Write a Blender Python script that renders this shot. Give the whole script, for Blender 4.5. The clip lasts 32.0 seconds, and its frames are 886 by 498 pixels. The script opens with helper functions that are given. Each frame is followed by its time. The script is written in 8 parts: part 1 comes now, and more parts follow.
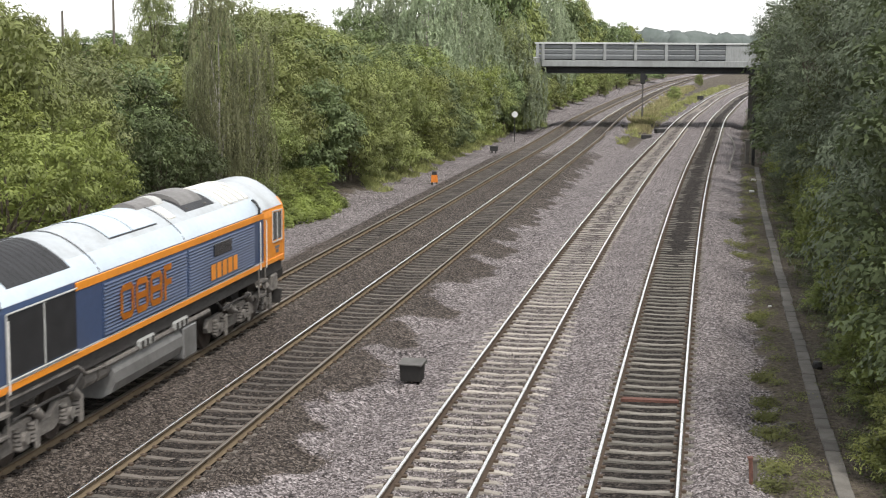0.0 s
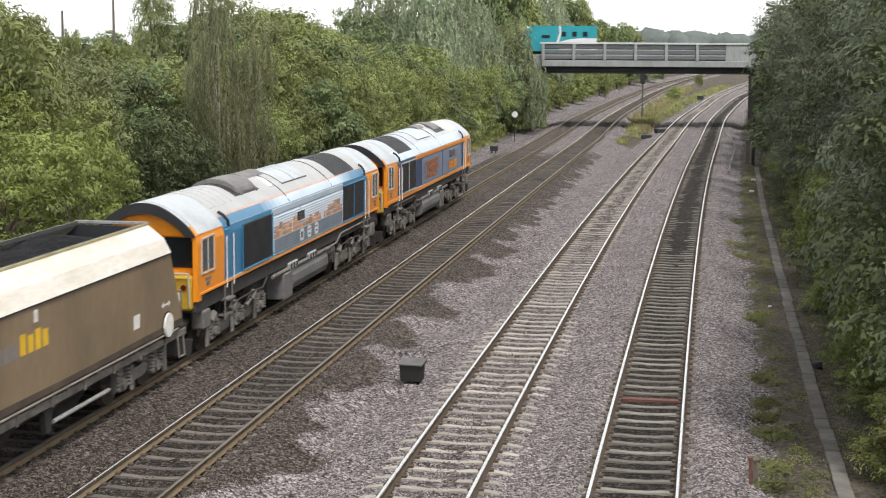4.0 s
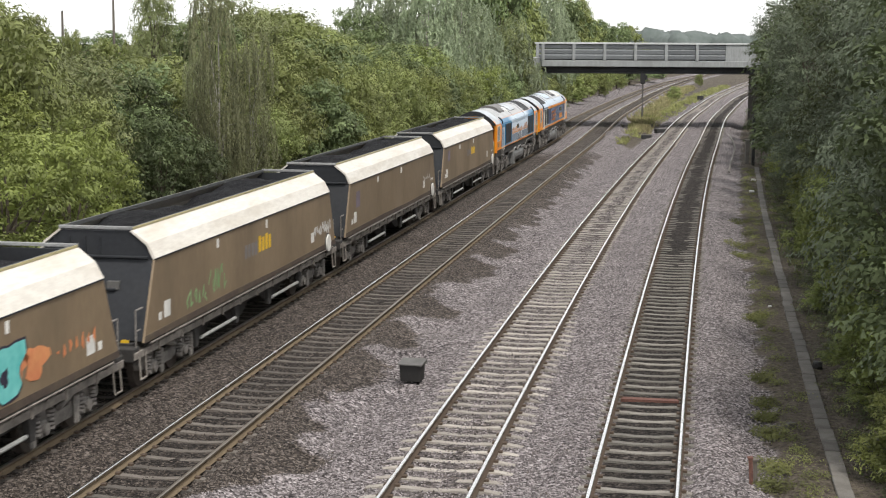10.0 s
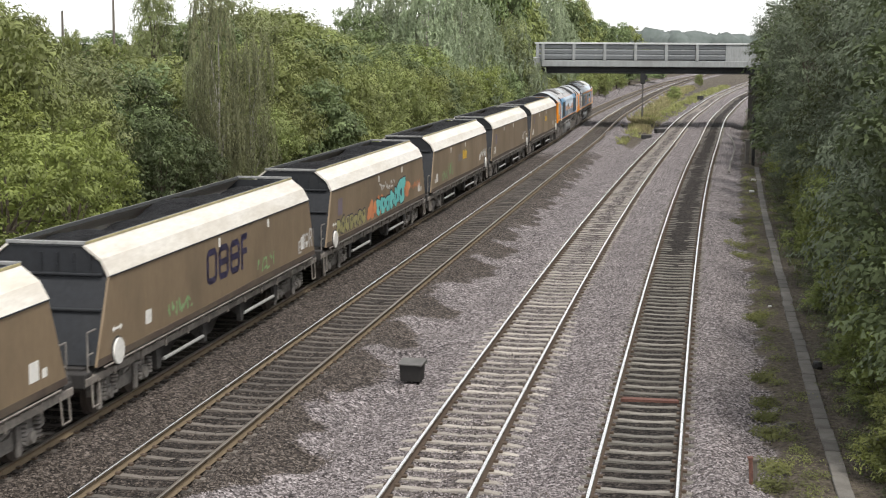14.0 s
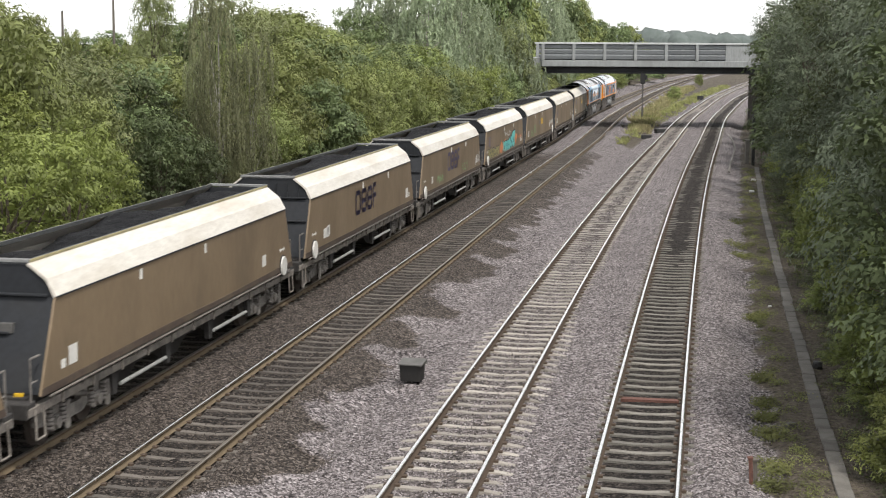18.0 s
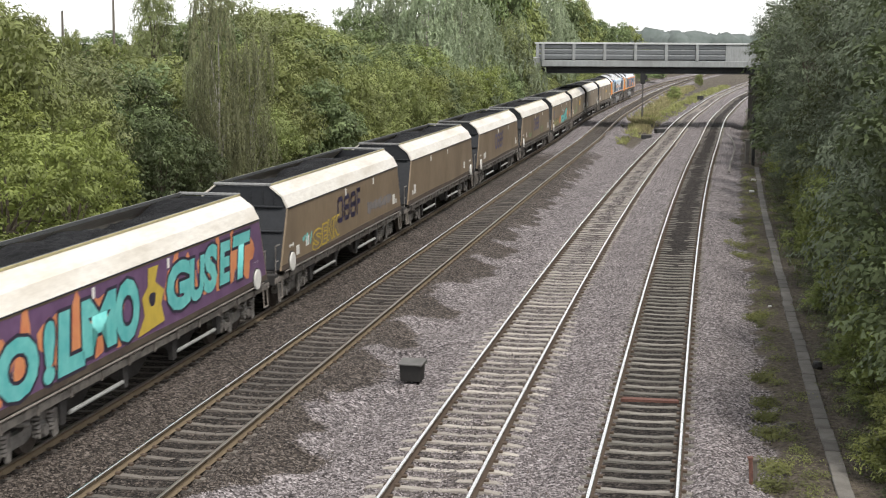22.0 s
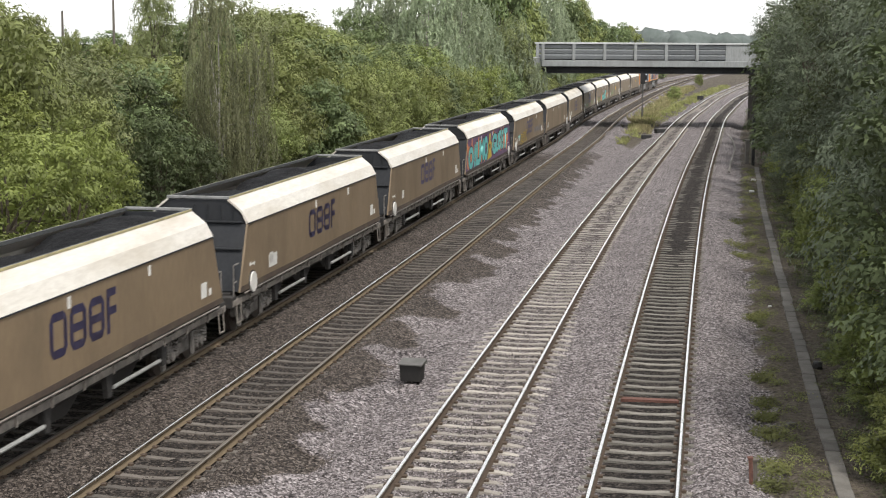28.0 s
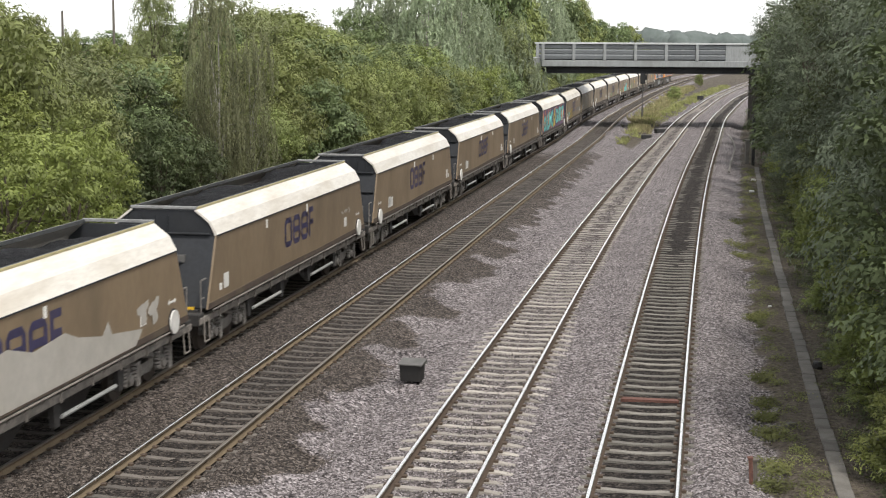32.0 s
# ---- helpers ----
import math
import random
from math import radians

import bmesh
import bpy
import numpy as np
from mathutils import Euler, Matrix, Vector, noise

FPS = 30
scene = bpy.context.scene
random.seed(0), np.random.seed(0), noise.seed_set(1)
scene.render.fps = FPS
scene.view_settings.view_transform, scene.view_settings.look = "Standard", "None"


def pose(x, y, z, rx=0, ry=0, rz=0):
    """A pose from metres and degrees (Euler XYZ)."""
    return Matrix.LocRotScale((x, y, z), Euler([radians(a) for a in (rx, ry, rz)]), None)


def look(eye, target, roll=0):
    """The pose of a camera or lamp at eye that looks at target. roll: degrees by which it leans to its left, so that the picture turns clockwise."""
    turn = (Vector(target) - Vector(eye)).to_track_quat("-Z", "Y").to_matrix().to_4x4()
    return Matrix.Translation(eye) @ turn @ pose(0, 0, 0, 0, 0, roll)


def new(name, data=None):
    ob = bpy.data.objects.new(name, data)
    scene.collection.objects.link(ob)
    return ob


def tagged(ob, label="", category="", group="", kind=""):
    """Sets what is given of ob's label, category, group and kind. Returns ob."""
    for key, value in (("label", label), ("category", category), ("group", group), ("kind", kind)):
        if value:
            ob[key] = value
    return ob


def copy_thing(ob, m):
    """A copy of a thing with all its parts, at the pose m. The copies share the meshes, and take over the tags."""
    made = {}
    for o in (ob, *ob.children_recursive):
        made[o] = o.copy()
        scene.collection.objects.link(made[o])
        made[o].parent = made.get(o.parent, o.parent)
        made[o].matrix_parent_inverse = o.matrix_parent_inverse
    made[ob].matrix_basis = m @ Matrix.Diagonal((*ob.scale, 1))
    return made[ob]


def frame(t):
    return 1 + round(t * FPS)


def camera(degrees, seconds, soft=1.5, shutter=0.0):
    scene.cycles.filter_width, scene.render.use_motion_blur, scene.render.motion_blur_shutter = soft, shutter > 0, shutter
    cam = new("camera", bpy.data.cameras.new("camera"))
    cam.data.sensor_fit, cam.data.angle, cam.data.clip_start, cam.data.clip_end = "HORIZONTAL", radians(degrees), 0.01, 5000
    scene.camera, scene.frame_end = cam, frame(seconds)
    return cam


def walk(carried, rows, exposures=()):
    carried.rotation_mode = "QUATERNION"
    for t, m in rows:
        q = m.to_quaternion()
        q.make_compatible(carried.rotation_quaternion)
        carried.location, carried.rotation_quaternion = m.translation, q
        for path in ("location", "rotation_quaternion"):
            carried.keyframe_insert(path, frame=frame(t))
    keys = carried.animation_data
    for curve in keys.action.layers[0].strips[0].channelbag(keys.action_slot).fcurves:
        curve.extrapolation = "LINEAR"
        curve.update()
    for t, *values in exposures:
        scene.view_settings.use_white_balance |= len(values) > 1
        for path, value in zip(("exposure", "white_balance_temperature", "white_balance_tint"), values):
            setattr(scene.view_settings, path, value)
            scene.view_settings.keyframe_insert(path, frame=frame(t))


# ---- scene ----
import itertools

# Camera: it stands still on an overbridge, looking along a four-track railway.
EYE = (0.0, 0.0, 7.633)
TILT = 7.6075
LEAN = 0.344
cam = camera(32.151, 32.0, soft=1.1, shutter=0.4)
STAND = pose(*EYE, 90 - TILT) @ pose(0, 0, 0, 0, 0, LEAN)
walk(cam, [(0.0, STAND), (32.0, STAND)], exposures=[(0.0, 0.10), (4.0, 0.05), (6.0, 0.0), (10.0, 0.0), (14.0, 0.05), (22.0, 0.06), (28.0, 0.03), (32.0, 0.04)])

# ---- light: a bright hazy sky and a soft, high sun from the right, behind the camera ----
SUN_UP, SUN_ROUND = 62.0, 152.0  # elevation; azimuth clockwise from +y
world = bpy.data.worlds.new("hazy_sky")
scene.world = world
world.use_nodes = True
wn = world.node_tree
wn.nodes.clear()
sky = wn.nodes.new("ShaderNodeTexSky")
sky.sky_type = 'NISHITA'
sky.sun_disc = False
sky.sun_elevation = radians(SUN_UP)
sky.sun_rotation = radians(SUN_ROUND)
sky.air_density, sky.dust_density, sky.ozone_density = 1.0, 0.8, 1.0
soft_sky = wn.nodes.new("ShaderNodeHueSaturation")
soft_sky.inputs["Saturation"].default_value = 0.12
soft_sky.inputs["Value"].default_value = 1.62
bg = wn.nodes.new("ShaderNodeBackground")
bg.inputs["Strength"].default_value = 0.15
wout = wn.nodes.new("ShaderNodeOutputWorld")
wn.links.new(sky.outputs[0], soft_sky.inputs["Color"])
# high thin cloud evens the sky out towards white
veil = wn.nodes.new("ShaderNodeMix")
veil.data_type = 'RGBA'
veil.inputs[0].default_value = 0.22
veil.inputs[7].default_value = (8.2, 8.4, 8.7, 1)
wn.links.new(soft_sky.outputs[0], veil.inputs[6])
wn.links.new(veil.outputs[2], bg.inputs["Color"])
wn.links.new(bg.outputs[0], wout.inputs["Surface"])
sun = new("sun", bpy.data.lights.new("sun", "SUN"))
sun.data.energy = 3.15
sun.data.angle = radians(11)
sun.data.color = (1.0, 0.96, 0.905)
ca, sa = math.cos(radians(SUN_UP)), math.sin(radians(SUN_UP))
sun.matrix_world = look((0, 0, 60), (-ca * math.sin(radians(SUN_ROUND)), -ca * math.cos(radians(SUN_ROUND)), 60 - sa))


# ---- materials ----
def material(name, base, other=None, fine=30.0, coarse=1.5, rough=0.7, metal=0.0, bump=0.3, bump_size=0.01,
             stain=None, stain_amount=0.4, rand=0.12, stretch=(1, 1, 1), spec=0.5):
    """A two-scale procedural surface: fine grain between base and other, coarse stains, relief."""
    m = bpy.data.materials.new(name)
    m.use_nodes = True
    nt = m.node_tree
    n, l = nt.nodes, nt.links
    b = n["Principled BSDF"]
    other = other or tuple(c * 0.72 for c in base)
    stain = stain or tuple(c * 0.5 for c in base)
    tc = n.new("ShaderNodeTexCoord")
    info = n.new("ShaderNodeObjectInfo")
    off = n.new("ShaderNodeVectorMath")
    off.operation = 'MULTIPLY_ADD'
    off.inputs[1].default_value = stretch
    shift = n.new("ShaderNodeMath")
    shift.operation = 'MULTIPLY'
    shift.inputs[1].default_value = 57.0
    l.new(info.outputs["Random"], shift.inputs[0])
    l.new(tc.outputs["Object"], off.inputs[0])
    l.new(shift.outputs[0], off.inputs[2])
    f = n.new("ShaderNodeTexNoise")
    f.inputs["Scale"].default_value = fine
    f.inputs["Detail"].default_value = 5
    f.inputs["Roughness"].default_value = 0.65
    c = n.new("ShaderNodeTexNoise")
    c.inputs["Scale"].default_value = coarse
    c.inputs["Detail"].default_value = 4
    l.new(off.outputs[0], f.inputs["Vector"])
    l.new(off.outputs[0], c.inputs["Vector"])
    m1 = n.new("ShaderNodeMix")
    m1.data_type = 'RGBA'
    m1.inputs[6].default_value = (*base, 1)
    m1.inputs[7].default_value = (*other, 1)
    r1 = n.new("ShaderNodeMapRange")
    r1.inputs[1].default_value, r1.inputs[2].default_value = 0.35, 0.65
    l.new(f.outputs[0], r1.inputs[0])
    l.new(r1.outputs[0], m1.inputs[0])
    m2 = n.new("ShaderNodeMix")
    m2.data_type = 'RGBA'
    m2.inputs[7].default_value = (*stain, 1)
    r2 = n.new("ShaderNodeMapRange")
    r2.inputs[1].default_value, r2.inputs[2].default_value, r2.inputs[4].default_value = 0.45, 0.75, stain_amount
    l.new(c.outputs[0], r2.inputs[0])
    l.new(r2.outputs[0], m2.inputs[0])
    l.new(m1.outputs[2], m2.inputs[6])
    hv = n.new("ShaderNodeHueSaturation")
    rv = n.new("ShaderNodeMapRange")
    rv.inputs[3].default_value, rv.inputs[4].default_value = 1 - rand, 1 + rand
    l.new(info.outputs["Random"], rv.inputs[0])
    l.new(rv.outputs[0], hv.inputs["Value"])
    l.new(m2.outputs[2], hv.inputs["Color"])
    l.new(hv.outputs[0], b.inputs["Base Color"])
    rr = n.new("ShaderNodeMapRange")
    rr.inputs[3].default_value, rr.inputs[4].default_value = max(0.05, rough - 0.12), min(1, rough + 0.12)
    l.new(c.outputs[0], rr.inputs[0])
    l.new(rr.outputs[0], b.inputs["Roughness"])
    b.inputs["Metallic"].default_value = metal
    b.inputs["Specular IOR Level"].default_value = spec
    if bump:
        bp = n.new("ShaderNodeBump")
        bp.inputs["Strength"].default_value = bump
        bp.inputs["Distance"].default_value = bump_size
        l.new(f.outputs[0], bp.inputs["Height"])
        l.new(bp.outputs[0], b.inputs["Normal"])
    return m


def leaf_material(name, light, dark, rough=0.55, clump=0.7, clump_light=(0.52, 1.48), tall=1.0):
    """Leaves: each leaf takes its own tone, clumps are painted light and dark; some light passes through."""
    m = bpy.data.materials.new(name)
    m.use_nodes = True
    nt = m.node_tree
    n, l = nt.nodes, nt.links
    b = n["Principled BSDF"]
    out = n["Material Output"]
    geo = n.new("ShaderNodeNewGeometry")
    info = n.new("ShaderNodeObjectInfo")
    mix = n.new("ShaderNodeMix")
    mix.data_type = 'RGBA'
    mix.inputs[6].default_value, mix.inputs[7].default_value = (*dark, 1), (*light, 1)
    each = n.new("ShaderNodeMapRange")
    each.inputs[3].default_value, each.inputs[4].default_value = 0.40, 0.62
    l.new(geo.outputs["Random Per Island"], each.inputs[0])
    l.new(each.outputs[0], mix.inputs[0])
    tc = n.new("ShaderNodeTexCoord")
    # noise puts lit clumps and the dark gaps between them into the colour
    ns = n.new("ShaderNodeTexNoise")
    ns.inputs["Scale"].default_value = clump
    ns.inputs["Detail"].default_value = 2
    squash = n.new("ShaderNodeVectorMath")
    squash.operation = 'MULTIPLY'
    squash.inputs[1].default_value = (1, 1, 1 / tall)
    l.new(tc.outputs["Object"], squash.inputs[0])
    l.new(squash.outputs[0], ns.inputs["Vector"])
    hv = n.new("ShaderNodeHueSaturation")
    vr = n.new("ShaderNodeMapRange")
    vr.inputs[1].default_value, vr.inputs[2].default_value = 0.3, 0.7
    vr.inputs[3].default_value, vr.inputs[4].default_value = clump_light
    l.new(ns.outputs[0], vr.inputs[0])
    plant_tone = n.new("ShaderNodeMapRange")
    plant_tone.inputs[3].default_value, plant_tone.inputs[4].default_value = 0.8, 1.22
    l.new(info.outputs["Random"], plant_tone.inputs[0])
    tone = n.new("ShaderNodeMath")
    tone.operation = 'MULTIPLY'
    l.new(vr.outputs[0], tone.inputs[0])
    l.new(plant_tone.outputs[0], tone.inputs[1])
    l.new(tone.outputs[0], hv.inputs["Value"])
    hr = n.new("ShaderNodeMapRange")
    hr.inputs[3].default_value, hr.inputs[4].default_value = 0.482, 0.500
    l.new(info.outputs["Random"], hr.inputs[0])
    l.new(hr.outputs[0], hv.inputs["Hue"])
    l.new(mix.outputs[2], hv.inputs["Color"])
    l.new(hv.outputs[0], b.inputs["Base Color"])
    b.inputs["Roughness"].default_value = rough
    b.inputs["Specular IOR Level"].default_value = 0.35
    tr = n.new("ShaderNodeBsdfTranslucent")
    l.new(hv.outputs[0], tr.inputs["Color"])
    ms = n.new("ShaderNodeMixShader")
    ms.inputs[0].default_value = 0.3
    l.new(b.outputs[0], ms.inputs[1])
    l.new(tr.outputs[0], ms.inputs[2])
    l.new(ms.outputs[0], out.inputs["Surface"])
    return m


def ground_material():
    """Ballast stones, dark and worn or fresh and pale, going over to soil and grass, by two attributes of the sheet."""
    m = bpy.data.materials.new("ballast_and_soil")
    m.use_nodes = True
    nt = m.node_tree
    n, l = nt.nodes, nt.links
    b = n["Principled BSDF"]
    geo = n.new("ShaderNodeNewGeometry")
    vor = n.new("ShaderNodeTexVoronoi")
    vor.inputs["Scale"].default_value = 20.0
    vor.inputs["Randomness"].default_value = 1.0
    l.new(geo.outputs["Position"], vor.inputs["Vector"])
    grey = n.new("ShaderNodeSeparateColor")
    l.new(vor.outputs["Color"], grey.inputs[0])
    ramp_old = n.new("ShaderNodeValToRGB")
    e = ramp_old.color_ramp.elements
    e[0].color, e[1].color = (0.013, 0.011, 0.010, 1), (0.195, 0.164, 0.143, 1)
    k = e.new(0.55)
    k.color = (0.056, 0.046, 0.039, 1)
    ramp_new = n.new("ShaderNodeValToRGB")
    e = ramp_new.color_ramp.elements
    e[0].color, e[1].color = (0.028, 0.024, 0.024, 1), (0.405, 0.365, 0.362, 1)
    k = e.new(0.5)
    k.color = (0.142, 0.124, 0.122, 1)
    l.new(grey.outputs[0], ramp_old.inputs[0])
    l.new(grey.outputs[0], ramp_new.inputs[0])
    fresh = n.new("ShaderNodeAttribute")
    fresh.attribute_name = "fresh"
    wob = n.new("ShaderNodeTexNoise")
    wob.inputs["Scale"].default_value = 2.2
    wob.inputs["Detail"].default_value = 6
    l.new(geo.outputs["Position"], wob.inputs["Vector"])
    fa = n.new("ShaderNodeMath")
    fa.operation = 'ADD'
    l.new(fresh.outputs["Fac"], fa.inputs[0])
    l.new(wob.outputs[0], fa.inputs[1])
    fr = n.new("ShaderNodeMapRange")
    fr.inputs[1].default_value, fr.inputs[2].default_value = 0.78, 1.22
    l.new(fa.outputs[0], fr.inputs[0])
    mb = n.new("ShaderNodeMix")
    mb.data_type = 'RGBA'
    l.new(fr.outputs[0], mb.inputs[0])
    l.new(ramp_old.outputs[0], mb.inputs[6])
    l.new(ramp_new.outputs[0], mb.inputs[7])
    # soil with grass
    fine = n.new("ShaderNodeTexNoise")
    fine.inputs["Scale"].default_value = 9.0
    fine.inputs["Detail"].default_value = 8
    l.new(geo.outputs["Position"], fine.inputs["Vector"])
    soil = n.new("ShaderNodeValToRGB")
    e = soil.color_ramp.elements
    e[0].position, e[1].position = 0.3, 0.72
    e[0].color, e[1].color = (0.042, 0.034, 0.027, 1), (0.098, 0.094, 0.050, 1)
    k = e.new(0.5)
    k.color = (0.100, 0.082, 0.066, 1)
    l.new(fine.outputs[0], soil.inputs[0])
    verge = n.new("ShaderNodeAttribute")
    verge.attribute_name = "verge"
    va = n.new("ShaderNodeMath")
    va.operation = 'ADD'
    l.new(verge.outputs["Fac"], va.inputs[0])
    l.new(wob.outputs[0], va.inputs[1])
    vr = n.new("ShaderNodeMapRange")
    vr.inputs[1].default_value, vr.inputs[2].default_value = 0.8, 1.2
    l.new(va.outputs[0], vr.inputs[0])
    mg = n.new("ShaderNodeMix")
    mg.data_type = 'RGBA'
    l.new(vr.outputs[0], mg.inputs[0])
    l.new(mb.outputs[2], mg.inputs[6])
    l.new(soil.outputs[0], mg.inputs[7])
    # large stains
    big = n.new("ShaderNodeTexNoise")
    big.inputs["Scale"].default_value = 0.5
    big.inputs["Detail"].default_value = 5
    l.new(geo.outputs["Position"], big.inputs["Vector"])
    bv = n.new("ShaderNodeMapRange")
    bv.inputs[1].default_value, bv.inputs[2].default_value = 0.3, 0.7
    bv.inputs[3].default_value, bv.inputs[4].default_value = 0.84, 1.16
    l.new(big.outputs[0], bv.inputs[0])
    hv = n.new("ShaderNodeHueSaturation")
    soot = n.new("ShaderNodeAttribute")
    soot.attribute_name = "soot"
    clean = n.new("ShaderNodeMapRange")
    clean.inputs[3].default_value, clean.inputs[4].default_value = 1.0, 0.30
    l.new(soot.outputs["Fac"], clean.inputs[0])
    heap = n.new("ShaderNodeTexNoise")
    heap.inputs["Scale"].default_value = 8.0
    heap.inputs["Detail"].default_value = 3
    l.new(geo.outputs["Position"], heap.inputs["Vector"])
    hm = n.new("ShaderNodeMapRange")
    hm.inputs[1].default_value, hm.inputs[2].default_value = 0.32, 0.68
    hm.inputs[3].default_value, hm.inputs[4].default_value = 0.66, 1.34
    l.new(heap.outputs[0], hm.inputs[0])
    patchy = n.new("ShaderNodeMath")
    patchy.operation = 'MULTIPLY'
    l.new(bv.outputs[0], patchy.inputs[0])
    l.new(hm.outputs[0], patchy.inputs[1])
    both = n.new("ShaderNodeMath")
    both.operation = 'MULTIPLY'
    l.new(patchy.outputs[0], both.inputs[0])
    l.new(clean.outputs[0], both.inputs[1])
    l.new(both.outputs[0], hv.inputs["Value"])
    l.new(mg.outputs[2], hv.inputs["Color"])
    l.new(hv.outputs[0], b.inputs["Base Color"])
    b.inputs["Roughness"].default_value = 0.92
    b.inputs["Specular IOR Level"].default_value = 0.2
    inv = n.new("ShaderNodeMath")
    inv.operation = 'SUBTRACT'
    inv.inputs[0].default_value = 1.0
    l.new(vor.outputs["Distance"], inv.inputs[1])
    bp = n.new("ShaderNodeBump")
    bp.inputs["Strength"].default_value = 0.9
    bp.inputs["Distance"].default_value = 0.05
    l.new(inv.outputs[0], bp.inputs["Height"])
    l.new(bp.outputs[0], b.inputs["Normal"])
    return m


def stone_material(name, low, mid, high):
    """Loose stones, each with its own tone."""
    m = bpy.data.materials.new(name)
    m.use_nodes = True
    n, l = m.node_tree.nodes, m.node_tree.links
    b = n["Principled BSDF"]
    geo = n.new("ShaderNodeNewGeometry")
    ramp = n.new("ShaderNodeValToRGB")
    e = ramp.color_ramp.elements
    e[0].color, e[1].color = (*low, 1), (*high, 1)
    k = e.new(0.5)
    k.color = (*mid, 1)
    l.new(geo.outputs["Random Per Island"], ramp.inputs[0])
    ns = n.new("ShaderNodeTexNoise")
    ns.inputs["Scale"].default_value = 35.0
    l.new(geo.outputs["Position"], ns.inputs["Vector"])
    mx = n.new("ShaderNodeMix")
    mx.data_type = 'RGBA'
    mx.blend_type = 'MULTIPLY'
    mx.inputs[0].default_value = 0.5
    l.new(ramp.outputs[0], mx.inputs[6])
    l.new(ns.outputs[0], mx.inputs[7])
    l.new(mx.outputs[2], b.inputs["Base Color"])
    b.inputs["Roughness"].default_value = 0.9
    b.inputs["Specular IOR Level"].default_value = 0.2
    return m


GROUND = ground_material()
STONE_OLD = stone_material("old_brown_stones", (0.025, 0.020, 0.017), (0.095, 0.077, 0.064), (0.22, 0.185, 0.16))
STONE_NEW = stone_material("fresh_grey_stones", (0.095, 0.083, 0.082), (0.22, 0.193, 0.191), (0.46, 0.415, 0.412))
CONC_TAN = material("tan_concrete", (0.39, 0.355, 0.31), (0.28, 0.255, 0.22), 40, 3, 0.9, rand=0.3, stain=(0.12, 0.1, 0.08))
CONC_GREY = material("dusty_concrete", (0.22, 0.203, 0.175), (0.135, 0.125, 0.107), 40, 3, 0.9, rand=0.35, stain=(0.07, 0.06, 0.05))
CONC_BROWN = material("brown_stained_concrete", (0.140, 0.122, 0.104), (0.085, 0.074, 0.063), 40, 3, 0.92, rand=0.3, stain=(0.045, 0.038, 0.033))
# weathered grey, also darkened in colour for tree shade on the trough
CONC_LID = material("weathered_grey_concrete", (0.155, 0.143, 0.126), (0.10, 0.092, 0.081), 60, 2.5, 0.92, rand=0.2, stain=(0.055, 0.048, 0.038), stain_amount=0.6)
RAIL_TOP = material("polished_rail_steel", (0.90, 0.88, 0.86), (0.8, 0.78, 0.75), 20, 2, 0.24, 1.0, 0.03, rand=0.0, stain=(0.55, 0.5, 0.45), stain_amount=0.25)
RAIL_DULL = material("dull_rail_steel", (0.40, 0.35, 0.29), (0.30, 0.26, 0.21), 20, 2, 0.42, 1.0, 0.05, rand=0.0, stain=(0.25, 0.2, 0.15))
RAIL_RUST = material("brown_rail_rust", (0.105, 0.072, 0.048), (0.065, 0.045, 0.032), 40, 4, 0.9, rand=0.0)
RAIL_OCHRE = material("ochre_rail_rust", (0.200, 0.148, 0.090), (0.125, 0.092, 0.056), 40, 4, 0.9, rand=0.0)
BARK = material("grey_brown_bark", (0.13, 0.105, 0.08), (0.07, 0.055, 0.042), 18, 3, 0.95, bump=0.8, bump_size=0.03, stretch=(1, 1, 0.3))
BIRCH_BARK = material("pale_birch_bark", (0.42, 0.40, 0.36), (0.25, 0.23, 0.2), 9, 3, 0.9, bump=0.4, stretch=(1, 1, 2.5), stain=(0.05, 0.045, 0.04), stain_amount=0.8)
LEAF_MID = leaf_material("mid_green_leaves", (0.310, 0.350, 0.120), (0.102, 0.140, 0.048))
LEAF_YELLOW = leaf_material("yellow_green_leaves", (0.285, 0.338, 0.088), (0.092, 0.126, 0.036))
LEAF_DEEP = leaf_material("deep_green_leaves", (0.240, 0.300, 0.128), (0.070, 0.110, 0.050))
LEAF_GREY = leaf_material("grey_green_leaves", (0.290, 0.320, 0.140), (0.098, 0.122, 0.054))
# dark leaf greens, deepened in colour for the shaded faces of the east trees
LEAF_DARK = leaf_material("dark_green_leaves", (0.132, 0.162, 0.068), (0.037, 0.055, 0.024), clump=0.6, clump_light=(0.6, 1.4))
LEAF_SILVER = leaf_material("silvery_willow_leaves", (0.182, 0.214, 0.138), (0.056, 0.073, 0.044), clump=0.6, clump_light=(0.6, 1.4))
# birch green paled and blued in colour to stand in for distance haze
LEAF_BIRCH = leaf_material("haze_paled_birch_leaves", (0.400, 0.460, 0.290), (0.175, 0.220, 0.138), clump=0.9, clump_light=(0.65, 1.35), tall=2.0)
# tall noise colours the hanging strands as lit and shaded
LEAF_STRAND = leaf_material("grey_green_hanging_leaves", (0.330, 0.345, 0.190), (0.100, 0.118, 0.058), clump=3.2, clump_light=(0.45, 1.55), tall=7.0)
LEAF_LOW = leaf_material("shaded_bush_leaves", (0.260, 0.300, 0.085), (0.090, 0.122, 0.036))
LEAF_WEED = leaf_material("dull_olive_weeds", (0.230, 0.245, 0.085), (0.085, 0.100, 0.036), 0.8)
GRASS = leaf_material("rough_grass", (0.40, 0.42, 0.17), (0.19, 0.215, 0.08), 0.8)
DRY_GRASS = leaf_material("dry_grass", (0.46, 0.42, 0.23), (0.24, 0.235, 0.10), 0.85)
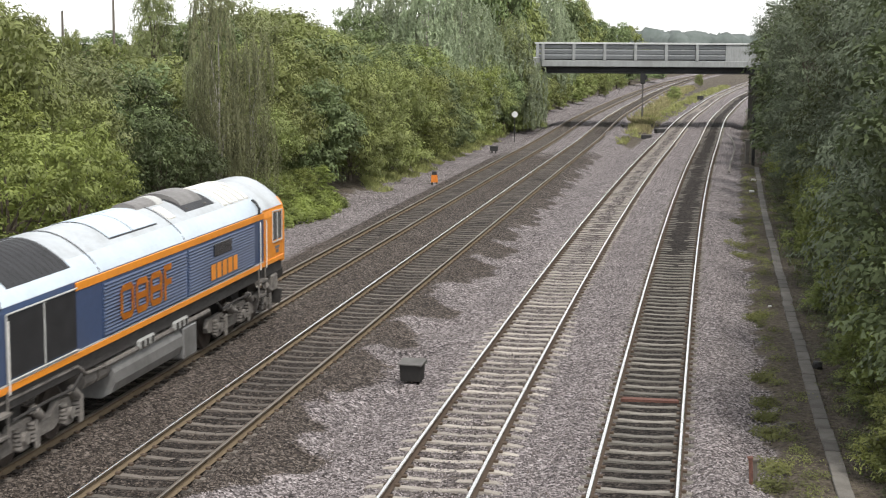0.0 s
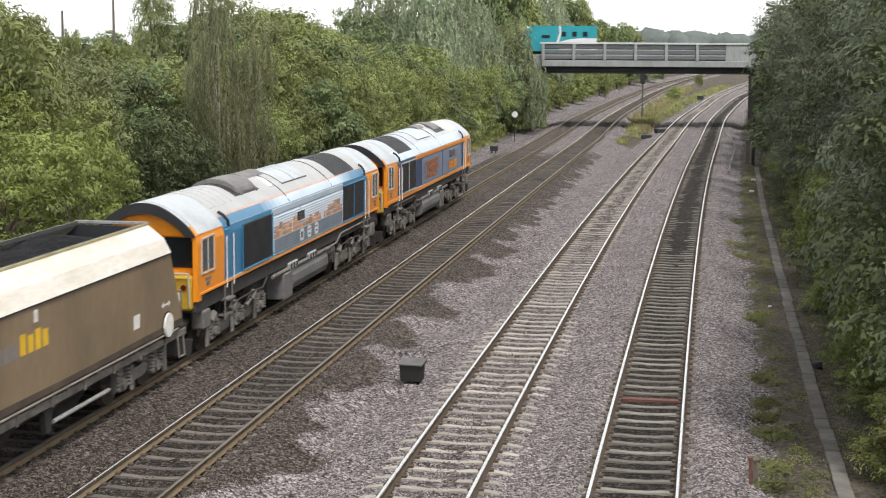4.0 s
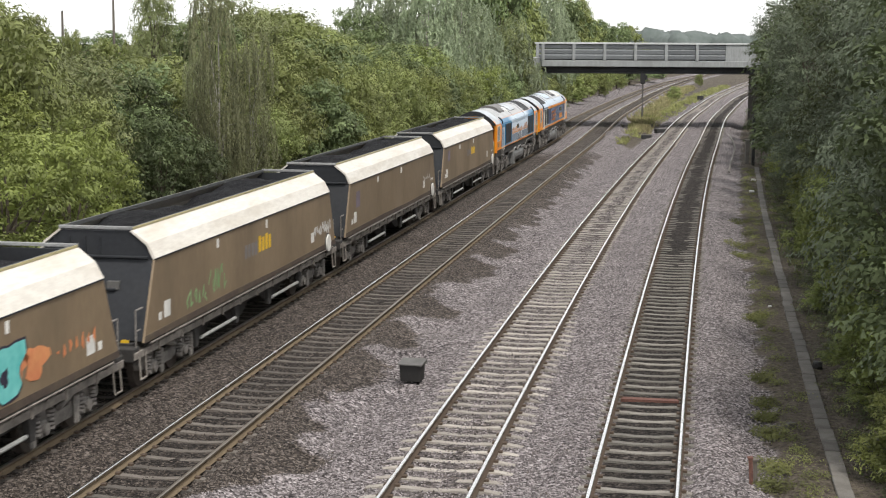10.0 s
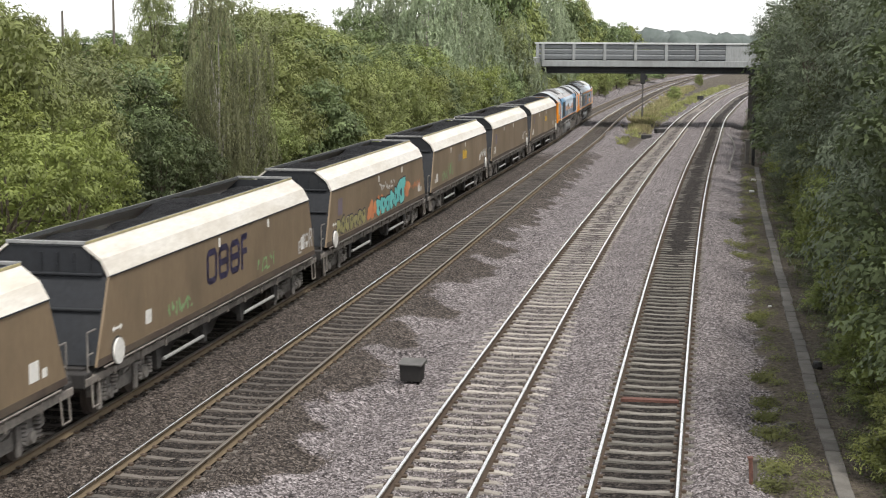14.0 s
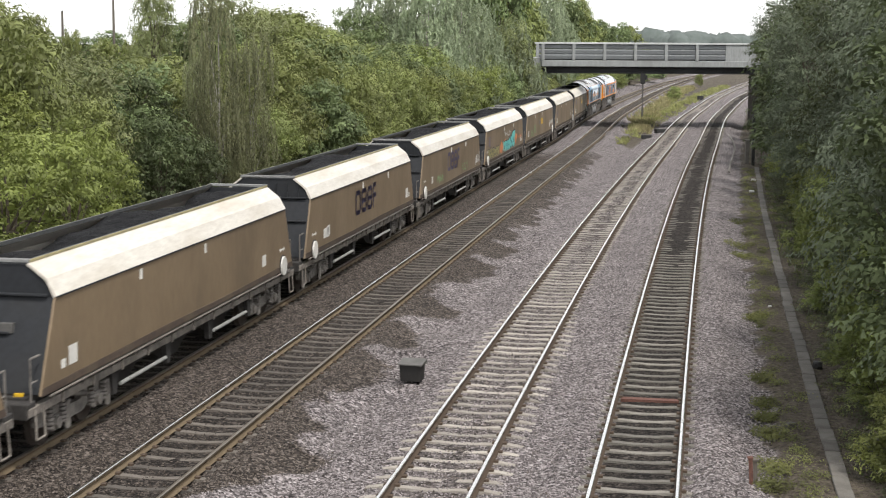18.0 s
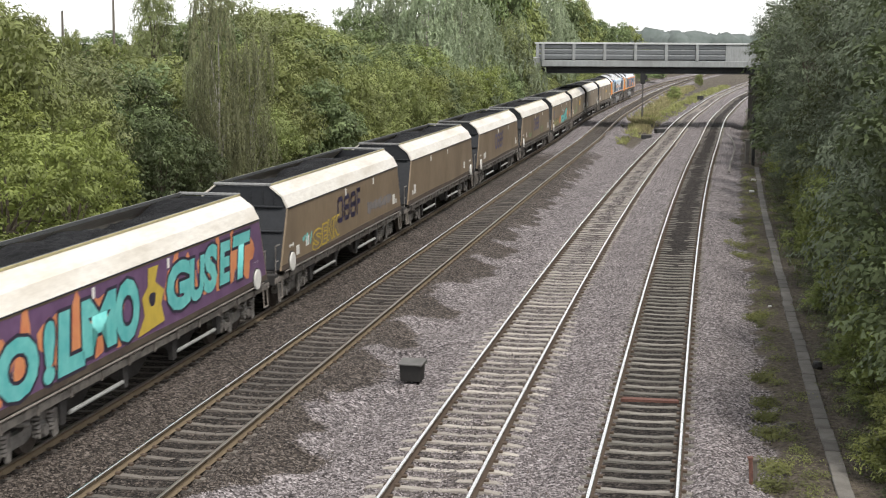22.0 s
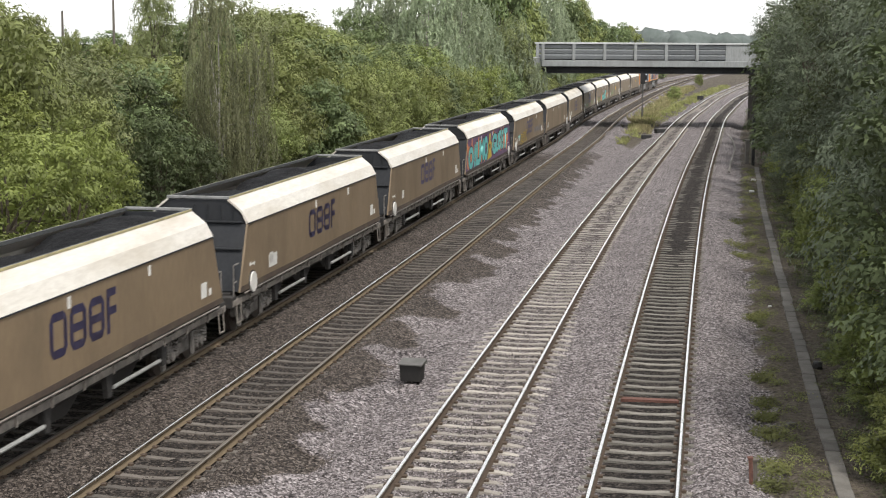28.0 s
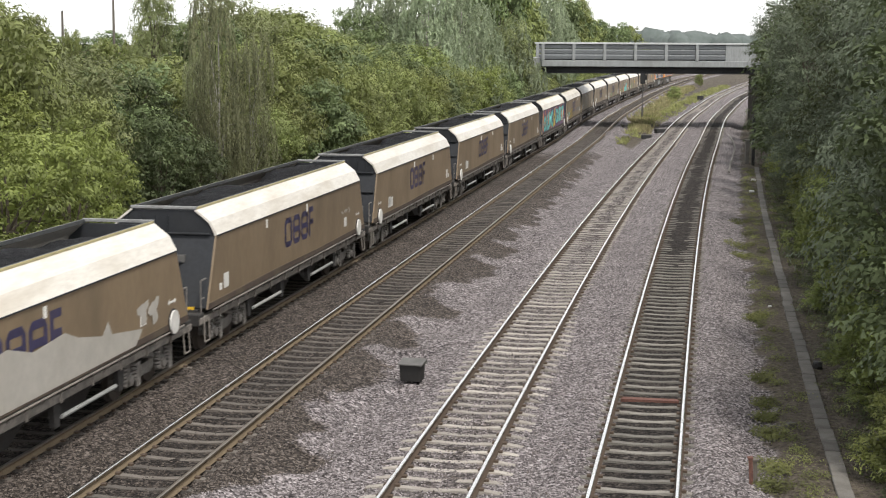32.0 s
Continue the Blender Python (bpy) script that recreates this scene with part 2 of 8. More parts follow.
# distance haze is put into this grey-green base colour
HAZE_LEAF = material("haze_tinted_woodland", (0.135, 0.155, 0.145), (0.095, 0.115, 0.105), 0.35, 0.05, 0.95, bump=0.0, rand=0.0)
BRIDGE_GREY = material("pale_bridge_concrete", (0.33, 0.34, 0.335), (0.26, 0.27, 0.265), 6, 0.6, 0.85, rand=0.04, stain=(0.15, 0.15, 0.145), stretch=(1, 1, 0.3))
BRIDGE_PALE = material("white_painted_coping", (0.55, 0.56, 0.55), (0.46, 0.47, 0.46), 8, 1, 0.7, rand=0.03)
BRIDGE_PANEL = material("weathered_grey_panel", (0.20, 0.21, 0.215), (0.14, 0.15, 0.155), 7, 0.8, 0.8, rand=0.08, stretch=(1, 1, 4))
BRIDGE_DARK = material("dark_steel_girder", (0.030, 0.030, 0.033), (0.02, 0.02, 0.022), 8, 1, 0.7, rand=0.03)
EARTH = material("grassy_earth", (0.10, 0.105, 0.045), (0.07, 0.06, 0.04), 3, 0.4, 0.95, bump=0.5, bump_size=0.05, rand=0.0)
BRICK = material("dark_abutment_brick", (0.10, 0.085, 0.075), (0.06, 0.05, 0.045), 14, 1, 0.9)
ASPHALT = material("grey_asphalt", (0.055, 0.055, 0.055), (0.04, 0.04, 0.04), 40, 1, 0.9)
BOX_GREY = material("dark_grey_box_steel", (0.020, 0.0185, 0.017), (0.014, 0.013, 0.012), 20, 3, 0.65, rand=0.03)
BOX_LID = material("dusty_box_lid", (0.13, 0.125, 0.115), (0.10, 0.095, 0.09), 20, 3, 0.7, rand=0.03)
DARK_STEEL = material("dark_painted_steel", (0.035, 0.035, 0.035), (0.02, 0.02, 0.02), 20, 3, 0.6, rand=0.05)
POLE_WOOD = material("weathered_pole_wood", (0.15, 0.13, 0.11), (0.1, 0.085, 0.07), 20, 3, 0.9, stretch=(1, 1, 0.1))
ORANGE_PLASTIC = material("orange_plastic", (0.75, 0.24, 0.03), (0.6, 0.18, 0.02), 20, 3, 0.5, rand=0.0)
WHITE_SIGN = material("white_sign_plate", (0.75, 0.75, 0.74), (0.65, 0.65, 0.64), 20, 3, 0.5, rand=0.0)
RUSTY = material("rusty_iron", (0.17, 0.075, 0.055), (0.09, 0.045, 0.035), 25, 4, 0.9)
# train
NOSE_YELLOW = material("ochre_yellow_paint", (0.58, 0.36, 0.02), (0.50, 0.30, 0.02), 8, 1, 0.45, bump=0.02, rand=0.0, stain=(0.3, 0.17, 0.03), stain_amount=0.5)
ORANGE = material("orange_paint", (0.86, 0.30, 0.018), (0.80, 0.27, 0.018), 8, 1.0, 0.36, bump=0.02, rand=0.0, stain=(0.55, 0.22, 0.04), stain_amount=0.3)
NAVY = material("dark_blue_paint", (0.045, 0.075, 0.155), (0.038, 0.064, 0.135), 8, 1.0, 0.4, bump=0.02, rand=0.0, stain=(0.08, 0.09, 0.12))
SKY_BLUE = material("mid_blue_paint", (0.040, 0.195, 0.355), (0.035, 0.175, 0.32), 8, 0.8, 0.36, bump=0.02, rand=0.0, stain=(0.14, 0.28, 0.42))
PALE_BLUE = material("pale_blue_paint", (0.56, 0.65, 0.73), (0.5, 0.58, 0.66), 8, 0.8, 0.34, bump=0.02, rand=0.0, stain=(0.38, 0.43, 0.47))
ROOF_GREY = material("weathered_grey_roof", (0.50, 0.53, 0.55), (0.42, 0.45, 0.47), 10, 1.2, 0.34, bump=0.03, rand=0.0, stain=(0.24, 0.24, 0.24), stain_amount=0.5)
ROOF_DIRT = material("dusty_grey_roof", (0.46, 0.46, 0.455), (0.42, 0.42, 0.415), 6, 0.9, 0.42, bump=0.02, rand=0.0, stain=(0.30, 0.295, 0.285), stain_amount=0.35)
BLACK_GRILLE = material("black_grille_mesh", (0.022, 0.022, 0.024), (0.012, 0.012, 0.013), 60, 2, 0.55, bump=0.4, rand=0.0)
GRILLE_RIM = material("pale_worn_trim", (0.52, 0.52, 0.50), (0.42, 0.42, 0.4), 20, 2, 0.5, rand=0.0)
# glass grey is lightened to carry a reflection in its colour
CAB_GLASS = material("reflection_grey_side_glass", (0.075, 0.085, 0.082), (0.055, 0.062, 0.06), 4, 1.5, 0.12, bump=0.0, rand=0.0, stain=(0.05, 0.055, 0.055))
BLUES = []
for k in (0.2, 0.4, 0.6, 0.8):
    tint = [a + (b - a) * k for a, b in zip((0.040, 0.195, 0.355), (0.56, 0.65, 0.73))]
    BLUES.append(material("fading_blue_paint", tuple(tint), tuple(c * 0.93 for c in tint), 8, 0.8, 0.36, bump=0.02, rand=0.0, stain=tuple(c * 0.8 for c in tint)))
SOOTY = material("sooty_brown_silencer", (0.225, 0.215, 0.205), (0.165, 0.158, 0.150), 7, 1.2, 0.55, bump=0.05, rand=0.0, stain=(0.05, 0.048, 0.045))
PEACH = material("thin_peach_line", (0.62, 0.42, 0.33), (0.55, 0.36, 0.28), 8, 1, 0.5, rand=0.0)
GLASS_DARK = material("dark_cab_glass", (0.02, 0.023, 0.026), (0.016, 0.018, 0.02), 4, 1, 0.10, bump=0.0, rand=0.0)
BOGIE = material("grimy_bogie_steel", (0.225, 0.206, 0.184), (0.130, 0.118, 0.105), 14, 2.5, 0.75, rand=0.15, stain=(0.03, 0.027, 0.025), stain_amount=0.65)
BOGIE_DARK = material("dusty_dark_underframe", (0.070, 0.065, 0.060), (0.042, 0.039, 0.036), 14, 2.5, 0.8, rand=0.1)
UNDER = material("grimy_black_underframe", (0.042, 0.038, 0.035), (0.025, 0.023, 0.021), 14, 2.5, 0.85, rand=0.1)
TANK = material("dusty_grey_tank", (0.20, 0.197, 0.19), (0.15, 0.147, 0.142), 6, 1.2, 0.42, rand=0.0, stain=(0.04, 0.038, 0.034))
WHEEL = material("worn_wheel_steel", (0.11, 0.09, 0.075), (0.07, 0.058, 0.05), 20, 4, 0.7, 0.3, rand=0.05)
LAMP_GLASS = material("pale_lamp_lens", (0.7, 0.7, 0.68), (0.6, 0.6, 0.58), 10, 2, 0.15, bump=0.0, rand=0.0)
RED_LENS = material("red_lamp_lens", (0.12, 0.012, 0.012), (0.09, 0.01, 0.01), 10, 2, 0.2, bump=0.0, rand=0.0)
GOLD = material("dusty_bronze_paint", (0.234, 0.171, 0.105), (0.200, 0.144, 0.087), 5, 0.55, 0.5, bump=0.05, rand=0.07, stain=(0.115, 0.086, 0.054), stain_amount=0.6, stretch=(1, 1, 0.6))
SILL_BROWN = material("rusty_brown_sill", (0.085, 0.058, 0.042), (0.055, 0.04, 0.032), 9, 1.3, 0.8, rand=0.1, stain=(0.14, 0.11, 0.07), stain_amount=0.6)
CREAM = material("dusty_cream_hood", (0.72, 0.68, 0.605), (0.60, 0.555, 0.485), 5, 0.8, 0.42, bump=0.04, rand=0.05, stain=(0.44, 0.375, 0.285), stain_amount=0.6, stretch=(2.2, 0.45, 2.2))
CHARCOAL = material("charcoal_end_paint", (0.030, 0.032, 0.036), (0.023, 0.0245, 0.027), 8, 1.0, 0.7, bump=0.05, rand=0.1, stain=(0.045, 0.044, 0.042), stain_amount=0.3, spec=0.25)
RIM_GREY = material("scuffed_grey_rim", (0.30, 0.30, 0.29), (0.2, 0.2, 0.195), 12, 2, 0.6, rand=0.1, stain=(0.1, 0.1, 0.1))
RIM_SLATE = material("dark_slate_rim", (0.085, 0.088, 0.085), (0.06, 0.062, 0.06), 12, 2, 0.6, rand=0.1)
RIM_YELLOW = material("worn_yellow_rim", (0.46, 0.40, 0.20), (0.38, 0.33, 0.18), 12, 2, 0.6, rand=0.1, stain=(0.10, 0.10, 0.085))
BROWN_VINYL = material("brown_vinyl", (0.50, 0.21, 0.085), (0.46, 0.25, 0.13), 3, 1, 0.5, rand=0.25)
BOX_PEACH = material("peach_vinyl", (0.62, 0.36, 0.19), (0.56, 0.31, 0.16), 3, 1, 0.5, rand=0.15)
BOX_UMBER = material("umber_vinyl", (0.36, 0.20, 0.12), (0.32, 0.17, 0.10), 3, 1, 0.5, rand=0.15)
HULL_VINYL = material("hull_vinyl", (0.15, 0.19, 0.235), (0.12, 0.15, 0.19), 3, 1, 0.5, rand=0.0)
COAL = material("black_coal", (0.016, 0.016, 0.017), (0.007, 0.007, 0.0075), 11, 2.5, 0.75, bump=1.0, bump_size=0.08, rand=0.1, spec=0.15)
SOLEBAR = material("dusty_grey_solebar", (0.270, 0.240, 0.208), (0.160, 0.140, 0.120), 10, 2, 0.75, rand=0.1, stain=(0.035, 0.031, 0.027), stain_amount=0.6)
PIPE_PALE = material("galvanised_pipe", (0.42, 0.42, 0.40), (0.33, 0.33, 0.31), 12, 2, 0.55, 0.2, rand=0.1)
WHITE_PAINT = material("off_white_paint", (0.80, 0.78, 0.73), (0.7, 0.68, 0.63), 12, 2, 0.55, rand=0.05)
YELLOW = material("yellow_vinyl", (0.80, 0.50, 0.03), (0.74, 0.45, 0.03), 10, 2, 0.5, rand=0.0)
PURPLE = material("faded_violet_blue_vinyl", (0.105, 0.095, 0.20), (0.09, 0.082, 0.165), 7, 1.5, 0.55, rand=0.0, stain=(0.15, 0.12, 0.13), stain_amount=0.4)
LETTER_WHITE = material("white_vinyl", (0.82, 0.83, 0.84), (0.76, 0.77, 0.78), 10, 2, 0.5, rand=0.0)
SPRAY_TEAL = material("teal_spray_paint", (0.10, 0.47, 0.44), (0.20, 0.60, 0.55), 2.2, 0.8, 0.6, bump=0.0, rand=0.0, stain=(0.05, 0.3, 0.34))
SPRAY_VIOLET = material("violet_spray_paint", (0.16, 0.085, 0.17), (0.12, 0.06, 0.13), 3, 0.8, 0.6, bump=0.0, rand=0.0)
SPRAY_ORANGE = material("orange_spray_paint", (0.62, 0.20, 0.09), (0.70, 0.30, 0.12), 3, 0.8, 0.6, bump=0.0, rand=0.0)
SPRAY_YELLOW = material("yellow_spray_paint", (0.62, 0.45, 0.06), (0.5, 0.36, 0.06), 3, 0.8, 0.6, bump=0.0, rand=0.0)
SPRAY_GREEN = material("faded_green_spray_paint", (0.22, 0.38, 0.17), (0.26, 0.36, 0.18), 3, 0.8, 0.6, bump=0.0, rand=0.0)
SPRAY_LIME = material("dull_lime_spray_paint", (0.36, 0.33, 0.13), (0.28, 0.25, 0.12), 3, 0.8, 0.6, bump=0.0, rand=0.0)
SPRAY_DARK = material("dark_spray_outline", (0.03, 0.025, 0.045), (0.025, 0.02, 0.04), 3, 0.8, 0.6, bump=0.0, rand=0.0)
SPRAY_WHITE = material("white_spray_paint", (0.62, 0.60, 0.57), (0.55, 0.53, 0.5), 3, 0.8, 0.6, bump=0.0, rand=0.0)
SPRAY_GREY = material("pale_grey_overpaint", (0.44, 0.41, 0.36), (0.38, 0.355, 0.31), 3, 0.8, 0.7, bump=0.0, rand=0.0, stain=(0.3, 0.27, 0.22))
FADED_GREY = material("faded_grey_vinyl", (0.22, 0.20, 0.19), (0.19, 0.17, 0.16), 6, 1.5, 0.6, rand=0.0)
FADED_MAUVE = material("faded_mauve_vinyl", (0.19, 0.155, 0.20), (0.2, 0.16, 0.17), 6, 1.5, 0.6, rand=0.0)
TURQUOISE = material("turquoise_coachwork", (0.02, 0.30, 0.35), (0.018, 0.27, 0.31), 6, 1, 0.35, bump=0.0, rand=0.0)


# ---- building helpers ----
def box(bm, x0, x1, y0, y1, z0, z1, bevel=0.0):
    """A box; with bevel its edges are rounded off."""
    vs = [bm.verts.new(c) for c in ((x0, y0, z0), (x1, y0, z0), (x1, y1, z0), (x0, y1, z0), (x0, y0, z1), (x1, y0, z1), (x1, y1, z1), (x0, y1, z1))]
    fs = [bm.faces.new([vs[i] for i in q]) for q in ((3, 2, 1, 0), (4, 5, 6, 7), (0, 1, 5, 4), (1, 2, 6, 5), (2, 3, 7, 6), (3, 0, 4, 7))]
    if bevel:
        es = list({e for f in fs for e in f.edges})
        bmesh.ops.bevel(bm, geom=es, offset=bevel, segments=1, affect='EDGES', clamp_overlap=True)
    return bm


def prism(bm, outline, lo, hi, axis='y'):
    """A closed outline of (a, b) swept from lo to hi. axis y: (x, z); axis x: (y, z); axis z: (x, y)."""
    def at(a, b, c):
        return {'y': (a, c, b), 'x': (c, a, b), 'z': (a, b, c)}[axis]
    v0 = [bm.verts.new(at(a, b, lo)) for a, b in outline]
    v1 = [bm.verts.new(at(a, b, hi)) for a, b in outline]
    k = len(outline)
    for i in range(k):
        j = (i + 1) % k
        bm.faces.new((v0[i], v0[j], v1[j], v1[i]))
    bm.faces.new(v0[::-1])
    bm.faces.new(v1)
    return bm


def rod(bm, a, b, r, seg=8, r2=None):
    """A round bar from a to b."""
    a, b = Vector(a), Vector(b)
    d = (b - a).normalized()
    u = d.orthogonal().normalized()
    w = d.cross(u)
    r2 = r if r2 is None else r2
    v0 = [bm.verts.new(a + (u * math.cos(t) + w * math.sin(t)) * r) for t in [2 * math.pi * i / seg for i in range(seg)]]
    v1 = [bm.verts.new(b + (u * math.cos(t) + w * math.sin(t)) * r2) for t in [2 * math.pi * i / seg for i in range(seg)]]
    for i in range(seg):
        j = (i + 1) % seg
        bm.faces.new((v0[i], v0[j], v1[j], v1[i]))
    bm.faces.new(v0[::-1])
    bm.faces.new(v1)
    return bm


def bar(bm, pts, r, seg=6):
    for a, b in zip(pts, pts[1:]):
        rod(bm, a, b, r, seg)
    return bm


def mesh_of(name, bm, mat, smooth=False):
    bmesh.ops.recalc_face_normals(bm, faces=bm.faces)
    me = bpy.data.meshes.new(name)
    bm.to_mesh(me)
    bm.free()
    if mat:
        me.materials.append(mat)
    if smooth:
        for q in me.polygons:
            q.use_smooth = True
    return me


def part(name, bm, mat, parent, label="", smooth=False):
    """Links a bmesh as one mesh object under a thing or a part."""
    ob = new(name, mesh_of(name, bm, mat, smooth))
    ob.parent = parent
    return tagged(ob, label)


def again(name, mesh, parent, m=None):
    """One more object on the same mesh."""
    ob = new(name, mesh)
    ob.parent = parent
    if m is not None:
        ob.matrix_basis = m
    return ob


def empty(name):
    return new(name)


def mesh_np(name, verts, faces, mat):
    """A mesh from arrays: faces is one array of quads or of triangles."""
    me = bpy.data.meshes.new(name)
    k = faces.shape[1]
    me.vertices.add(len(verts))
    me.vertices.foreach_set("co", np.asarray(verts, np.float32).ravel())
    me.loops.add(faces.size)
    me.loops.foreach_set("vertex_index", faces.astype(np.int32).ravel())
    me.polygons.add(len(faces))
    me.polygons.foreach_set("loop_start", np.arange(0, faces.size, k, dtype=np.int32))
    me.update(calc_edges=True)
    if mat:
        me.materials.append(mat)
    return me


# ---- the four tracks: x as a cubic of y / 50 ----
TRACKS = {"a": (-13.440, 8.7533, -0.0991, 0.0325), "b": (-9.881, 8.5848, -0.0341, 0.0238),
          "c": (-4.405, 7.8154, 0.4971, -0.0071), "d": (-0.981, 8.1954, 0.2544, 0.0318)}


def track_x(k, y):
    """x of a track's centre at y, straight on beyond both ends."""
    a, b, c, d = TRACKS[k]
    y = np.asarray(y, float)
    u = np.clip(y, 0, 380) / 50
    slope = (b + 2 * c * u + 3 * d * u * u) / 50
    # beyond the near curve the line swings a little to the west
    w = np.clip((y - 118) / 54, 0, 1)
    v = np.clip((y - 180) / 60, 0, 1)
    swing = 0.8 * w * w * (3 - 2 * w) if k in "ab" else 0.5 * w * w * (3 - 2 * w) + 0.4 * v * v * (3 - 2 * v)
    return a + b * u + c * u * u + d * u ** 3 + slope * (y - u * 50) - swing


def track_slope(k, y):
    return (track_x(k, y + 0.5) - track_x(k, y - 0.5))


RUN_Y = np.linspace(-420, 520, 3761)
RUN_X = track_x("a", RUN_Y)
RUN_S = np.concatenate([[0], np.cumsum(np.hypot(np.diff(RUN_X), np.diff(RUN_Y)))])
RUN_S -= np.interp(0.0, RUN_Y, RUN_S)


def along(s):
    """The place on the train's track s metres on from y = 0."""
    y = float(np.interp(s, RUN_S, RUN_Y))
    return float(track_x("a", y)), y


# ---- ground: one sheet to the horizon ----
def smooth(a, b, t):
    u = np.clip((np.asarray(t, float) - a) / (b - a), 0, 1)
    return u * u * (3 - 2 * u)


def heap_edge(y):
    """How far from track b's centre the fresh ballast begins: dumped in lobes."""
    y = np.asarray(y, float)
    ph = (y - 31.5) / 5.75 + 0.2 * np.sin(y * 0.31) + 0.1 * np.sin(y * 1.13)
    f = ph - np.floor(ph)
    w = np.clip(np.where(f < 0.62, f / 0.62, (1 - f) / 0.38), 0, 1)
    w = w * w * (3 - 2 * w)
    far = smooth(50, 72, y)
    return 1.3 + 0.55 * far + (1.3 + 0.35 * np.sin(y * 0.47) * (1 - far) - 0.85 * far) * w + 0.16 * np.sin(y * 2.9) + 0.1 * np.sin(y * 6.1 + 1), w


def ground_z(x, y):
    xa, xb, xc, xd = (track_x(k, y) for k in "abcd")
    near = np.minimum.reduce([np.abs(x - xa), np.abs(x - xb), np.abs(x - xc) + 0.02, np.abs(x - xd)])
    z = -0.212 - 0.25 * smooth(1.45, 2.7, near)
    z = z + 0.075 * (smooth(0.95, 1.15, near) - smooth(1.5, 1.8, near)) * (np.abs(x - xc) > 1.8)
    z = z - 0.004 * (np.minimum.reduce([np.abs(x - xa), np.abs(x - xb), np.abs(x - xd)]) < 0.70)
    z = z + smooth(45, 68, y) * (0.03 * (np.abs(x - xd) < 0.70) + 0.016 * (np.abs(x - xc) < 0.70))
    z = z + 0.006 * ((np.abs(x - xb) < 0.66) | (np.abs(x - xa) < 0.66))
    left = xa - x
    z = z + 0.55 * smooth(4.0, 7.5, left) + 1.6 * smooth(7, 30, left) + 0.10 * smooth(2.6, 4.0, left)
    right = x - xd
    z = z + 0.13 * smooth(2.4, 3.1, right) + 0.5 * smooth(4.4, 7, right) + 2.5 * smooth(6, 22, right)
    # dumped heaps in the wide space
    off, w = heap_edge(y)
    e = x - xb - off
    gap = (xc - xb)
    inside = smooth(0.9, 1.3, x - xb) * smooth(1.3, 1.9, xc - x)
    z = z + inside * (0.17 * np.exp(-((e - 0.35) / 0.5) ** 2) * (0.4 + 0.6 * w) + 0.06 * np.exp(-((e + 0.6) / 0.5) ** 2)) * smooth(140, 112, y)
    z = z + 0.40 * np.exp(-((x - 12.9) / 1.0) ** 2 - ((y - 118) / 3.2) ** 2) + 0.34 * np.exp(-((x - 15.3) / 0.9) ** 2 - ((y - 136) / 3.0) ** 2)
    z = z + 0.20 * np.exp(-((x - xb + 1.75) / 0.55) ** 2 - ((y - 138) / 9) ** 2)
    z = z + 0.04 * smooth(40, 46, y) * (np.abs(x - xc) > 0.95) * (np.abs(x - xc) < 1.5)
    island = smooth(95, 125, y) * smooth(2.0, 3.2, x - xb) * smooth(2.0, 3.2, xc - x)
    z = z + 0.25 * island
    return z


